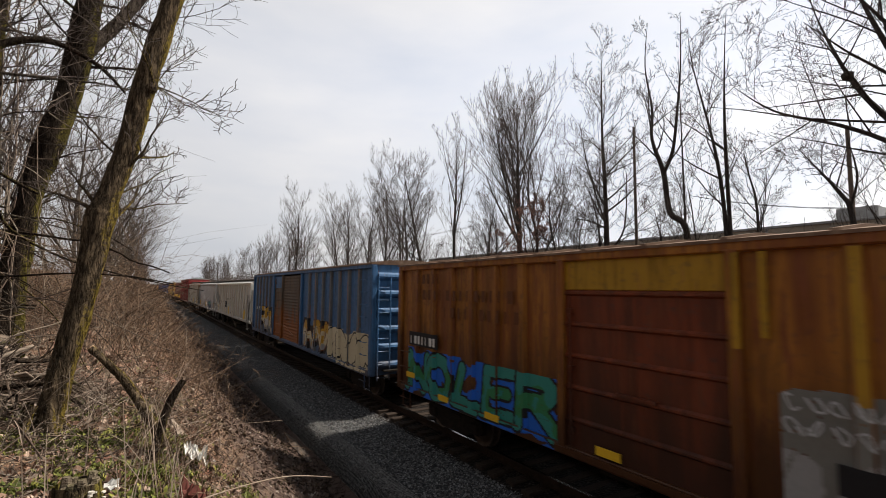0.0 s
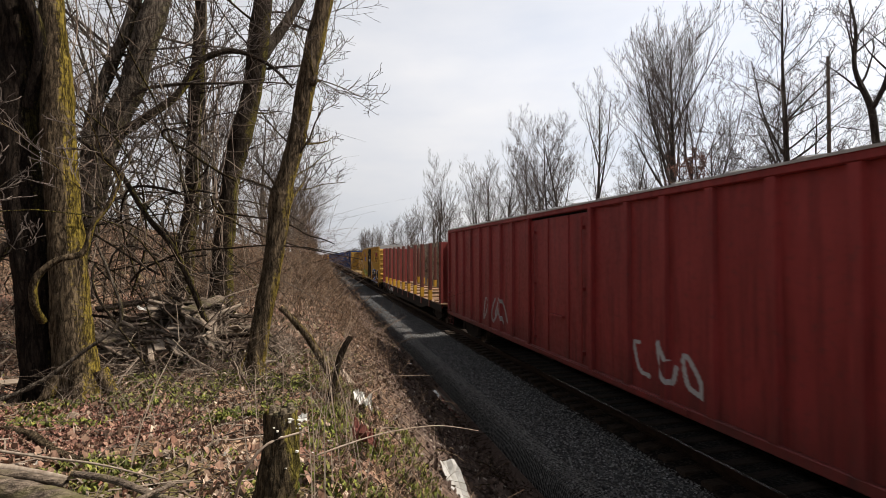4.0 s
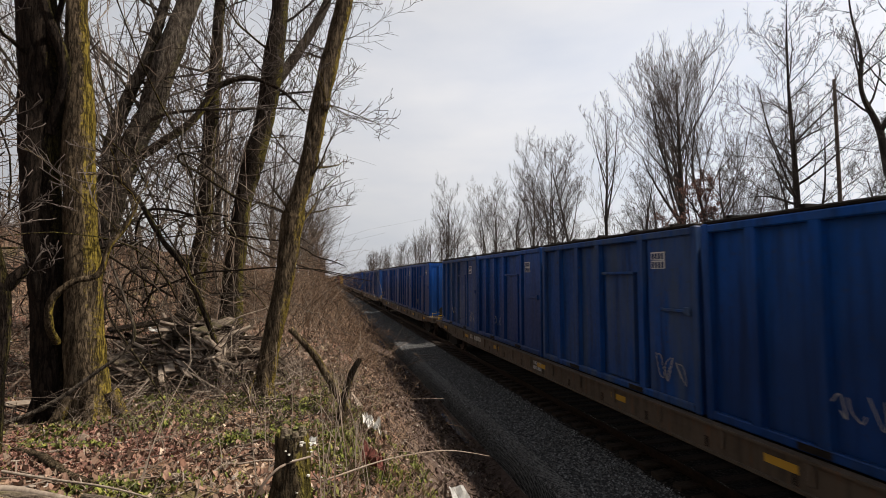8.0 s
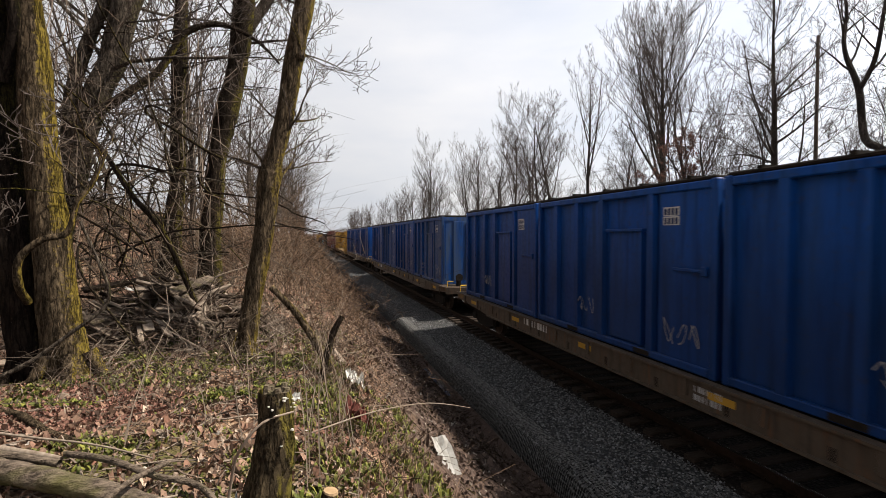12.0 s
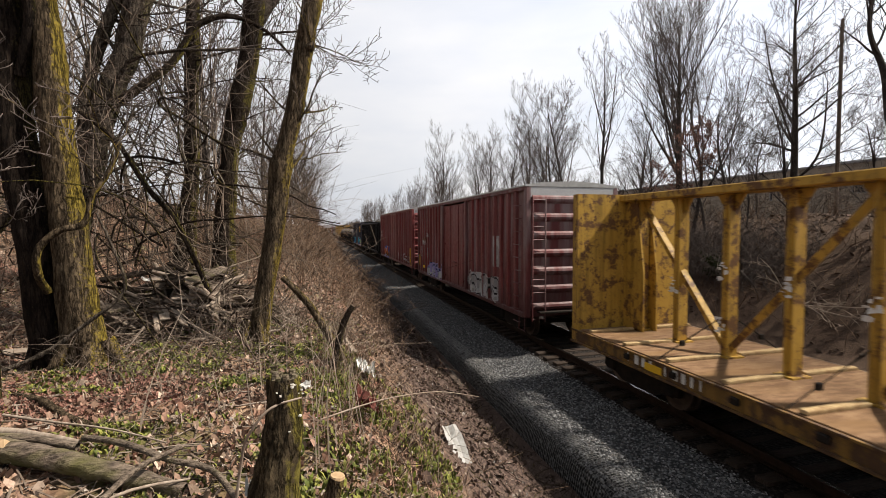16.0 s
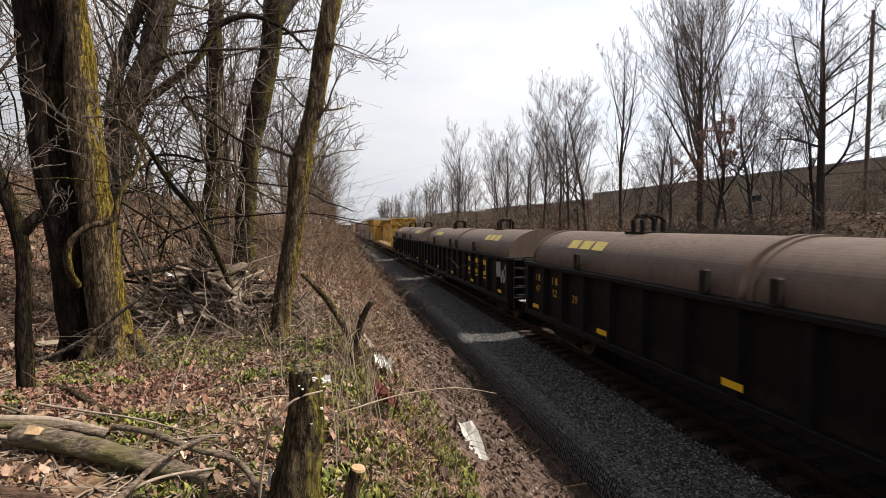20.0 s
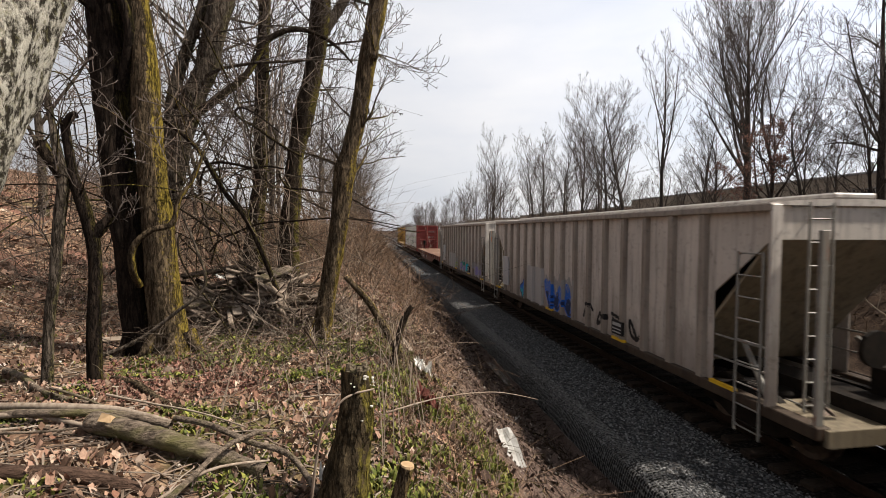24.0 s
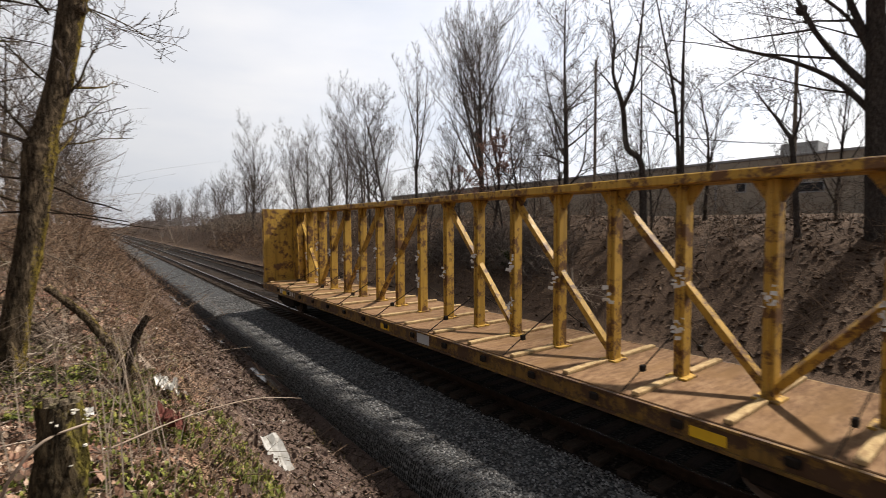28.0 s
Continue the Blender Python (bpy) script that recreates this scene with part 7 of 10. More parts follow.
def tree_meshes(seed, height, r, kids=(9, 6, 5, 4), up=0.35, spread=0.7, first=0.3, bark=None, twig=None, lean=(0, 0), min_r=0.006, wander=0.07):
    rng = random.Random(seed)
    g, tw = Geo(), Geo()
    g.smooth = True
    grow(g, tw, (0, 0, -0.15), (lean[0], lean[1], 1), height, r, 0, rng, up, spread, kids, (10, 6, 4, 3), wander, min_r, first)
    g.tube([(0, 0, -0.3), (0, 0, 0.1), (0, 0, 0.55)], [r * 1.7, r * 1.3, r * 1.02], 10)
    return g.mesh("trunk", bark or M_BARK), tw.mesh("crown", twig or M_TWIG)


def plant(meshes, x, y, scale=1.0, turn=0.0, label="", group="", sink=0.0, z=None):
    t = thing("bare_tree", label, "tree", group)
    part("trunk", meshes[0], None, t)
    part("crown", meshes[1], None, t, "bare leafless branches")
    t.matrix_basis = Matrix.LocRotScale((x, y, (ground_z(x, y) if z is None else z) - sink), Euler((0, 0, turn)), (scale, scale, scale))
    return t



TALL = [tree_meshes(s, 15.0, 0.2, (15, 7, 6, 4), 0.34, 0.6, 0.12, bark=M_BARKFAR, twig=M_TWIGFAR, min_r=0.0075, wander=0.035) for s in (1, 2, 3)]
VASE = [tree_meshes(s, 13.0, 0.2, (12, 7, 6, 4), 0.24, 0.74, 0.16, bark=M_BARKFAR, twig=M_TWIGFAR, min_r=0.0075, wander=0.06) for s in (11, 12)]
OAK = tree_meshes(21, 12.0, 0.2, (12, 7, 5, 4), 0.12, 0.95, 0.2, bark=M_BARKFAR, twig=M_TWIGFAR, min_r=0.0075, wander=0.15)
SLIM = [tree_meshes(s, 12.0, 0.11, (12, 6, 6), 0.25, 0.7, 0.15, twig=M_TWIG, min_r=0.006, wander=0.09) for s in (31, 32, 33)]
FAR = [tree_meshes(s, 13.0, 0.16, (12, 6, 5), 0.35, 0.65, 0.12, bark=M_BARKFAR, twig=M_TWIGFAR, min_r=0.016, wander=0.05) for s in (41, 42, 43)]

rng = random.Random(5)
# row on the far bank: the nearest are grown on stems of their own
def bank_tree(label, stems, seed, count, length, up=0.35, spread=0.7, first=0.25, kids=(6, 5, 3), tilt=0.75, min_r=0.006, sprawl=0.09):
    """A bare tree on drawn stems: boughs set along each stem, longest low down, ending in fine twigs."""
    rng = random.Random(seed)
    t = thing("bare_tree", label, "tree", "trees on the far bank")
    tw = Geo()
    for k, pts in enumerate(stems):
        g = Geo()
        g.smooth = True
        out, rad = path_trunk(g, [(*p[:3], p[3] * 0.78) for p in pts], 0, 0, 10, 5, 0.03, seed + k)
        m = len(out)
        n = count if k == 0 else max(5, int(count * 0.55))
        for j in range(n):
            u = first + (1 - first) * (j + rng.random()) / n if k == 0 else 0.15 + 0.85 * (j + rng.random()) / n
            i = min(m - 2, int(u * (m - 1)))
            axis = out[i + 1] - out[i]
            axis = axis / (np.linalg.norm(axis) + 1e-9)
            side = np.cross(axis, [rng.gauss(0, 1), rng.gauss(0, 1), rng.gauss(0, 1)])
            side /= np.linalg.norm(side) + 1e-9
            d = axis * (1 - tilt) * 1.6 + side * tilt + np.array([0, 0, up * 0.5])
            grow(g, tw, out[i], d, 1.6 * length * rng.uniform(0.6, 1.1) * (1.2 - 0.72 * u), max(min_r * 1.6, rad[i] * rng.uniform(0.4, 0.56)), 1, rng, up, spread, (0,) + kids, (8, 5, 3, 3), sprawl, min_r)
        part("trunk" if k == 0 else "side_stem", g, M_BARKFAR, t)
    part("crown", tw, M_TWIGFAR, t, "bare leafless twigs")
    return t


bank_tree("vase-shaped bare tree with a forked crown on the far bank", [
    [(20.5, 30.4, 3.0, 0.2), (20.5, 30.55, 7.7, 0.14), (20.5, 30.3, 11.7, 0.075), (20.5, 30.4, 16.5, 0.015)],
    [(20.5, 30.5, 7.9, 0.09), (20.4, 29.4, 11, 0.055), (20.3, 28.6, 15.2, 0.015)],
    [(20.5, 30.4, 10.2, 0.07), (20.7, 31.8, 13.2, 0.04), (20.8, 32.9, 16.2, 0.012)],
    [(20.5, 30.5, 6.9, 0.06), (20.9, 31.6, 9.4, 0.04), (21.0, 32.2, 12.4, 0.012)]], 51, 9, 2.6, 0.45, 0.55, 0.5, (5, 4, 3), 0.5)
bank_tree("tall bare tree with dense upswept twigs on the far bank", [
    [(20.5, 22.7, 3.0, 0.27), (20.5, 22.85, 6.5, 0.23), (20.5, 22.95, 10, 0.17), (20.5, 23.0, 12.6, 0.09), (20.5, 23.1, 15.6, 0.02)],
    [(20.4, 21.6, 3.2, 0.15), (20.4, 21.1, 6.5, 0.11), (20.4, 21.9, 9.8, 0.08), (20.3, 21.4, 12.8, 0.015)],
    [(20.5, 22.9, 7.5, 0.09), (20.6, 24.1, 10.5, 0.06), (20.7, 24.8, 13.8, 0.012)]], 52, 30, 4.7, 0.42, 0.55, 0.25, (6, 5, 3), 0.5)
bank_tree("upright bare tree with wide level boughs on the far bank", [
    [(20.5, 15.9, 3.0, 0.24), (20.5, 16.0, 6.0, 0.19), (20.5, 16.05, 9.0, 0.14), (20.5, 16.17, 12.5, 0.07), (20.5, 16.1, 16.2, 0.014)],
    [(20.5, 16.0, 6.9, 0.07), (20.3, 17.3, 7.5, 0.05), (20.2, 18.6, 7.6, 0.015)],
    [(20.5, 16.05, 8.0, 0.07), (20.4, 17.0, 10.2, 0.05), (20.4, 17.6, 13, 0.015)],
    [(20.5, 15.95, 5.6, 0.07), (20.6, 15.0, 6.8, 0.055), (20.5, 14.7, 9.6, 0.02)]], 53, 22, 3.0, 0.22, 0.75, 0.35, (6, 5, 3), 0.72)
bank_tree("crooked bare tree bent at its foot on the far bank", [
    [(20.5, 11.5, 3.0, 0.2), (20.5, 11.7, 6.4, 0.18), (20.5, 12.45, 7.3, 0.165), (20.5, 12.7, 9.25, 0.15), (20.5, 13.24, 11, 0.1), (20.5, 13.2, 12.6, 0.07), (20.5, 13.5, 14.8, 0.04), (20.5, 13.3, 17, 0.012)],
    [(20.5, 12.7, 9.2, 0.12), (20.5, 12.2, 10.2, 0.1), (20.5, 11.94, 11.95, 0.075), (20.5, 11.7, 14, 0.045), (20.5, 11.6, 16.5, 0.012)],
    [(20.6, 11.75, 3.0, 0.08), (20.6, 11.8, 9, 0.05), (20.6, 11.85, 14.5, 0.012)]], 54, 13, 1.9, 0.3, 0.75, 0.45, (5, 4, 3), 0.65)
bank_tree("pair of slender bare stems from one foot on the far bank", [
    [(20.5, 9.95, 3.0, 0.13), (20.5, 10.0, 6.6, 0.11), (20.5, 10.3, 9.7, 0.08), (20.5, 11.1, 13.7, 0.03), (20.5, 11.3, 15.5, 0.01)],
    [(20.5, 9.75, 3.0, 0.13), (20.5, 9.87, 9.6, 0.085), (20.5, 9.78, 13.2, 0.035), (20.5, 9.6, 15.8, 0.01)]], 55, 16, 2.0, 0.3, 0.75, 0.3, (5, 4, 3), 0.7)
bank_tree("small leaning bare tree beside a pole on the far bank", [
    [(20.5, 5.6, 3.0, 0.14), (20.5, 5.84, 6.3, 0.11), (20.5, 6.1, 7.07, 0.085), (20.5, 6.9, 8.4, 0.03), (20.5, 7.4, 9.2, 0.01)],
    [(20.5, 5.9, 6.5, 0.06), (20.4, 5.6, 7.6, 0.045), (20.4, 5.8, 9.0, 0.012)]], 56, 12, 1.7, 0.2, 0.8, 0.55, (5, 4, 3), 0.75)
bank_tree("massive spreading bare tree with long level limbs on the far bank", [
    [(20.5, 3.4, 3.0, 0.5), (20.5, 3.55, 6.5, 0.4), (20.5, 3.72, 10.8, 0.32), (20.5, 3.8, 14, 0.18), (20.5, 3.6, 19, 0.03)],
    [(20.5, 3.75, 7.3, 0.13), (20.4, 4.66, 8.5, 0.1), (20.3, 5.97, 9.5, 0.08), (20.2, 7.87, 10.6, 0.05), (20.2, 9.3, 12.1, 0.012)],
    [(20.5, 3.85, 8.1, 0.16), (20.5, 4.84, 9.56, 0.12), (20.6, 5.68, 11.2, 0.09), (20.6, 6.5, 13.8, 0.03), (20.6, 6.8, 15.5, 0.01)],
    [(20.5, 3.8, 9.4, 0.15), (20.3, 4.4, 11.2, 0.12), (20.2, 5.2, 14, 0.06), (20.1, 5.6, 17, 0.012)],
    [(20.5, 3.4, 8.0, 0.15), (20.3, 1.9, 9.6, 0.11), (20.2, 0.2, 11.5, 0.06), (20.2, -1.0, 13, 0.012)],
    [(20.5, 3.7, 8.8, 0.1), (19.6, 4.2, 10.2, 0.07), (18.6, 5.2, 11.4, 0.04), (17.8, 6.0, 12.5, 0.01)]], 57, 14, 3.2, 0.16, 0.8, 0.45, (6, 5, 3), 0.7)
nest = tagged(part("bird_nest", Geo().tube([(20.6, 5.7, 11.1), (20.6, 5.72, 11.2), (20.6, 5.74, 11.36), (20.6, 5.74, 11.42)], [0.05, 0.17, 0.19, 0.12], 9, True), M_BARKFAR), "dark ball of twigs, a nest in a bare tree", "nest")
for x, y, kind, sc, turn in ((20.5, 0.0, VASE[0], 1.0, 2.2), (20.5, 35.3, VASE[1], 0.92, 0.5), (20.2, 37.6, TALL[2], 0.82, 1.2), (20.8, 40.5, VASE[0], 0.8, 1.1), (20.6, 43.7, TALL[1], 0.84, 0.7), (20.8, 48.0, VASE[0], 0.85, 4.4),
                       (20.4, 53.5, TALL[0], 0.76, 0.2), (20.8, 27.0, VASE[0], 0.62, 2.9), (20.6, 25.4, VASE[1], 0.55, 1.6), (20.4, 77.0, TALL[1], 1.02, 0.9), (21.5, 60.0, TALL[2], 0.75, 2.6), (21, -7.0, TALL[0], 1.0, 2.6)):
    plant(kind, x, y, sc * 0.88, turn, "tall bare tree with upswept twigs on the far bank", "trees on the far bank", 0.15)
for i in range(30):
    y = 5 + i * 2.1 + rng.uniform(-0.8, 0.8)
    plant(VASE[i % 2] if i % 3 else FAR[i % 3], rng.uniform(19.2, 25), y, rng.uniform(0.28, 0.5), rng.uniform(0, 6.28), "small bare tree among the scrub on the far bank", "trees on the far bank", 0.1)
for i in range(40):
    y = 62 + i * 5.6 + rng.uniform(-2, 2)
    x = 19 + rng.uniform(0, 9) + i * 0.1
    plant(FAR[i % 3], x, y, rng.uniform(0.55, 0.85), rng.uniform(0, 6.28), "distant bare tree on the far bank", "trees on the far bank", 0.1)
# woods on the near bank
for i in range(34):
    y = 15 + i * 3.2 + rng.uniform(-1, 1)
    x = (-3.2 if y < 22 else -1.5) - abs(rng.gauss(0, 3.4))
    plant(SLIM[i % 3] if i % 4 else FAR[i % 3], x, y, rng.uniform(0.6, 0.95) + min(0.2, y * 0.003), rng.uniform(0, 6.28), "slender bare woodland tree on the near bank", "trees on the near bank", 0.1)
for i in range(6):
    x, y = rng.uniform(-18, -7), rng.uniform(11, 34)
    plant(SLIM[i % 3], x, y, rng.uniform(0.75, 1.1), rng.uniform(0, 6.28), "slender bare woodland tree deep in the wood", "trees on the near bank", 0.1)
# unseen trees behind the viewpoint, added to darken the near trunks
for i in range(30):
    x, y, size, turn = rng.uniform(-14, -1.2), rng.uniform(-28, -3.5), rng.uniform(0.7, 1.0), rng.uniform(0, 6.28)
    if i % 3:
        continue
    plant(FAR[i % 3] if i % 2 else SLIM[i % 3], x, y, size, turn, "slender bare woodland tree on the near bank", "trees on the near bank", 0.1)
for i in range(34):
    y = 128 + i * 9 + rng.uniform(-3, 3)
    x = -1.2 - abs(rng.gauss(0, 3))
    plant(FAR[i % 3], x, y, rng.uniform(0.7, 0.95), rng.uniform(0, 6.28), "distant bare tree on the near bank", "trees on the near bank", 0.1)
# ---------------------------------------------------------------- near trees
def sprout(owner, bark, tw, out, rad, rng, count, length, first=0.3, kids=(6, 5), up=0.35, spread=0.8, r=0.2, toward=None):
    """Branches along a trunk path, each a part of its own."""
    m = len(out)
    for j in range(count):
        i = min(m - 2, int((first + (1 - first) * rng.random()) * (m - 1)))
        axis = out[i + 1] - out[i]
        axis = axis / (np.linalg.norm(axis) + 1e-9)
        d = np.array([rng.gauss(0, 1), rng.gauss(0, 1), rng.gauss(0.9, 0.5)])
        if toward is not None and rng.random() < 0.5:
            d = d * 0.5 + np.array(toward)
        d = d - axis * d.dot(axis) * 0.5
        g = Geo()
        g.smooth = True
        grow(g, tw, out[i], d, length * rng.uniform(0.4, 1.0), max(0.008, rad[i] * r * rng.uniform(0.5, 1)), 1, rng, up, spread, (0,) + kids, (8, 5, 4, 3), 0.2, 0.004)
        part("limb", g, bark, owner)


def near_tree(name, label, stems, bark, seed, branch=10, length=2.6, flare=True, kids=(6, 5), toward=None, first=0.3):
    rng = random.Random(seed)
    t = thing(name, label, "tree", "trees on the near bank")
    tw = Geo()
    base = Vector(stems[0][0][0][:3])
    zb = ground_z(base.x, base.y)
    for k, (pts, r0, r1, mat) in enumerate(stems):
        g = Geo()
        g.smooth = True
        pts = [list(p) for p in pts]
        r0 = r0 or pts[0][3]
        out, rad = path_trunk(g, pts, r0, r1, 30 if r0 > 0.12 else 12, 12, 0.02, seed + k)
        if flare and k < 2 and pts[0][2] < 3.2:
            p = out[0]
            ang = np.linspace(0, 2 * math.pi, 6)[:-1] + rng.random()
            g.tube([(p[0], p[1], min(zb, p[2]) - 0.3), (p[0], p[1], p[2] + 0.05), tuple(out[4])], [r0 * 1.4, r0 * 1.15, rad[4] * 1.01], 30)
            for a in ang:
                g.tube([(p[0] + math.cos(a) * r0 * 1.9, p[1] + math.sin(a) * r0 * 1.9, zb - 0.06), (p[0] + math.cos(a) * r0 * 1.15, p[1] + math.sin(a) * r0 * 1.15, zb + 0.05), (p[0] + math.cos(a) * r0 * 0.7, p[1] + math.sin(a) * r0 * 0.7, zb + 0.3)], [r0 * 0.14, r0 * 0.28, r0 * 0.3], 10)
        roughen(g, 0, min(0.022, r0 * 0.1), (16, 16, 2.5), seed)
        ob = part("trunk" if r0 > 0.12 or k == 0 else "side_stem", g, mat or bark, t)
        sprout(ob, mat or bark, tw, out, rad, rng, branch if k == 0 else branch // 2, length, first, kids, toward=toward)
    part("crown", tw, M_TWIGFAR, t, "bare leafless twigs")
    return t


# the first stem's black bark stands for shade cast by the mossy stem
near_tree("bare_tree", "large twin-stemmed tree, one stem dark and one moss-yellow", [
    ([(-2.84, 6.0, 2.0, 0.2), (-2.86, 6.0, 2.4, 0.165), (-2.89, 6.0, 2.9, 0.16), (-2.95, 6.0, 3.58, 0.175), (-3.04, 6.0, 4.24, 0.172), (-3.09, 6.0, 4.89, 0.175), (-3.11, 6.0, 5.53, 0.185), (-3.14, 6.0, 6.16, 0.195), (-3.35, 5.9, 8.2, 0.17), (-3.6, 5.8, 11, 0.1)], 0, 0, M_BARKBLACK),
    ([(-2.45, 5.9, 2.0, 0.25), (-2.48, 5.92, 2.3, 0.205), (-2.55, 5.92, 2.91, 0.184), (-2.58, 5.92, 3.58, 0.161), (-2.63, 5.92, 4.24, 0.151), (-2.68, 5.92, 4.88, 0.155), (-2.69, 5.92, 5.53, 0.137), (-2.75, 5.92, 6.16, 0.115), (-2.85, 5.9, 8, 0.1), (-2.9, 5.9, 11, 0.06)], 0, 0, M_BARKMOSS),
    ([(-2.95, 5.9, 5.2, 0.06), (-2.8, 5.8, 5.9, 0.055), (-2.98, 5.7, 6.6, 0.05), (-3.1, 5.6, 7.6, 0.03)], 0, 0, M_BARKBLACK),
    ([(-2.7, 5.7, 2.95, 0.04), (-2.68, 5.5, 3.15, 0.036), (-2.64, 5.45, 3.4, 0.034), (-2.47, 5.45, 3.58, 0.032), (-2.27, 5.5, 3.66, 0.03), (-2.18, 5.5, 3.95, 0.026), (-2.06, 5.55, 4.16, 0.02), (-1.95, 5.6, 4.5, 0.012)], 0, 0, M_BARKMOSS)], M_BARKMOSS, 3, 6, 2.4, kids=(6, 4), first=0.6)
near_tree("bare_tree", "slim leaning mossy tree with a knot in its trunk", [
    ([(-0.82, 6.55, 1.85, 0.15), (-0.74, 6.55, 2.32, 0.122), (-0.67, 6.55, 2.8, 0.115), (-0.58, 6.55, 3.27, 0.12), (-0.49, 6.55, 3.97, 0.12), (-0.455, 6.55, 4.25, 0.14), (-0.425, 6.55, 4.44, 0.152), (-0.385, 6.55, 4.62, 0.128), (-0.26, 6.55, 5.14, 0.112), (-0.13, 6.55, 5.91, 0.124), (0.02, 6.55, 6.68, 0.122), (0.4, 6.58, 8.5, 0.1), (0.7, 6.6, 10.5, 0.07)], 0, 0, M_BARKMOSS),
    ([(-0.11, 6.5, 5.95, 0.07), (-0.03, 6.46, 5.99, 0.06), (0.0, 6.45, 6.03, 0.045)], 0, 0, M_BARKMOSS)], M_BARKMOSS, 7, 14, 1.5, first=0.45, toward=(0.8, 0.6, 0.1))
near_tree("bare_tree", "tall dark bare tree with a forked top", [
    ([(-1.8, 9.85, 2.0, 0.25), (-1.75, 9.85, 3.46, 0.2), (-1.67, 9.85, 4.38, 0.168), (-1.6, 9.85, 5.18, 0.16), (-1.4, 9.85, 6.09, 0.205), (-1.22, 9.85, 7.0, 0.185), (-1.1, 9.85, 8.13, 0.205), (-0.98, 9.9, 9.6, 0.15), (-0.8, 10, 13, 0.08)], 0, 0, M_BARKDARK),
    ([(-1.15, 9.85, 7.5, 0.12), (-0.7, 9.96, 8.25, 0.1), (-0.07, 9.99, 9.54, 0.08), (0.5, 10, 11.5, 0.05)], 0, 0, M_BARK)], M_BARKDARK, 9, 16, 2.4, toward=(0.8, 0.3, 0))
near_tree("bare_tree", "straight dark bare tree with moss on one side", [
    ([(-2.75, 10.7, 2.0, 0.26), (-2.65, 10.7, 3.2, 0.2), (-2.6, 10.7, 3.82, 0.175), (-2.5, 10.7, 4.8, 0.138), (-2.47, 10.7, 6.02, 0.134), (-2.43, 10.7, 7.23, 0.128), (-2.36, 10.7, 8.42, 0.116), (-2.25, 10.74, 13, 0.07)], 0, 0, M_BARKDARK)], M_BARKDARK, 11, 14, 3.2)
near_tree("bare_tree", "grey leaning tree, forked low, with an arching limb", [
    ([(-3.75, 8.15, 2.2, 0.23), (-3.4, 8.3, 4.4, 0.19), (-3.06, 8.4, 5.73, 0.178), (-2.81, 8.4, 6.39, 0.17), (-2.6, 8.4, 7.33, 0.195), (-2.2, 8.6, 9, 0.15), (-1.6, 8.8, 12, 0.09)], 0, 0, M_BARK),
    ([(-3.4, 8.32, 4.8, 0.12), (-3.34, 8.4, 5.9, 0.105), (-3.12, 8.4, 6.65, 0.088), (-2.89, 8.4, 7.3, 0.085), (-2.6, 8.4, 8.6, 0.06), (-2.2, 8.4, 11, 0.03)], 0, 0, M_BARK),
    ([(-3.0, 8.3, 5.5, 0.075), (-2.6, 8.35, 5.85, 0.066), (-2.2, 8.5, 6.3, 0.058), (-1.85, 8.6, 6.95, 0.05), (-1.35, 8.7, 7.2, 0.042), (-0.8, 8.8, 7.05, 0.03), (-0.4, 8.9, 6.7, 0.015)], 0, 0, M_BARKDARK)], M_BARK, 13, 16, 3.2)
near_tree("sapling", "young mossy sapling with a broken side stub", [
    ([(-2.99, 4.6, 1.95, 0.055), (-2.96, 4.6, 2.7, 0.044), (-2.9, 4.6, 3.18, 0.044), (-2.85, 4.6, 3.68, 0.048), (-2.81, 4.6, 4.08, 0.046), (-2.86, 4.6, 4.32, 0.036), (-2.92, 4.6, 4.75, 0.022), (-2.98, 4.55, 5.3, 0.012)], 0, 0, M_BARK),
    ([(-2.81, 4.6, 4.05, 0.045), (-2.89, 4.58, 4.2, 0.05), (-2.97, 4.56, 4.36, 0.055)], 0, 0, M_BARKDARK)], M_BARK, 15, 4, 1.0, False)
near_tree("sapling", "dark sapling with snapped tops and side stub", [
    ([(-2.6, 4.62, 1.95, 0.07), (-2.6, 4.62, 2.71, 0.06), (-2.58, 4.62, 3.22, 0.057), (-2.61, 4.62, 3.58, 0.057), (-2.7, 4.62, 3.93, 0.052), (-2.75, 4.62, 4.13, 0.04), (-2.8, 4.62, 4.57, 0.036)], 0, 0, M_BARKBLACK),
    ([(-2.6, 4.62, 3.5, 0.045), (-2.52, 4.64, 3.62, 0.05), (-2.45, 4.66, 3.72, 0.036)], 0, 0, M_BARKBLACK),
    ([(-2.8, 4.62, 4.5, 0.03), (-2.74, 4.6, 4.6, 0.035), (-2.69, 4.6, 4.62, 0.03)], 0, 0, M_BARKBLACK)], M_BARKBLACK, 17, 3, 0.9, False)


def lichen_material():
    mat, nt, bs = material("grey_lichened_bark")
    vec = coords(nt, (1, 1, 0.5))
    n1, n2 = tex_noise(nt, vec, 48, 6, 0.75), tex_noise(nt, vec, 90, 4, 0.6)
    col = mix(nt, ramp(nt, n1, [(0.44, 0), (0.56, 1)]), (0.03, 0.026, 0.019), (0.5, 0.48, 0.41))
    col = mix(nt, ramp(nt, n2, [(0.55, 0), (0.7, 0.6)]), col, (0.17, 0.16, 0.08))
    nt.links.new(col, bs.inputs["Base Color"])
    bs.inputs["Roughness"].default_value, bs.inputs["Specular IOR Level"].default_value = 0.95, 0.08
    bump(nt, bs, n1, 1.0, 0.02)
    return mat


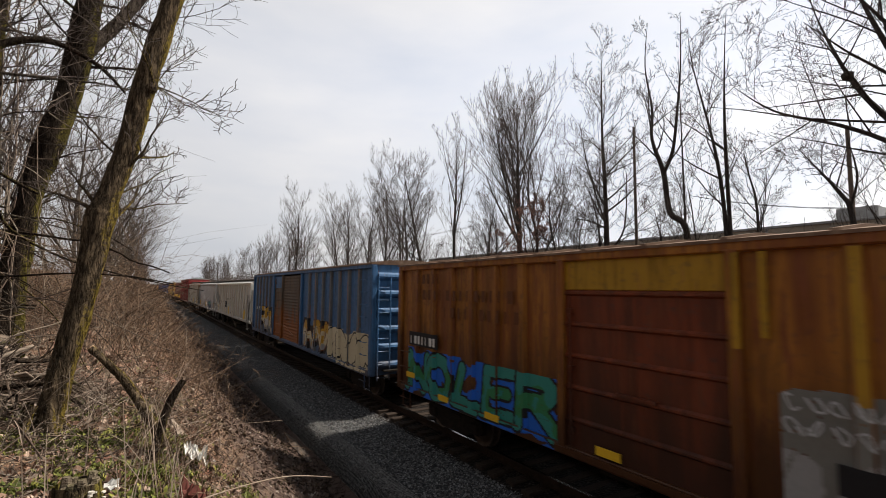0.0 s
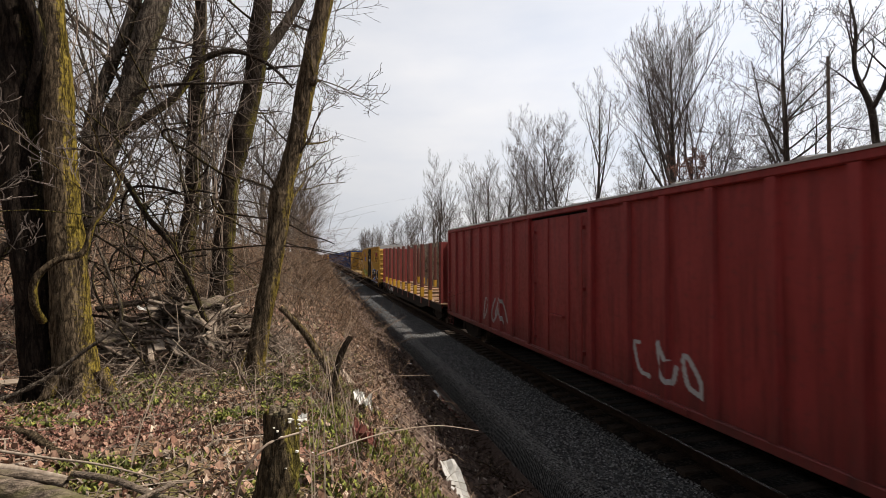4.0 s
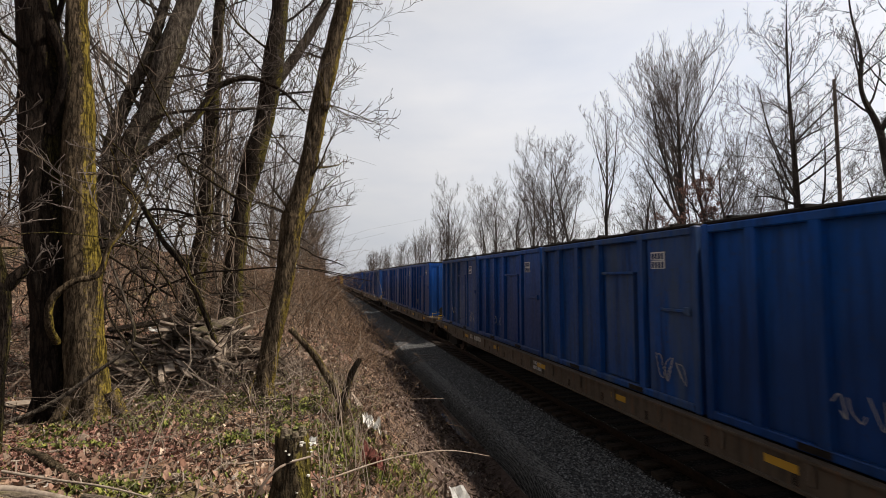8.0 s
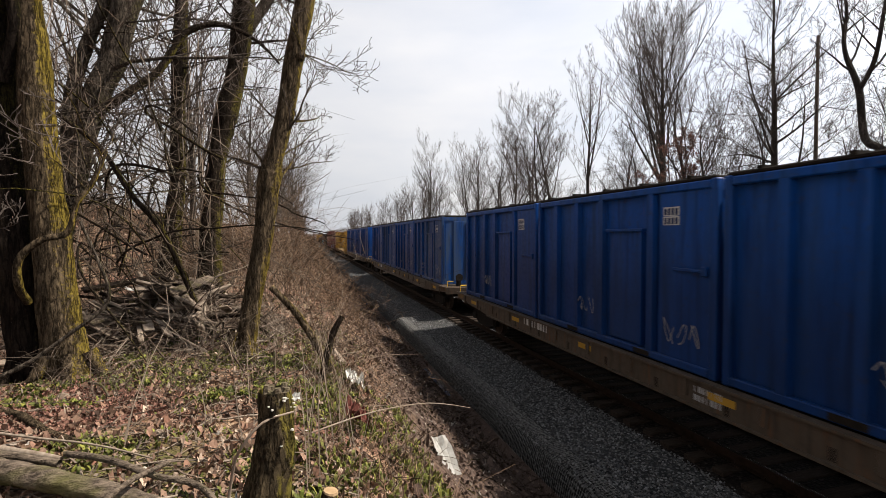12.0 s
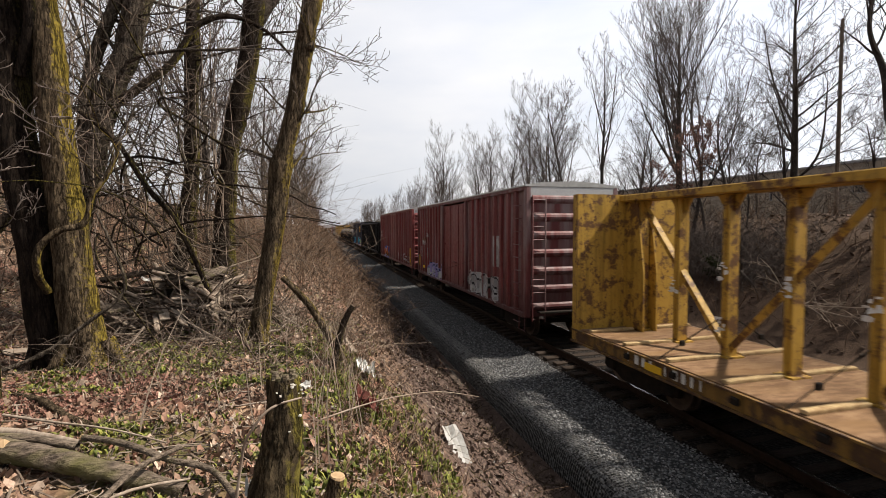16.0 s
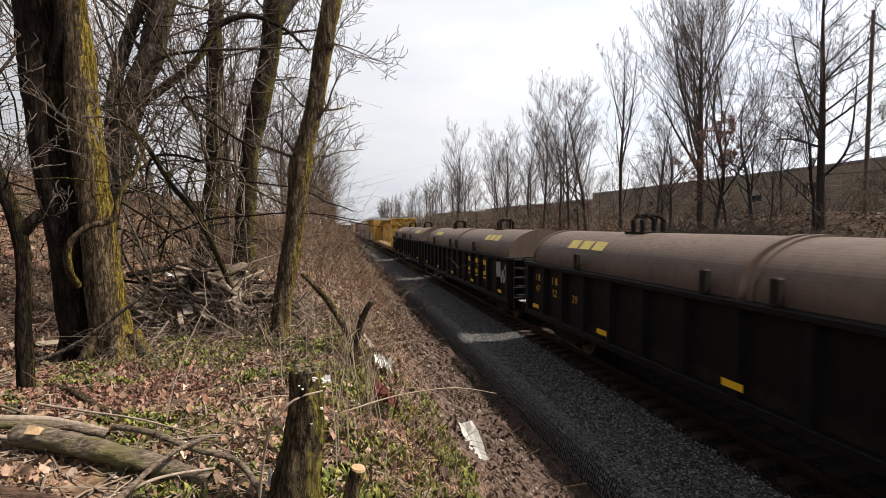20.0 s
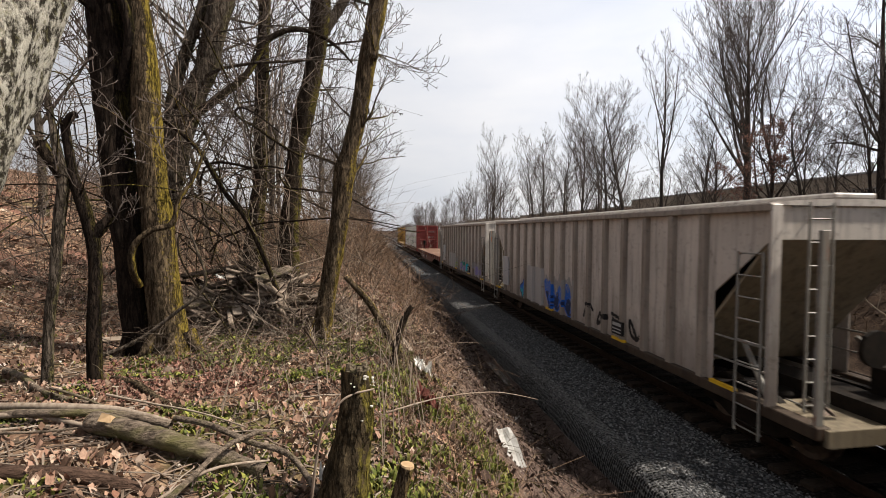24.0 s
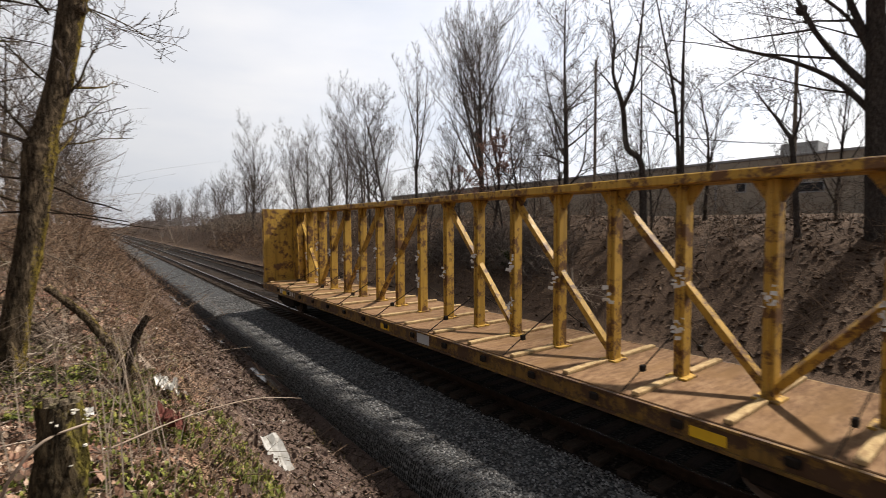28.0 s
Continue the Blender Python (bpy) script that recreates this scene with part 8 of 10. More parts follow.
M_LICHEN = lichen_material()
near_tree("bare_tree", "close leaning trunk with grey lichen-crusted bark", [([(-1.62, 0.91, 1.7), (-1.37, 1.08, 2.9), (-1.19, 1.25, 3.65), (-1.02, 1.36, 4.27), (-0.82, 1.46, 5.0), (-0.55, 1.6, 6.2), (-0.4, 1.6, 8.2), (-0.5, 1.3, 10.5), (-0.4, 1.1, 12.5)], 0.185, 0.06, M_LICHEN)], M_LICHEN, 19, 9, 2.2, first=0.72)


# ---------------------------------------------------------------- stump, logs, sticks, litter
def bank(x, y, dz=0.0):
    return (x, y, ground_z(x, y) + dz)


M_LOG = rough_mat("grey_fallen_log_bark", (0.04, 0.031, 0.024), (0.2, 0.158, 0.122), 26, 0.95, 1.0, 0.03, (0.6, 1.4, 1.4), c=(0.1, 0.095, 0.035))
M_ROTTEN = rough_mat("rotten_brown_wood", (0.035, 0.022, 0.016), (0.12, 0.075, 0.055), 24, 0.95, 1.0, 0.03, (0.5, 1.6, 1.6))
M_STICK = stem_material("weathered_dead_sticks", [(0.045, 0.033, 0.026), (0.15, 0.115, 0.09), (0.3, 0.25, 0.205), (0.08, 0.06, 0.047), (0.2, 0.15, 0.115)])
M_STUMP = bark_material("mossy_stump_bark", (0.02, 0.016, 0.011), (0.12, 0.092, 0.055), (0.19, 0.16, 0.035), 0.85)
M_CUT = rough_mat("weathered_cut_wood", (0.42, 0.3, 0.18), (0.3, 0.2, 0.11), 20, 0.9, 0.3, 0.005)
M_BOARD = rough_mat("weathered_grey_boards", (0.3, 0.25, 0.2), (0.14, 0.105, 0.08), 8, 0.9, 0.3, 0.01, (4, 1, 4))
M_FUNGUS = rough_mat("white_bracket_fungus", (0.6, 0.58, 0.52), (0.45, 0.42, 0.36), 20, 0.8, 0.2, 0.004)
stump = thing("tree_stump", "mossy cut tree stump dotted with white fungus", "stump")
g = Geo()
g.smooth = True
path_trunk(g, [(-0.26, 2.62, 1.8, 0.17), (-0.23, 2.6, 2.1, 0.13), (-0.2, 2.6, 2.26, 0.116), (-0.17, 2.6, 2.43, 0.108), (-0.155, 2.6, 2.56, 0.1), (-0.15, 2.6, 2.69, 0.088), (-0.15, 2.6, 2.8, 0.078)], 0, 0, 34, 9, 0.02, 5)
roughen(g, 0, 0.014, (30, 30, 6), 3.0)
for a in (0.4, 2.2, 3.6, 5.0):
    g.tube([(-0.25 + 0.3 * math.cos(a), 2.62 + 0.3 * math.sin(a), 1.9), (-0.24 + 0.14 * math.cos(a), 2.62 + 0.14 * math.sin(a), 2.02), (-0.21 + 0.06 * math.cos(a), 2.62 + 0.06 * math.sin(a), 2.25)], [0.03, 0.05, 0.04], 7)
part("bark", g, M_STUMP, stump)
top = Geo()
for k in range(9):
    a = k * 0.7
    top.tube([(-0.15 + 0.05 * math.cos(a), 2.6 + 0.05 * math.sin(a), 2.74), (-0.15 + 0.052 * math.cos(a), 2.6 + 0.052 * math.sin(a), 2.81 + 0.02 * math.sin(k * 2.1))], [0.032, 0.016], 6, True)
part("cut_top", top, M_LOG, stump, "ragged rotten top of the stump")
rng = random.Random(77)
for k in range(13):
    a = rng.uniform(-2.2, 0.3)
    z = rng.uniform(2.68, 2.81) if k < 11 else rng.uniform(2.3, 2.66)
    r = float(np.interp(z, [2.26, 2.56, 2.69, 2.8], [0.118, 0.104, 0.092, 0.083]))
    cx = float(np.interp(z, [2.26, 2.56, 2.8], [-0.2, -0.155, -0.15]))
    g = Geo()
    x, y = cx + r * math.cos(a), 2.6 + r * math.sin(a)
    w = rng.uniform(0.004, 0.009)
    g.prism([(x + w * rng.uniform(1.0, 1.6) * math.cos(b), y + w * rng.uniform(0.7, 1.4) * math.sin(b)) for b in np.linspace(0, 5.6, 7)], z, z + rng.uniform(0.004, 0.009), "z")
    part("fungus", g, M_FUNGUS, stump)
post = thing("cut_sapling", "short mossy cut sapling with a pale sawn top", "stump")
part("bark", Geo().tube([(0.02, 2.32, 1.8), (0.06, 2.31, 2.17), (0.11, 2.3, 2.37)], [0.05, 0.041, 0.039], 10), M_BARKMOSS, post)
part("cut_top", Geo().tube([(0.11, 2.3, 2.365), (0.112, 2.3, 2.378)], [0.039, 0.035], 10, True), M_CUT, post)


def log(name, label, pts, r0, r1, bark, seed, cut=True):
    t = thing(name, label, "log" if r0 > 0.05 else "stick")
    g = Geo()
    g.smooth = True
    out, rad = path_trunk(g, pts, r0, r1, 22 if r0 > 0.05 else 8, 14 if r0 > 0.05 else 6, 0.04, seed)
    roughen(g, 0, r0 * 0.22, (9, 22, 22), seed)
    part("bark", g, bark, t)
    if cut:
        d = out[0] - out[1]
        d = d / np.linalg.norm(d)
        part("cut_end", Geo().tube([tuple(out[0] - d * 0.01), tuple(out[0] + d * 0.006)], [rad[0] * 0.97, rad[0] * 0.9], 12, True), M_CUT, t)
    return t


log("fallen_log", "grey fallen log with a pale broken end on leaf litter", [bank(-2.0, 3.46, 0.1), bank(-1.52, 3.22, 0.1), bank(-1.05, 3.02, 0.09), bank(-0.72, 2.86, 0.04)], 0.074, 0.046, M_LOG, 1)
splinter = thing("wood_splinter", "pale torn splinter on the broken log end", "splinter")
part("wood", Geo().add([(-0.05, -0.02, 0), (0.03, -0.035, -0.01), (0.05, 0.01, 0), (-0.01, 0.04, 0.01), (-0.03, 0.0, 0.05), (0.02, 0.0, 0.03)], [(0, 1, 5, 4), (1, 2, 5), (2, 3, 4, 5), (3, 0, 4), (0, 3, 2, 1)]), M_CUT, splinter)
splinter.matrix_basis = pose(-1.84, 3.33, ground_z(-1.84, 3.33) + 0.165, 18, 8, 20)
log("fallen_log", "grey split fallen branch lying along the larger log", [bank(-2.9, 3.74, 0.06), bank(-2.35, 3.55, 0.1), bank(-1.9, 3.52, 0.14), bank(-1.45, 3.36, 0.12)], 0.032, 0.022, M_LOG, 11)
log("fallen_log", "grey weathered fallen branch behind the log", [bank(-3.1, 3.9, 0.06), bank(-2.5, 3.72, 0.09), bank(-1.95, 3.66, 0.12), bank(-1.5, 3.5, 0.1)], 0.03, 0.02, M_BOARD, 12)
log("fallen_log", "dark half-buried fallen log in leaf litter", [bank(-2.9, 3.05, 0.02), bank(-2.09, 2.85, 0.02), bank(-1.73, 2.8, 0.02), bank(-1.25, 2.72, 0.0)], 0.05, 0.035, M_ROTTEN, 2, False)
for k, (x, y, dx, dy, r) in enumerate(((-3.0, 3.95, 1.5, -0.42, 0.016), (-2.8, 3.62, 1.3, -0.2, 0.02), (-2.7, 4.15, 1.1, -0.6, 0.012), (-3.1, 3.4, 1.2, 0.18, 0.014), (-2.55, 3.3, 0.9, 0.25, 0.011), (-2.2, 4.05, 1.2, -0.5, 0.01))):
    log("fallen_branch", "grey weathered stick in a bundle beside the log", [bank(x + dx * u, y + dy * u + 0.03 * math.sin(k + u * 5), 0.05 + 0.03 * (k % 3) - 0.04 * u) for u in (0, 0.3, 0.65, 1)], r, r * 0.6, (M_LOG, M_BOARD)[k % 2], 30 + k, False)
log("fallen_branch", "pale bare fallen branch propped on a log", [bank(-1.2, 2.35, 0.04), bank(-1.07, 2.6, 0.13), bank(-0.95, 2.9, 0.19), bank(-0.82, 3.22, 0.16)], 0.022, 0.013, M_LOG, 3)
log("fallen_branch", "thin grey stick crossing a log", [bank(-1.3, 2.5, 0.02), bank(-1.0, 2.72, 0.12), bank(-0.7, 2.9, 0.1)], 0.012, 0.007, M_BOARD, 14)
log("fallen_branch", "long grey fallen branch across the litter", [bank(-1.5, 3.54, 0.12), bank(-1.18, 3.33, 0.14), bank(-0.87, 3.12, 0.13), bank(-0.6, 3.0, 0.1), bank(-0.36, 2.62, 0.06), bank(-0.16, 2.42, 0.04)], 0.022, 0.016, M_LOG, 4)
log("fallen_branch", "grey fallen branch on the leaf litter", [bank(-3.6, 5.0, 0.05), bank(-3.2, 4.65, 0.06), bank(-2.79, 4.25, 0.05), bank(-2.3, 3.98, 0.03)], 0.03, 0.022, M_LOG, 5)
log("fallen_branch", "dark mossy fallen branch on the red soil", [bank(-2.5, 4.72, 0.02), bank(-2.2, 4.5, 0.05), bank(-1.9, 4.2, 0.04), bank(-1.59, 3.95, 0.02)], 0.035, 0.025, M_BARKMOSS, 15, False)
log("fallen_branch", "bent grey stick beside the red soil", [bank(-2.1, 5.45, 0.04), bank(-1.9, 5.2, 0.1), bank(-1.75, 4.95, 0.06)], 0.014, 0.009, M_LOG, 16, False)
log("broken_branch", "snapped mossy branch leaning out of the brush", [(-0.4, 5.98, 3.0), (-0.21, 5.95, 2.79), (-0.04, 5.93, 2.57), (0.3, 5.7, 2.0)], 0.034, 0.05, M_BARKMOSS, 6)
log("broken_branch", "dark snapped sapling stub in the brush", [(0.41, 5.5, 2.68), (0.31, 5.5, 2.5), (0.23, 5.5, 2.22), (0.12, 5.45, 1.6)], 0.034, 0.05, M_BARKDARK, 7, False)
log("dead_limb", "dead limb fallen against the big tree", [(-2.97, 7.0, 5.15), (-2.54, 7.05, 4.77), (-2.18, 7.1, 4.14), (-1.81, 7.15, 3.58), (-1.3, 7.3, 2.1)], 0.028, 0.04, M_BARKDARK, 8, False)
log("dead_limb", "thin bent dead limb beside the big tree", [(-3.2, 5.5, 2.15), (-2.75, 5.55, 2.3), (-2.31, 5.58, 2.62), (-1.97, 5.6, 2.94), (-2.03, 5.6, 3.32), (-2.22, 5.65, 3.77)], 0.026, 0.012, M_BARK, 9, False)

log("bare_branch", "long pale dead stem arching over the slope", [(0.03, 3.2, 2.3), (0.48, 3.5, 2.28), (1.0, 3.8, 2.19), (1.45, 4.0, 2.03)], 0.007, 0.003, M_STEM, 30, False)
log("bare_branch", "pale bent dead stem against the stump", [(-0.4, 2.5, 2.1), (-0.35, 2.45, 2.45), (-0.3, 2.4, 2.6), (-0.2, 2.4, 2.71), (-0.06, 2.45, 2.73)], 0.009, 0.005, M_STEM, 31, False)


def fallen_bough():
    """A pale dead bough, fanned out over the far bank."""
    t = thing("broken_bough", "pale fallen bough with many bare side twigs on the far bank", "branch")
    g, tw = Geo(), Geo()
    g.smooth = True
    rng = random.Random(4)
    g.tube([(16.6, 12.6, 1.75), (16.45, 12.45, 1.2), (16.25, 12.15, 0.75)], [0.03, 0.05, 0.06], 7)
    for d in ((-0.3, -1.0, 0.12), (-0.2, -0.9, -0.02), (-0.1, -0.8, 0.3), (-0.4, 0.3, 0.15), (-0.3, -1.0, -0.12)):
        grow(g, tw, (16.3, 12.25, 0.85), d, 2.2, 0.035, 1, rng, 0.02, 0.7, (0, 5, 4), (6, 5, 4, 3), 0.22, 0.006)
    part("limb", g, M_STEM, t)
    part("twigs", tw, M_STEM, t)


fallen_bough()


def leaf_material(name, cols, rough=0.8):
    mat, nt, bs = material(name)
    geo = node(nt, "NewGeometry")
    n = len(cols)
    col = ramp(nt, geo.outputs["Random Per Island"], [((i + 0.5) / n, c) for i, c in enumerate(cols)])
    col = mix(nt, ramp(nt, tex_noise(nt, coords(nt), 40, 4, 0.7), [(0.4, 0), (0.75, 0.5)]), col, (0.05, 0.032, 0.02))
    nt.links.new(col, bs.inputs["Base Color"])
    bs.inputs["Roughness"].default_value = rough
    bs.inputs["Specular IOR Level"].default_value = 0.12
    return mat


M_LEAF = leaf_material("dead_leaves", [(0.045, 0.026, 0.018), (0.27, 0.165, 0.115), (0.34, 0.225, 0.165), (0.18, 0.085, 0.058), (0.52, 0.41, 0.32), (0.075, 0.046, 0.033), (0.31, 0.19, 0.14), (0.12, 0.072, 0.051), (0.22, 0.14, 0.1), (0.16, 0.115, 0.085)])
M_DARKLEAF = leaf_material("dark_leaf_mould", [(0.03, 0.021, 0.015), (0.075, 0.05, 0.036), (0.09, 0.06, 0.042), (0.035, 0.022, 0.016)])
M_GREEN = leaf_material("fresh_green_weeds", [(0.045, 0.06, 0.014), (0.12, 0.145, 0.026), (0.22, 0.22, 0.05), (0.07, 0.09, 0.02), (0.16, 0.16, 0.045)], 0.6)
M_CHIP = leaf_material("litter_chips", [(0.3, 0.26, 0.22), (0.13, 0.1, 0.08), (0.22, 0.17, 0.13), (0.45, 0.42, 0.38)])


def scatter_leaves(name, label, count, area, size, mat, seed, curl=0.5, lift=0.02, where=None):
    """Loose curled leaves lying on the ground."""
    rng = random.Random(seed)
    g = Geo()
    x0, x1, y0, y1 = area
    made = 0
    while made < count:
        x, y = rng.uniform(x0, x1), y0 + (y1 - y0) * rng.random() ** 1.5
        if where and not where(x, y, rng):
            made += 0.34
            continue
        made += 1
        s = size * (0.45 + 1.1 * rng.random() ** 1.6)
        a = rng.uniform(0, 6.28)
        z = ground_z(x, y) + lift * rng.random()
        ux, uy = math.cos(a) * s, math.sin(a) * s
        vx, vy = -uy * 0.55, ux * 0.55
        t1, t2, c = rng.uniform(-curl, curl) * s, rng.uniform(-curl, curl) * s, rng.uniform(0.0, curl) * s
        pts = [(x - ux, y - uy, z + t1 + c), (x - ux * 0.2 + vx, y - uy * 0.2 + vy, z + t2 + c), (x + ux * 0.4 + vx * 0.8, y + uy * 0.4 + vy * 0.8, z + t2), (x + ux, y + uy, z - t1 + c),
               (x + ux * 0.3 - vx, y + uy * 0.3 - vy, z - t2 + c), (x - ux * 0.4 - vx * 0.9, y - uy * 0.4 - vy * 0.9, z - t2), (x, y, z)]
        g.add(pts, [(0, 1, 6), (1, 2, 6), (2, 3, 6), (3, 4, 6), (4, 5, 6), (5, 0, 6)])
    return tagged(part(name, g, mat), label, "leaves", kind="stuff")


def litter_here(x, y, rng):
    return noise.noise((x * 0.7, y * 0.7, 4.0)) * 0.7 + noise.noise((x * 2.6, y * 2.6, 8.0)) * 0.9 + rng.uniform(-0.45, 0.5) > 0.0


scatter_leaves("leaf_litter", "curled brown dead leaves over the bank", 46000, (-7, 0.8, 1.6, 13), 0.023, M_LEAF, 1, 1.1, 0.035, where=litter_here)
scatter_leaves("leaf_litter", "brown dead leaves deep in the wood", 9000, (-16, 0.3, 8, 36), 0.075, M_LEAF, 2)
scatter_leaves("leaf_litter", "brown dead leaves on the slope above the ditch", 2200, (0.3, 1.15, 2.0, 26), 0.035, M_LEAF, 3)
scatter_leaves("leaf_litter", "brown dead leaves over the far bank", 7000, (15.2, 24, 2, 60), 0.08, M_DARKLEAF, 4)
scatter_leaves("leaf_litter", "brown dead leaves behind the viewpoint", 2500, (-6, 0.8, -5, 1.7), 0.045, M_LEAF, 6)
M_REDSOIL = leaf_material("crumbled_red_soil", [(0.2, 0.1, 0.076), (0.3, 0.165, 0.128), (0.13, 0.062, 0.048), (0.24, 0.128, 0.1)])
scatter_leaves("red_soil", "crumbled bare red soil below the big tree", 9000, (-2.9, -1.1, 4.0, 6.0), 0.015, M_REDSOIL, 8, 0.9, 0.03, where=lambda x, y, rng: (x + 2.0) ** 2 / 0.8 + (y - 5.0) ** 2 / 0.7 < rng.uniform(0.4, 1.3))
scatter_leaves("litter_chips", "pale chips of bark and stone in the litter", 4500, (-7, 1.2, 1.6, 15), 0.022, M_CHIP, 5)


def weeds(name, label, count, area, h, mat, seed, thresh=0.15, blade=0.012):
    rng = random.Random(seed)
    g = Geo()
    x0, x1, y0, y1 = area
    tries = 0
    made = 0
    while made < count and tries < count * 30:
        tries += 1
        x, y = rng.uniform(x0, x1), y0 + (y1 - y0) * rng.random() ** 1.4
        if noise.noise((x * 1.7, y * 1.7, 12.0)) + rng.gauss(0, 0.12) < thresh:
            continue
        made += 1
        z = ground_z(x, y) - 0.01
        for _ in range(3):
            a, l, w = rng.uniform(0, 6.28), h * rng.uniform(0.4, 1.1), blade * rng.uniform(0.6, 1.4)
            dx, dy = math.cos(a), math.sin(a)
            o = rng.uniform(0.1, 0.8)
            px, py = x + rng.gauss(0, 0.03), y + rng.gauss(0, 0.03)
            g.add([(px - dy * w, py + dx * w, z), (px + dy * w, py - dx * w, z), (px + dx * o * l * 0.5 + dy * w * 1.6, py + dy * o * l * 0.5 - dx * w * 1.6, z + l * 0.6),
                   (px + dx * o * l, py + dy * o * l, z + l * 0.8), (px + dx * o * l * 0.5 - dy * w * 1.6, py + dy * o * l * 0.5 + dx * w * 1.6, z + l * 0.6)], [(0, 1, 2, 4), (4, 2, 3)])
    return tagged(part(name, g, mat), label, "weeds", kind="stuff")


weeds("green_weeds", "scattered fresh green weeds in the leaf litter", 2600, (-6, 1.0, 1.8, 12), 0.06, M_GREEN, 1, 0.1, 0.006)
weeds("green_weeds", "green weeds and ivy among the dead sticks", 2600, (-2.6, 0.3, 4.8, 8.2), 0.09, M_GREEN, 4, -0.05, 0.009)
weeds("green_weeds", "low green plants on the slope by the ditch", 2400, (-0.2, 1.4, 2.0, 6.5), 0.1, M_GREEN, 2, -0.05, 0.008)
weeds("green_weeds", "clumps of bright green weeds beside the logs", 1500, (-3.2, 0.2, 2.2, 5.4), 0.075, M_GREEN, 6, 0.28, 0.007)
weeds("dry_grass", "dry straw-coloured grass on the bank", 1500, (-6, 1.2, 2.0, 22), 0.13, M_STEM, 3, 0.0, 0.003)


def brush(name, label, count, area, h, mat, seed, r=0.006, power=1.5, arch=0.6, forks=3, lean=0.35, skip=None):
    """Tangled thin stems that arch over."""
    rng = random.Random(seed)
    g = Geo()
    x0, x1, y0, y1 = area
    for _ in range(count):
        x, y = rng.uniform(x0, x1), y0 + (y1 - y0) * rng.random() ** power
        if skip and skip(x, y):
            continue
        p = np.array([x, y, ground_z(x, y) - 0.03])
        hh = h * rng.uniform(0.35, 1.2)
        d = np.array([rng.gauss(0, lean), rng.gauss(0, lean), 1.0])
        b = np.array([rng.gauss(0, arch), rng.gauss(0, arch), -abs(rng.gauss(0, arch * 0.6))])
        rr = r * rng.uniform(0.6, 1.4) * (1 + max(0, y - 12) * 0.03)
        k = 4
        pts = [p + d * hh * t + b * hh * t * t * 0.6 for t in np.linspace(0, 1, k)]
        g.tube(pts, np.linspace(rr, rr * 0.4, k), 3)
        for _ in range(forks):
            i = rng.randint(1, k - 2)
            q = pts[i] + (pts[i + 1] - pts[i]) * rng.random()
            e = np.array([rng.gauss(0, 0.8), rng.gauss(0, 0.8), rng.gauss(0.35, 0.5)]) * hh * rng.uniform(0.2, 0.45)
            g.tube([q, q + e * 0.55 + np.array([0, 0, 0.03 * hh]), q + e], [rr * 0.6, rr * 0.45, rr * 0.3], 3)
    return tagged(part(name, g, mat), label, "brush", kind="stuff")


def keep_clear(x, y):
    """Open ground close to the camera."""
    return x < -0.1 and y < 4.2 or math.hypot(x, y) < 1.9 or x > 0.9 + 0.03 * y


brush("slope_brush", "tangled dry brown brush on the slope above the ditch", 900, (0.1, 1.7, 2.2, 16), 0.5, M_BRUSH, 1, 0.0035, 1.2, 0.8, 5, 0.6, skip=keep_clear)
brush("slope_brush", "tangled dry brown brush along the track side", 1500, (-0.8, 2.2, 12, 70), 1.1, M_BRUSH, 2, 0.006, 1.3, 0.5, 4)
brush("slope_brush", "distant dry brown brush along the track side", 1200, (-2.5, 2.4, 60, 260), 2.2, M_BRUSH, 3, 0.008, 1.3, 0.4, 3)
brush("ditch_grass", "dead grass and stems along the ditch edge", 420, (2.2, 3.8, 3, 45), 0.18, M_BRUSH, 4, 0.003, 1.5, 0.5, 2, 0.6)
brush("ditch_roots", "dark roots and dead stems matted along the ditch", 1300, (3.1, 3.95, 3, 40), 0.2, M_BARKDARK, 41, 0.005, 1.5, 1.1, 5, 1.1)
brush("undergrowth", "grey-brown leafless undergrowth in the wood", 900, (-13, 0.2, 8.5, 30), 1.9, M_TWIG, 5, 0.0055, 1.2, 0.55, 6, 0.4)
brush("undergrowth", "tall thin leafless saplings and vines in the wood", 130, (-12, 0.0, 8, 36), 5.0, M_TWIG, 6, 0.006, 1.1, 0.26, 8, 0.18)
brush("undergrowth", "tan leafless shrubs in the wood", 900, (-18, -2, 13, 40), 1.5, M_BRUSH, 7, 0.007, 1.1, 0.45, 5, 0.3)
brush("bank_brush", "dark brown leafless brush on the far bank", 2200, (15.6, 24.5, 2, 90), 1.0, M_BRUSH, 8, 0.011, 1.15, 0.75, 6, 0.5)
brush("bank_brush", "taller leafless shrubs along the top of the far bank", 1500, (18.8, 27, 0, 120), 2.2, M_TWIG, 9, 0.012, 1.1, 0.4, 8, 0.3)
brush("bank_brush", "distant leafless scrub along the far bank", 1000, (16, 30, 80, 380), 4.0, M_TWIGFAR, 10, 0.01, 1.2, 0.3, 5, 0.25)
brush("undergrowth", "brown leafless thicket along the edge of the wood", 560, (-4.5, -0.1, 10, 32), 2.6, M_BRUSH, 21, 0.0055, 1.15, 0.5, 7, 0.3)
brush("dark_brush", "dense dark bramble tangle on the far bank", 900, (17.0, 19.6, 14, 26), 1.4, M_TWIGFAR, 23, 0.012, 1.0, 0.6, 8, 0.5)
brush("undergrowth", "thin leafless briars arching over the litter", 170, (-6, 0.3, 5.4, 10), 1.2, M_TWIG, 22, 0.004, 1.0, 0.9, 5, 0.6)
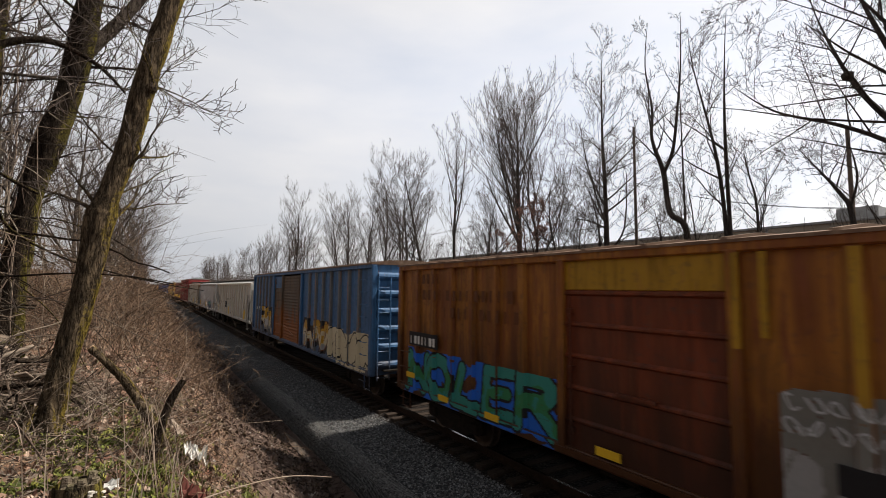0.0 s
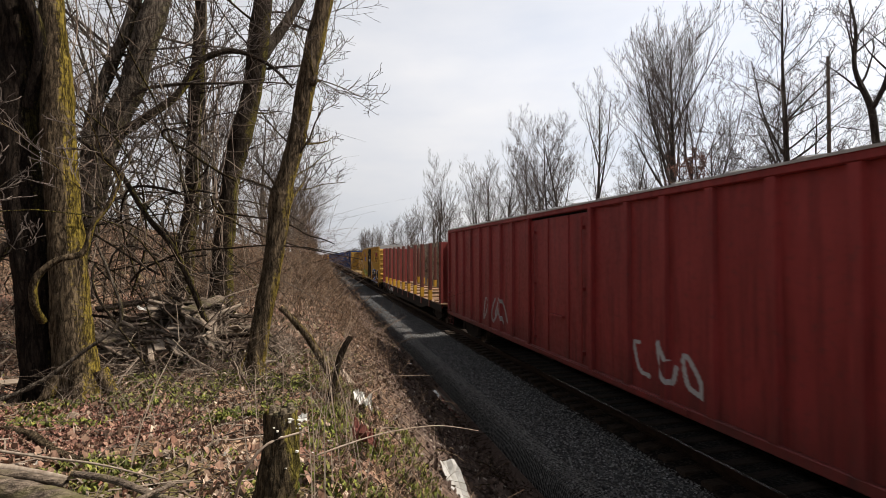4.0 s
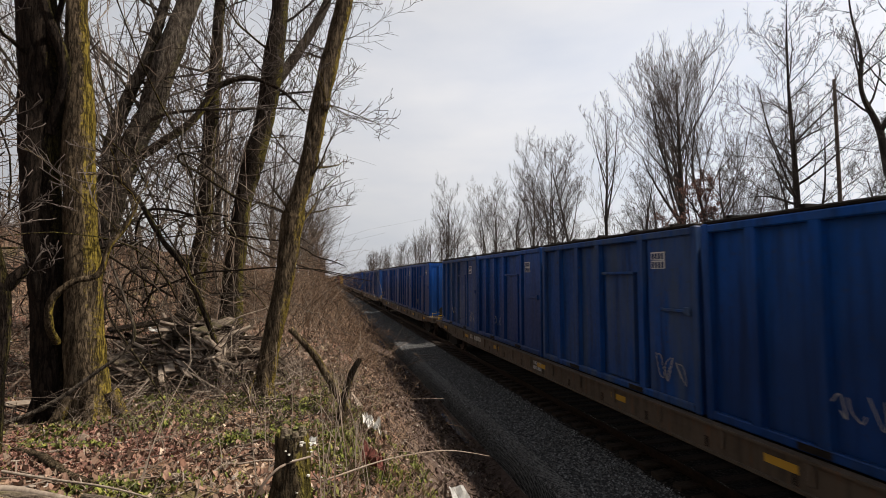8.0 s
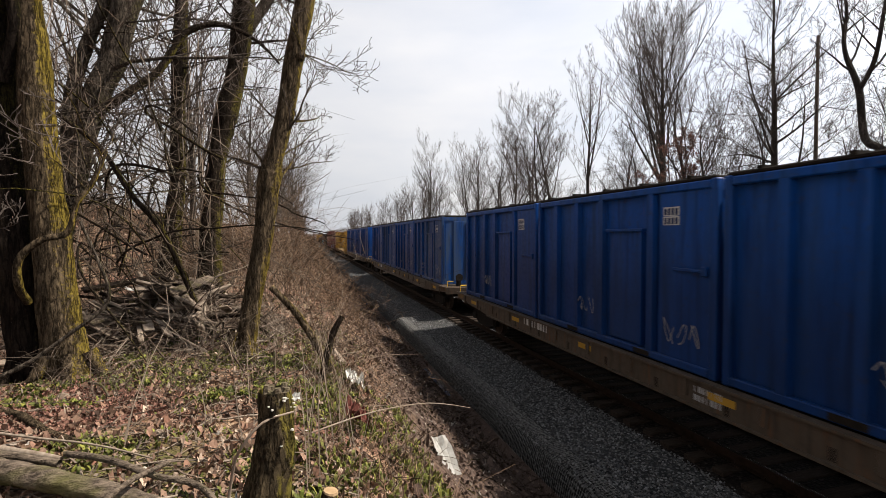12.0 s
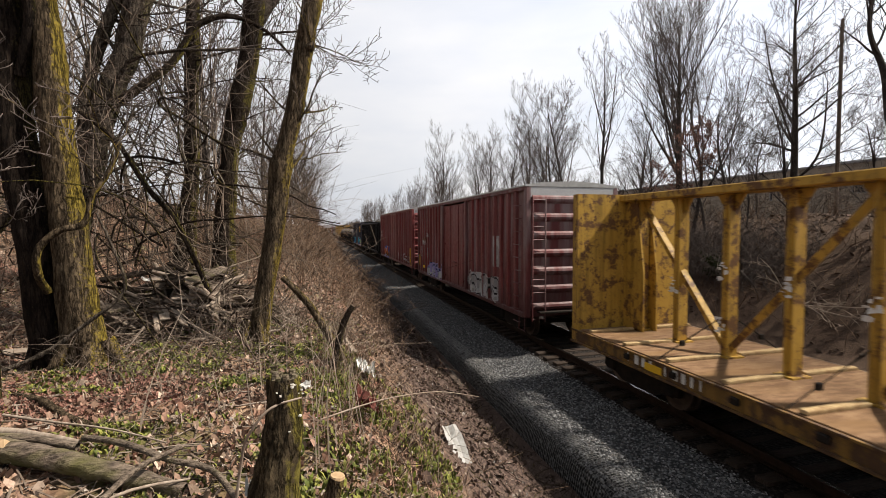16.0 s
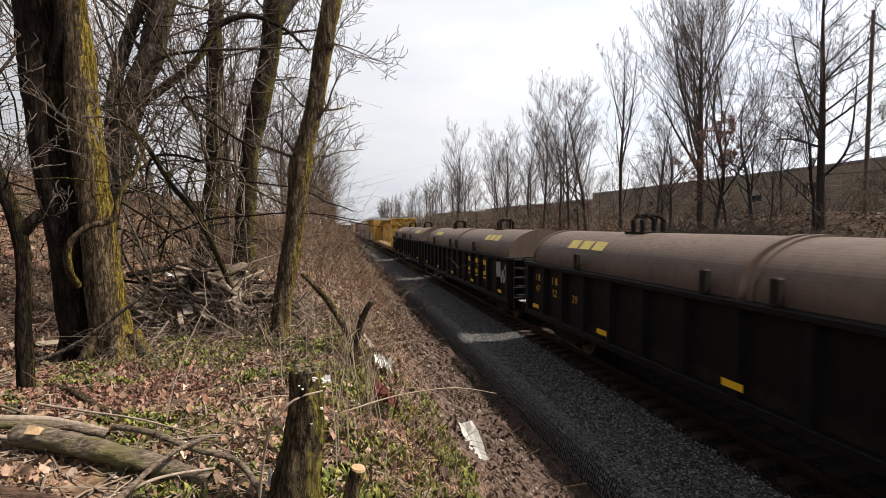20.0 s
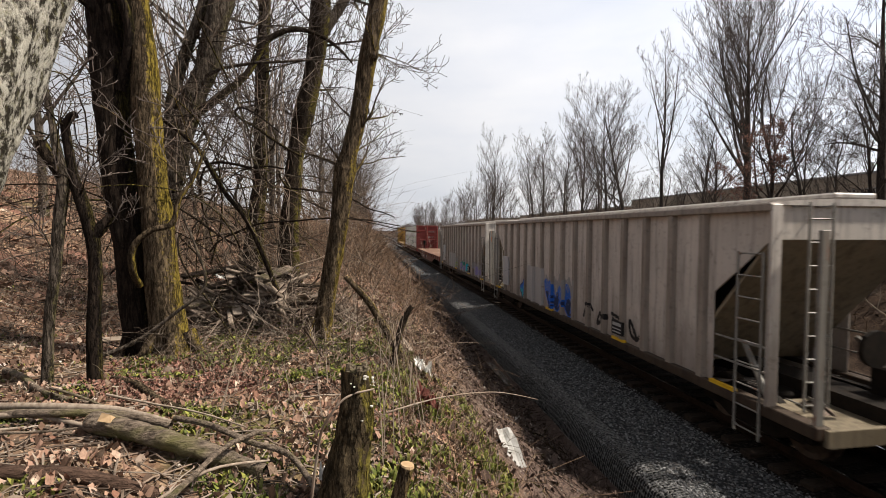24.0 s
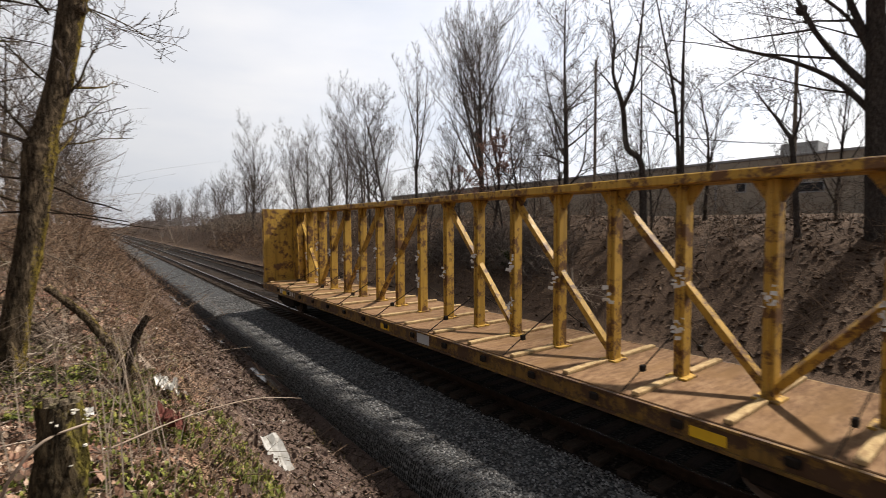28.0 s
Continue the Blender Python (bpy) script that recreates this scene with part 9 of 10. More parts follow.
# out of view; added to cut the sky's fill on the bank
brush("undergrowth", "unseen leafless thicket behind the viewpoint, added to block sky light", 200, (-12, -0.8, -16, -3), 2.6, M_TWIG, 24, 0.008, 1.0, 0.4, 6, 0.3)
brush("pale_stems", "pale upright dead stems round the stump", 16, (-0.02, 0.5, 2.8, 4.6), 0.95, M_STEM, 11, 0.0045, 1.0, 0.12, 1, 0.08)
brush("pale_stems", "thin pale upright stems on the bank", 34, (-1.6, 1.2, 3.6, 7.5), 0.8, M_STEM, 12, 0.004, 1.0, 0.15, 1, 0.12)

def fallen_sticks(label, count, area, mat, seed, longest=0.7):
    """Thin crooked sticks that lie on the ground."""
    rng = random.Random(seed)
    g = Geo()
    x0, x1, y0, y1 = area
    for _ in range(count):
        x, y = rng.uniform(x0, x1), y0 + (y1 - y0) * rng.random() ** 1.4
        a, l, r = rng.uniform(0, 6.28), longest * rng.uniform(0.2, 1), rng.uniform(0.003, 0.009)
        pts = []
        for i in range(5):
            pts.append(bank(x, y, r + 0.03 * rng.random()))
            a += rng.gauss(0, 0.25)
            x, y = x + math.cos(a) * l / 4, y + math.sin(a) * l / 4
        g.tube(pts, np.linspace(r, r * 0.5, 5), 4)
    return tagged(part("ground_twigs", g, mat), label, "twigs", kind="stuff")


fallen_sticks("grey broken twigs lying over the bank", 2600, (-6.5, 0.7, 1.8, 13), M_STICK, 13)
fallen_sticks("dark broken twigs lying over the bank", 1100, (-6.5, 1.4, 1.8, 13), M_TWIG, 15, 1.1)
fallen_sticks("dark sticks and roots in the muddy ditch", 900, (1.9, 3.9, 2.0, 26), M_BARKDARK, 16, 0.7)
brush("ground_twigs", "low tangle of thin dead twigs and briars", 420, (-2.4, 0.6, 4.6, 8.5), 0.45, M_TWIG, 14, 0.003, 1.0, 0.7, 5, 0.8)

M_MUDCLOD = leaf_material("red_brown_mud_clods", [(0.04, 0.027, 0.022), (0.11, 0.077, 0.064), (0.065, 0.045, 0.037), (0.15, 0.11, 0.092)])
scatter_leaves("soil_clods", "dark clods and rotted leaves on the muddy slope", 6000, (0.7, 4.0, 2.0, 24), 0.04, M_MUDCLOD, 31, 0.9, 0.03)
scatter_leaves("soil_clods", "pale stones and chips on the muddy slope", 2600, (0.7, 3.4, 2.0, 24), 0.024, M_CHIP, 32, 0.8, 0.02)


def evergreen_shrub(x, y, z, r):
    """A small dark-green shrub: short stems and many small leaves."""
    t = thing("evergreen_shrub", "small dark-green shrub on the far bank", "shrub")
    rng = random.Random(9)
    g, lv = Geo(), Geo()
    for _ in range(26):
        e = np.array([rng.gauss(0, r * 0.45), rng.gauss(0, r * 0.5), rng.uniform(0.4, 1.5) * r])
        g.tube([(x, y, z - 0.2), (x + e[0] * 0.5, y + e[1] * 0.5, z + e[2] * 0.6), (x + e[0], y + e[1], z + e[2])], [0.015, 0.01, 0.005], 4)
        for _ in range(60):
            c = np.array([x, y, z]) + e * rng.uniform(0.45, 1.1) + np.array([rng.gauss(0, 0.1), rng.gauss(0, 0.1), rng.gauss(0, 0.09)])
            u, v = np.array([rng.gauss(0, 1) for _ in range(3)]) * 0.03, np.array([rng.gauss(0, 1) for _ in range(3)]) * 0.022
            lv.add([c - u, c + v, c + u, c - v], [(0, 1, 2, 3)])
    part("stems", g, M_BARKDARK, t)
    part("leaves", lv, M_DARKGREEN, t, "small dark-green leaves")


M_DARKGREEN = leaf_material("dark_evergreen_leaves", [(0.012, 0.02, 0.006), (0.025, 0.036, 0.01), (0.018, 0.026, 0.008)])
evergreen_shrub(17.6, 16.9, ground_z(17.6, 16.9), 0.7)
# vines and dead stems hung between the near trees
rng = random.Random(91)
g = Geo()
for k in range(400):
    if k < 200:
        p = np.array([rng.gauss(-3.0, 0.5), rng.gauss(8.1, 0.4), rng.uniform(3.2, 6.5)])
    else:
        p = np.array([rng.uniform(-4.5, -0.7), rng.uniform(6.2, 10.5), rng.uniform(2.6, 7.5)])
    d = np.array([rng.gauss(0, 1), rng.gauss(0, 0.6), rng.gauss(-0.2, 1.0)])
    d /= np.linalg.norm(d)
    pts = [p]
    for i in range(9):
        d = d + np.array([rng.gauss(0, 0.28), rng.gauss(0, 0.2), rng.gauss(-0.02, 0.28)])
        d /= np.linalg.norm(d)
        pts.append(pts[-1] + d * rng.uniform(0.12, 0.26))
    r = rng.uniform(0.003, 0.009)
    g.tube(pts, np.linspace(r, r * 0.6, 10), 4)
tagged(part("hanging_vines", g, M_TWIG), "tangled bare vines hanging between the trees", "vines", kind="stuff")
g = Geo()
for k in range(26):
    x, y = rng.choice(((-1.75, 9.6), (-2.6, 10.4), (-3.3, 8.1), (-1.6, 9.4)))
    pts = [np.array([x + rng.gauss(0, 0.2), y + rng.gauss(0, 0.15), rng.uniform(5.0, 9.0)])]
    for i in range(10):
        pts.append(pts[-1] + np.array([rng.gauss(0, 0.06), rng.gauss(0, 0.06), -rng.uniform(0.2, 0.5)]))
    pts = [q for q in pts if q[2] > 2.2]
    if len(pts) > 2:
        g.tube(pts, np.full(len(pts), rng.uniform(0.004, 0.009)), 4)
tagged(part("hanging_vines", g, M_STEM), "pale vines hanging down the dark trunks", "vines", kind="stuff")

rng = random.Random(17)
for k in range(70):
    g = Geo()
    g.smooth = True
    p = np.array([rng.uniform(-4.6, -1.2), rng.uniform(6.8, 9.8), rng.uniform(2.5, 5.2)])
    d = np.array([-p[0] * 0.2 - 0.6 + rng.gauss(0, 0.5) - 0.5 * (p[0] > -2.2), rng.gauss(0, 0.4), rng.gauss(0.7, 0.5)])
    d /= np.linalg.norm(d)
    bend = np.array([rng.gauss(0, 0.12), rng.gauss(0, 0.06), -abs(rng.gauss(0.09, 0.07))])
    pts = [p]
    for i in range(15):
        d = d + bend + np.array([rng.gauss(0, 0.07), rng.gauss(0, 0.05), rng.gauss(0, 0.07)])
        d /= np.linalg.norm(d)
        pts.append(pts[-1] + d * 0.22)
        if pts[-1][2] < 2.15:
            break
    r = rng.uniform(0.007, 0.022)
    if len(pts) > 4:
        g.tube(pts, np.linspace(r, r * 0.4, len(pts)), 6)
        tagged(part("woody_vine", g, M_BARKDARK if k % 3 else M_BARK), "dark woody vine arching between the trees", "vine", "vines between the trees")

# heap of sticks and old boards
rng = random.Random(31)
pale = Geo()
heap = thing("stick_heap", "heap of grey dead sticks and old boards in the wood", "brush heap", kind="stuff")
g = Geo()
for k in range(1000):
    x, y = rng.gauss(-1.9, 0.9), rng.gauss(7.75, 0.7)
    hh = max(0.04, 0.95 * math.exp(-((x + 1.95) ** 2 + (y - 7.95) ** 2) / 1.1)) * rng.random() ** 0.4
    a, tilt, l, r = rng.uniform(0, 6.28), rng.gauss(0, 0.5), rng.uniform(0.2, 1.0), rng.uniform(0.003, 0.012)
    c = np.array([x, y, ground_z(x, y) + hh])
    d = np.array([math.cos(a), math.sin(a), tilt]) * l / 2
    (g if k % 3 else pale).tube([c - d, c + np.array([0, 0, rng.gauss(0, 0.03)]), c + d], [r, r, r * 0.6], 5)
part("sticks", g, M_STICK, heap)
part("pale_sticks", pale, M_STICK, heap, "pale weathered sticks")
for k, (x, y, z, w, l, rz, ry) in enumerate(((-1.5, 7.3, 2.5, 0.13, 0.42, 35, 25), (-1.7, 7.45, 2.72, 0.1, 0.4, 15, 20), (-2.5, 7.6, 2.95, 0.11, 0.45, -60, 8), (-1.35, 7.25, 2.35, 0.1, 0.25, 60, 10), (-1.75, 7.35, 2.75, 0.14, 0.55, 40, 35), (-2.0, 7.4, 2.9, 0.1, 0.4, 20, -20), (-2.4, 7.35, 2.6, 0.12, 0.5, -35, 15), (-1.9, 7.2, 2.55, 0.09, 0.35, 70, 22), (-2.7, 7.5, 2.75, 0.1, 0.4, 80, 12), (-1.6, 7.6, 2.9, 0.08, 0.5, -20, 18))):
    b = part("board", Geo().box(-w, w, -l, l, -0.02, 0.02, 0.008), (M_LOG, M_BOARD, M_BARKDARK)[k % 3], heap, m=pose(x, y, z, 8, ry, rz))


rng = random.Random(61)
slab = [Geo().box(-0.06, 0.06, -0.2, 0.2, -0.012, 0.012, 0.006).mesh("slab", m) for m in (M_BOARD, M_LOG, M_STEM)] + [Geo().box(-0.03, 0.03, -0.32, 0.32, -0.02, 0.02, 0.008).mesh("slab", m) for m in (M_BOARD, M_BARKDARK)]
for k in range(70):
    x, y = rng.gauss(-1.85, 0.75), rng.gauss(7.45, 0.45)
    h = 0.95 * math.exp(-((x + 1.95) ** 2 + (y - 7.95) ** 2) / 1.1)
    part("slab", slab[k % 5], None, heap, m=pose(x, y, ground_z(x, y) + h * 0.95 + 0.05, rng.gauss(0, 18) + 15, rng.gauss(0, 20), rng.uniform(0, 180)))


def crumpled(name, label, category, x, y, z, sx, sy, mat, seed, n=9, amp=0.05, turn=0):
    """A crumpled sheet."""
    rng = random.Random(seed)
    g = Geo()
    c, s = math.cos(turn), math.sin(turn)
    for j in range(n):
        for i in range(n):
            u, v = (i / (n - 1) - 0.5) * sx * rng.uniform(0.85, 1.1), (j / (n - 1) - 0.5) * sy * rng.uniform(0.85, 1.1)
            px, py = x + u * c - v * s, y + u * s + v * c
            g.v.append((px, py, ground_z(px, py) + z + abs(rng.gauss(0, amp))))
    g.f = [(j * n + i, j * n + i + 1, (j + 1) * n + i + 1, (j + 1) * n + i) for j in range(n - 1) for i in range(n - 1)]
    g.m = [0] * len(g.f)
    ob = part(name, g, mat)
    return tagged(ob, label, category)


M_PLASTIC = rough_mat("dirty_white_plastic", (0.62, 0.62, 0.6), (0.4, 0.39, 0.36), 12, 0.4, 0.2, 0.01)
M_SHEET = rough_mat("grey_muddy_sheet", (0.36, 0.36, 0.35), (0.2, 0.19, 0.17), 9, 0.6, 0.2, 0.01)
M_CLOTH = rough_mat("dark_red_brown_cloth", (0.14, 0.05, 0.04), (0.08, 0.03, 0.025), 14, 0.95, 0.3, 0.01)
crumpled("plastic_bag", "crumpled dirty white plastic bag in the brush", "litter", 0.57, 5.7, 0.12, 0.22, 0.26, M_PLASTIC, 1, amp=0.07)
crumpled("plastic_scrap", "small white plastic scrap beside the stump", "litter", -0.34, 2.75, 0.1, 0.07, 0.1, M_PLASTIC, 2, 5, 0.03)
crumpled("plastic_scrap", "small white plastic scrap in the litter", "litter", -0.1, 4.4, 0.08, 0.09, 0.08, M_PLASTIC, 3, 5, 0.03)
crumpled("plastic_scrap", "white plastic scrap on the stick heap", "litter", -2.5, 8.2, 0.75, 0.3, 0.1, M_PLASTIC, 4, 5, 0.04)
g = Geo()
sheet_rng = random.Random(12)
for j in range(7):
    g.v.extend((0.17 * (i - 2) / 2 * (1 - 0.05 * j), (j - 3) * 0.1, 0.035 * math.sin(i * 1.4 + j * 0.5) + sheet_rng.gauss(0, 0.008)) for i in range(5))
g.f = [(j * 5 + i, j * 5 + i + 1, j * 5 + i + 6, j * 5 + i + 5) for j in range(6) for i in range(4)]
g.m = [0] * len(g.f)
sheet = tagged(part("metal_sheet", g, M_SHEET), "bent grey muddy sheet lying on the slope", "litter")
sheet.matrix_basis = pose(1.85, 6.15, ground_z(1.85, 6.15) + 0.12, 32, 12, 14)
crumpled("cloth", "dark red-brown rag caught in the brush", "litter", 0.42, 4.1, 0.15, 0.2, 0.2, M_CLOTH, 6, 8, 0.08)
for k in range(26):
    rr = random.Random(200 + k)
    x, y = (-2.17, 5.1) if k == 0 else (rr.uniform(-5, 0.6), rr.uniform(2.4, 9))
    s = rr.uniform(0.02, 0.055) if k else 0.06
    g = Geo()
    g.tube([(x - s, y, ground_z(x, y) + s * 0.3), (x - s * 0.4, y + s * 0.2, ground_z(x, y) + s * 0.4), (x + s * 0.5, y - s * 0.1, ground_z(x, y) + s * 0.35), (x + s, y, ground_z(x, y) + s * 0.2)], [s * 0.3, s * 0.8, s * 0.75, s * 0.25], 6, True)
    tagged(part("stone", g, M_CHIP), "small pale stone in the leaf litter", "stone", "stones on the bank")


# ---------------------------------------------------------------- ditch water, retaining mesh
def water_material():
    mat, nt, bs = material("muddy_water")
    n = tex_noise(nt, coords(nt), 6, 3)
    nt.links.new(mix(nt, n, (0.07, 0.055, 0.045), (0.11, 0.09, 0.075)), bs.inputs["Base Color"])
    bs.inputs["Roughness"].default_value = 0.08
    bump(nt, bs, n, 0.05, 0.01)
    return mat


M_WATER = water_material()
for x, y, sx, sy, z in ((3.84, 13.6, 0.12, 1.8, -0.83), (3.84, 21, 0.12, 2.6, -0.83), (3.8, 33, 0.12, 4.0, -0.83)):
    g = Geo().prism([(x + sx * math.cos(a) * (1 + 0.25 * math.sin(3 * a + y)), y + sy * math.sin(a) * (1 + 0.2 * math.cos(2 * a))) for a in np.linspace(0, 6.28, 25)[:-1]], z - 0.1, z, "z")
    tagged(part("puddle", g, M_WATER), "muddy puddle in the trackside ditch", "water", kind="structure")
M_MESHWIRE = rough_mat("grey_plastic_grid", (0.24, 0.24, 0.23), (0.14, 0.14, 0.135), 10, 0.8, 0.1, 0.003)
g = Geo()
for y in np.arange(1.0, 22, 0.06):
    g.tube([(4.08, y, -0.95), (4.15, y, -0.6), (4.22, y, -0.41), (4.36, y, -0.345), (4.6, y, -0.315)], [0.0035] * 5, 3)
for x, z in ((4.1, -0.85), (4.12, -0.75), (4.14, -0.65), (4.17, -0.55), (4.2, -0.46), (4.26, -0.39), (4.36, -0.345), (4.44, -0.335), (4.52, -0.325), (4.6, -0.315)):
    g.tube([(x, 1.0, z), (x, 22, z)], [0.0035] * 2, 3)
tagged(part("retaining_grid", g, M_MESHWIRE), "grey grid mesh holding the edge of the gravel shoulder", "mesh", kind="stuff")

# loose stones on the shoulder
M_STONE = leaf_material("loose_crushed_stone", [(0.034, 0.036, 0.039), (0.12, 0.125, 0.13), (0.062, 0.066, 0.07), (0.24, 0.245, 0.25), (0.09, 0.088, 0.086)])
rng = random.Random(8)
g = Geo()
for _ in range(24000):
    x, y = 4.24 + 2.06 * rng.random() ** 1.15, 2.5 + 26 * rng.random() ** 1.6
    s = rng.uniform(0.012, 0.034)
    z = float(np.interp(x, [4.24, 4.34, 4.6, 5.2, 5.7, 5.95, 6.15, 6.3], [-0.42, -0.36, -0.34, -0.35, -0.33, -0.29, -0.265, -0.28])) + s * 0.3
    v = [(x + s * rng.uniform(0.6, 1.2) * a, y + s * rng.uniform(0.6, 1.2) * b, z + s * rng.uniform(0.4, 0.9) * c) for a, b, c in ((1, 0, 0), (-1, 0, 0), (0, 1, 0), (0, -1, 0), (0, 0, 1), (0, 0, -1))]
    g.add(v, [(0, 2, 4), (2, 1, 4), (1, 3, 4), (3, 0, 4), (2, 0, 5), (1, 2, 5), (3, 1, 5), (0, 3, 5)])
tagged(part("loose_gravel", g, M_STONE), "loose grey crushed stones on the shoulder", "gravel", kind="stuff")


# ---------------------------------------------------------------- buildings and poles beyond the far bank
M_WALL = rough_mat("tan_block_wall", (0.33, 0.285, 0.23), (0.25, 0.215, 0.175), 1.2, 0.85, 0.1, 0.01)
M_WALLDARK = rough_mat("brown_brick_wall", (0.16, 0.1, 0.08), (0.22, 0.15, 0.12), 2, 0.9, 0.1, 0.01)
M_TRIM = rough_mat("grey_metal_trim", (0.3, 0.3, 0.3), (0.22, 0.22, 0.22), 4, 0.5, 0.1, 0.005)
M_PANE = rough_mat("dark_window_glass", (0.02, 0.022, 0.025), (0.04, 0.04, 0.045), 1, 0.12, 0.02, 0.002)
wh = thing("warehouse", "long low tan warehouse with small dark windows beyond the far bank", "building")
wx, wy0, wy1, wz = 34.0, -4.0, 57.0, 7.7
part("wall", Geo().box(wx, wx + 0.3, wy0, wy1, 3.4, wz).box(wx + 0.3, wx + 26, wy1 - 0.3, wy1, 3.4, wz).box(wx + 0.3, wx + 26, wy0, wy0 + 0.3, 3.4, wz).box(wx + 25.7, wx + 26, wy0 + 0.3, wy1 - 0.3, 3.4, wz), M_WALL, wh)
part("roof", Geo().box(wx + 0.3, wx + 25.7, wy0 + 0.3, wy1 - 0.3, wz - 0.4, wz - 0.25), M_TRIM, wh)
part("parapet", Geo().box(wx - 0.08, wx + 0.4, wy0 - 0.05, wy1 + 0.05, wz, wz + 0.16, 0.02), M_TRIM, wh)
for y, z, w, h in ((31.7, 5.75, 1.0, 0.5), (27.6, 6.15, 1.5, 1.0), (22.0, 6.1, 1.2, 0.6), (12.5, 6.0, 0.5, 0.5), (9.0, 5.8, 1.6, 0.5), (38.0, 5.9, 1.0, 0.5), (45.0, 5.9, 1.0, 0.5)):
    wn_ = part("window", Geo().box(wx - 0.03, wx + 0.02, y - w / 2 - 0.08, y + w / 2 + 0.08, z - h / 2 - 0.08, z + h / 2 + 0.08), M_TRIM, wh)
    part("pane", Geo().box(wx - 0.045, wx, y - w / 2, y + w / 2, z - h / 2, z + h / 2), M_PANE, wn_)
for y in (29.6, 14.0, 41.0):
    part("downpipe", Geo().rod((wx - 0.09, y, 3.6), (wx - 0.09, y, wz), 0.07, 8), M_TRIM, wh)
for y in np.arange(0, 56, 7.0):
    part("pilaster", Geo().box(wx - 0.05, wx, y - 0.2, y + 0.2, 3.4, wz), M_WALL, wh)
part("roof_unit", Geo().box(wx + 2, wx + 4, 9.0, 11.0, wz - 0.3, wz + 1.1, 0.05), M_TRIM, wh)
part("roof_vent", Geo().rod((wx + 1, 28, wz - 0.3), (wx + 1, 28, wz + 0.9), 0.15, 10), M_TRIM, wh)
for x, y, w, d, h, mat in ((38, 66, 20, 26, 3.4, M_WALLDARK), (44, 104, 24, 30, 4.2, M_WALL), (40, 150, 20, 40, 4.0, M_WALLDARK)):
    b = thing("low_building", "low distant commercial building behind the bare trees", "building")
    part("wall", Geo().box(x, x + w, y, y + d, 3.0, 4.0 + h), mat, b)
    part("roof", Geo().box(x - 0.2, x + w + 0.2, y - 0.2, y + d + 0.2, 4.0 + h, 4.2 + h), M_TRIM, b)
    for k in range(5):
        yy = y + d * (k + 0.5) / 5
        part("window", Geo().box(x - 0.04, x, yy - 1.0, yy + 1.0, 5.0, 6.2), M_PANE, b)

M_POLE = rough_mat("weathered_pole_wood", (0.12, 0.09, 0.07), (0.2, 0.16, 0.13), 6, 0.9, 0.3, 0.01, (1, 1, 0.1))
tops = []
for x, y, h in ((24.0, 6.8, 6.6), (24.2, 16.8, 9.3), (25, 48, 9.0), (26, 92, 9.0)):
    p = thing("utility_pole", "weathered bare wooden utility pole", "pole", "utility poles")
    z = ground_z(x, y)
    part("pole", Geo().tube([(x, y, z - 0.5), (x, y, z + h)], [0.1, 0.07], 10, True), M_POLE, p)
    part("insulator", Geo().rod((x - 0.12, y, z + h - 3.6), (x - 0.12, y, z + h - 3.35), 0.05, 8), M_TRIM, p)
    tops.append((x - 0.12, y, z + h - 3.4))
for k in (0.0, 0.35):
    g = Geo()
    for (xa, ya, za), (xb, yb, zb) in zip(tops, tops[1:]):
        g.tube([(xa + k + (xb - xa) * t, ya + (yb - ya) * t, za + (zb - za) * t - 1.6 * t * (1 - t)) for t in np.linspace(0, 1, 9)], [0.012] * 9, 3)
    tagged(part("overhead_wire", g, M_UNDER), "thin dark overhead wire between poles", "wire", "overhead wires")
# tree that keeps its dry red-brown leaves
rng = random.Random(55)
g = Geo()
tips = [v.co.copy() for v in VASE[1][1].vertices]
for _ in range(5200):
    p = rng.choice(tips)
    c = np.array([20.0 + p.x * 0.42, 20.3 + p.y * 0.42, 2.8 + p.z * 0.42]) + np.array([rng.gauss(0, 0.05), rng.gauss(0, 0.05), rng.gauss(-0.03, 0.05)])
    s = rng.uniform(0.014, 0.032)
    u, v = np.array([rng.gauss(0, 1), rng.gauss(0, 1), rng.gauss(0, 1)]) * s, np.array([rng.gauss(0, 1), rng.gauss(0, 1), rng.gauss(0, 1)]) * s
    g.add([c - u, c + v, c + u, c - v], [(0, 1, 2, 3)])
M_RUSSET = leaf_material("dry_russet_leaves", [(0.22, 0.11, 0.085), (0.28, 0.16, 0.12), (0.2, 0.1, 0.08)])
small = thing("oak_sapling", "small tree holding dry russet leaves on the far bank", "tree", "trees on the far bank")
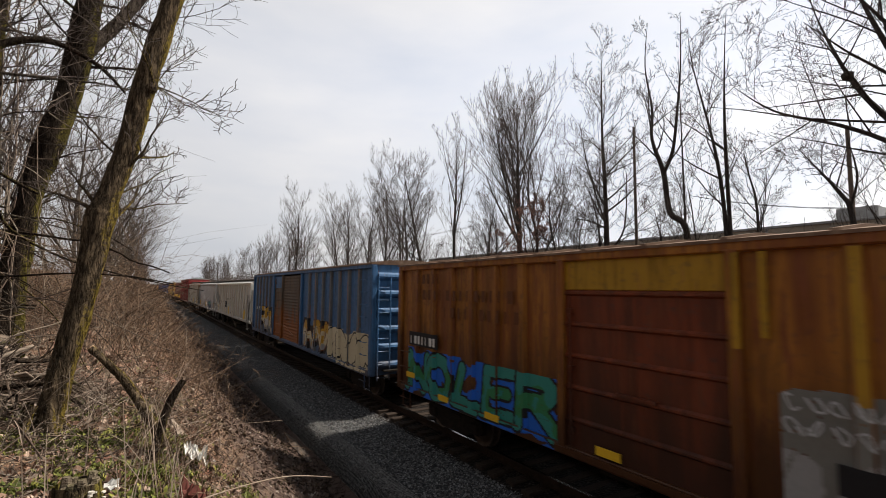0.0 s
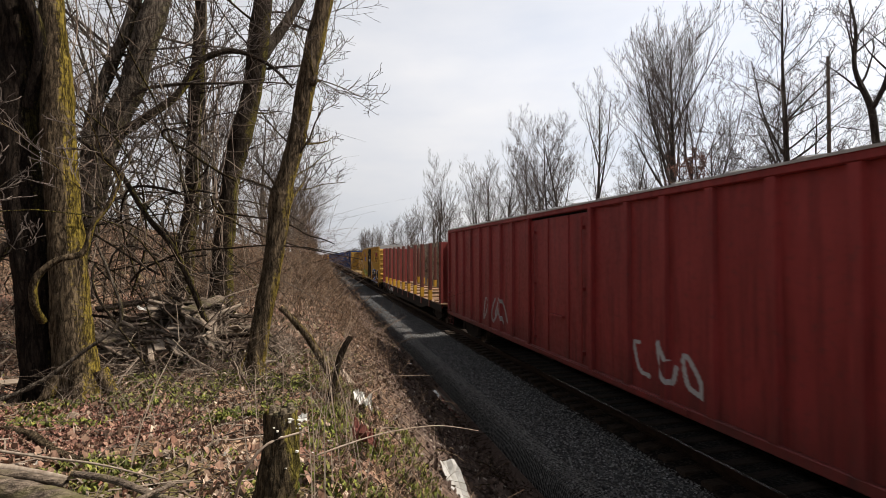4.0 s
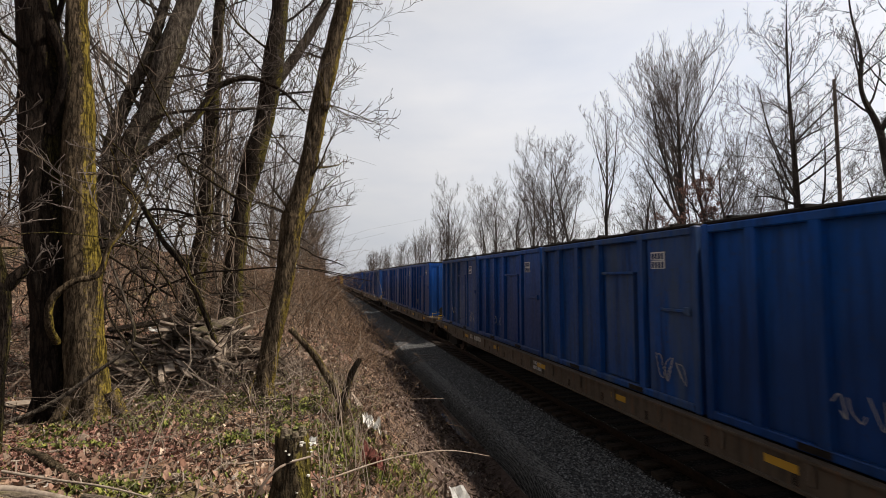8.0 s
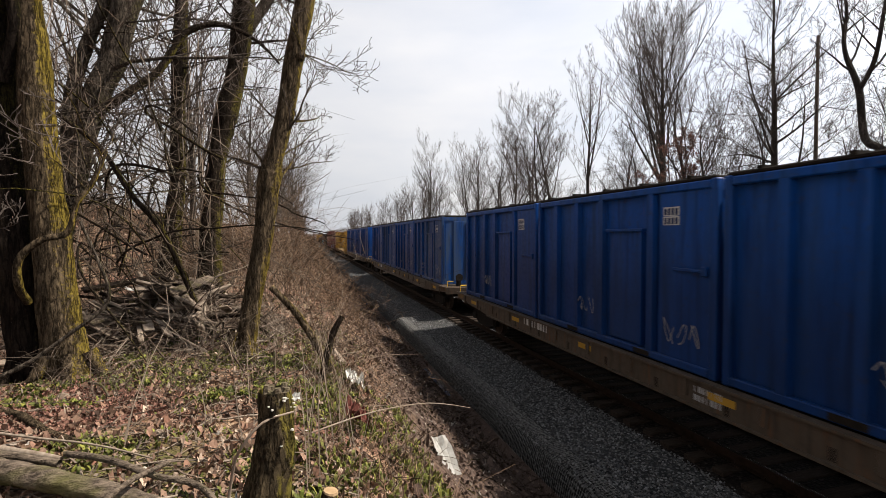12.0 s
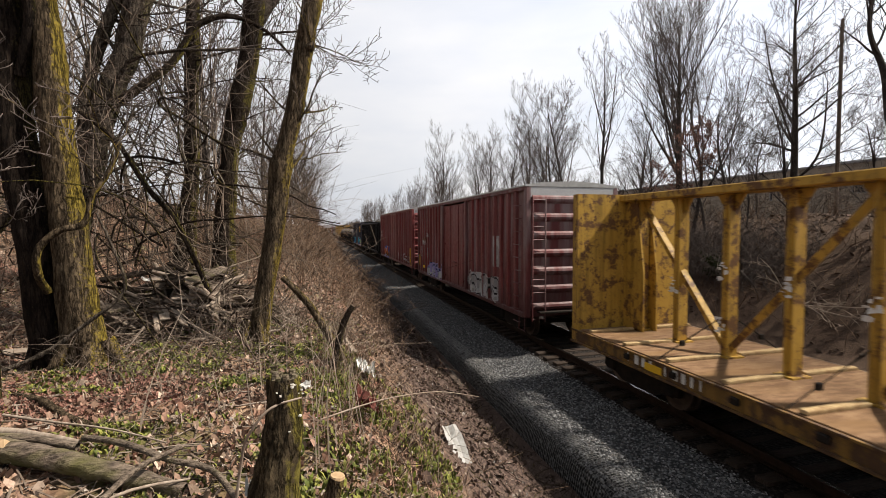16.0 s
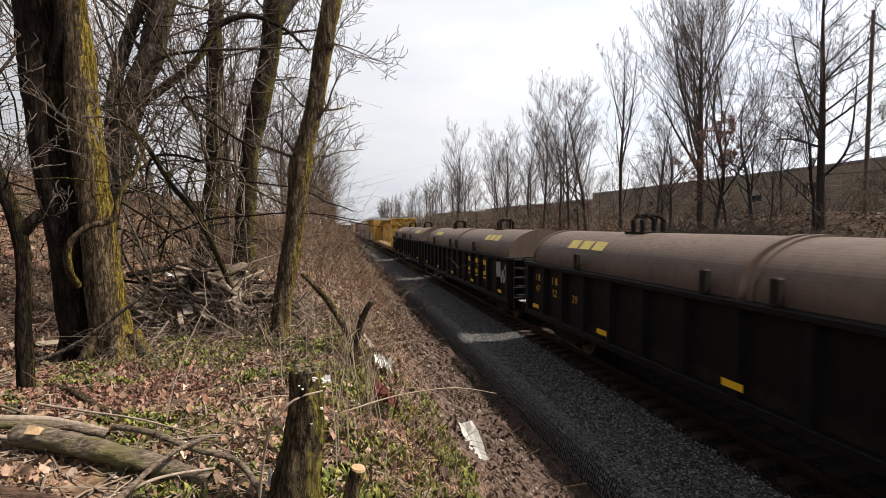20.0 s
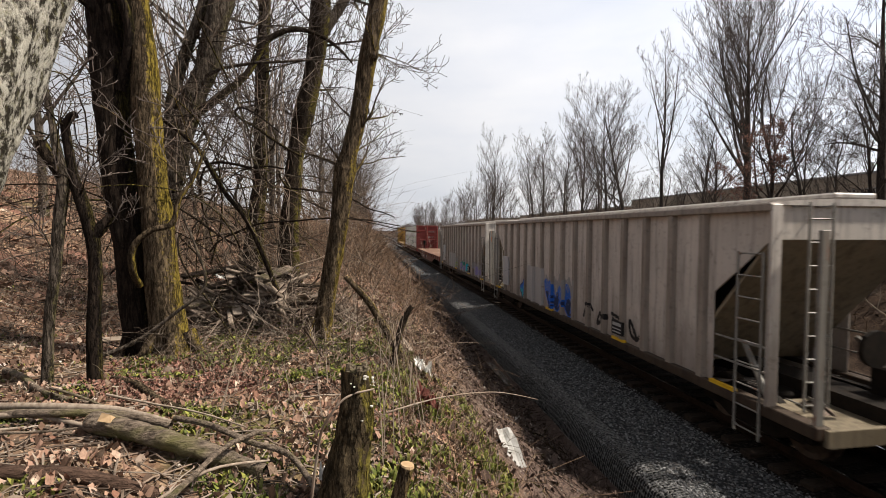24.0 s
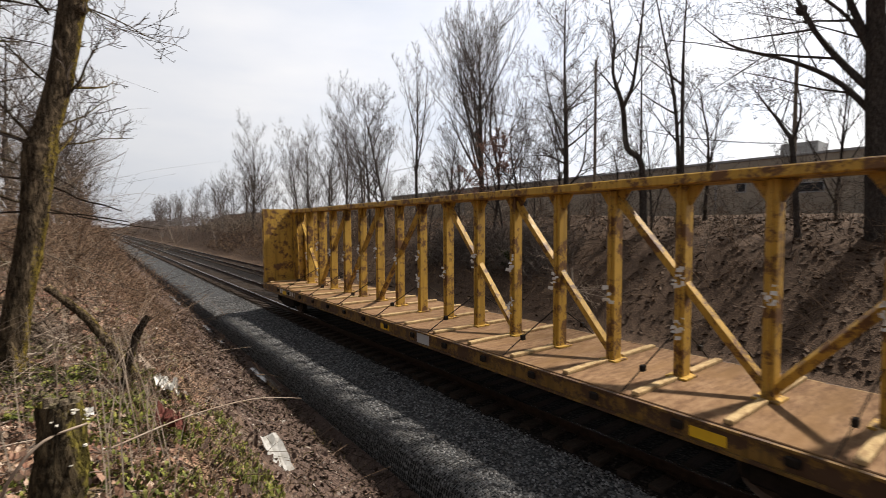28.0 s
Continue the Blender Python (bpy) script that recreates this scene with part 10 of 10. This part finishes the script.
part("trunk", VASE[1][0], None, small, m=Matrix.LocRotScale((20.0, 20.3, 2.8), None, (0.42, 0.42, 0.42)))
part("crown", VASE[1][1], None, small, m=Matrix.LocRotScale((20.0, 20.3, 2.8), None, (0.42, 0.42, 0.42)))
part("dry_leaves", g, M_RUSSET, small, "dry russet leaves")
# ---------------------------------------------------------------- sleepers, the nearest as pieces
M_TIE = rough_mat("weathered_sleeper_wood", (0.045, 0.034, 0.027), (0.018, 0.013, 0.01), 7, 0.9, 0.4, 0.01, (1, 8, 4))
TIE = Geo().box(-1.3, 1.3, -0.115, 0.115, -0.34, -0.172, 0.012).mesh("sleeper", M_TIE)
PLATE = Geo().box(-0.19, 0.19, -0.09, 0.09, -0.172, -0.16).rod((-0.12, 0.05, -0.17), (-0.12, 0.05, -0.13), 0.012, 5).rod((0.12, -0.05, -0.17), (0.12, -0.05, -0.13), 0.012, 5).mesh("tie_plate", M_RAIL)
for cx, stretch in ((TRACK_X, (-12, 110)), (TRACK2_X, (0, 60))):
    bed = tagged(new("sleeper_bed"), "weathered wooden sleepers half sunk in ballast", "sleepers", "sleepers", "structure")
    rest = Geo()
    rng = random.Random(int(cx * 10))
    y = -120.0
    while y < 500:
        y += 0.52
        if stretch[0] < y < stretch[1]:
            t = part("sleeper", TIE, None, bed, m=pose(cx + rng.gauss(0, 0.03), y, rng.gauss(0, 0.006), 0, 0, rng.gauss(0, 0.7)))
            if y < 30:
                for sx in (-0.752, 0.752):
                    part("tie_plate", PLATE, None, t, m=pose(sx, 0, 0))
        else:
            rest.box(cx - 1.3, cx + 1.3, y - 0.115, y + 0.115, -0.34, -0.172)
    tagged(part("sleeper_run", rest, M_TIE, bed), kind="stuff")


# ---------------------------------------------------------------- movement
def motions():
    """The whole train runs past at one speed."""
    for ob, y, x, z, *turn in MOVERS:
        a = turn[0] if turn else 0
        walk(ob, [(0.0, pose(x, y, z, 0, 0, a)), (28.0, pose(x, y - SPEED * 28.0, z, 0, 0, a))])


motions()
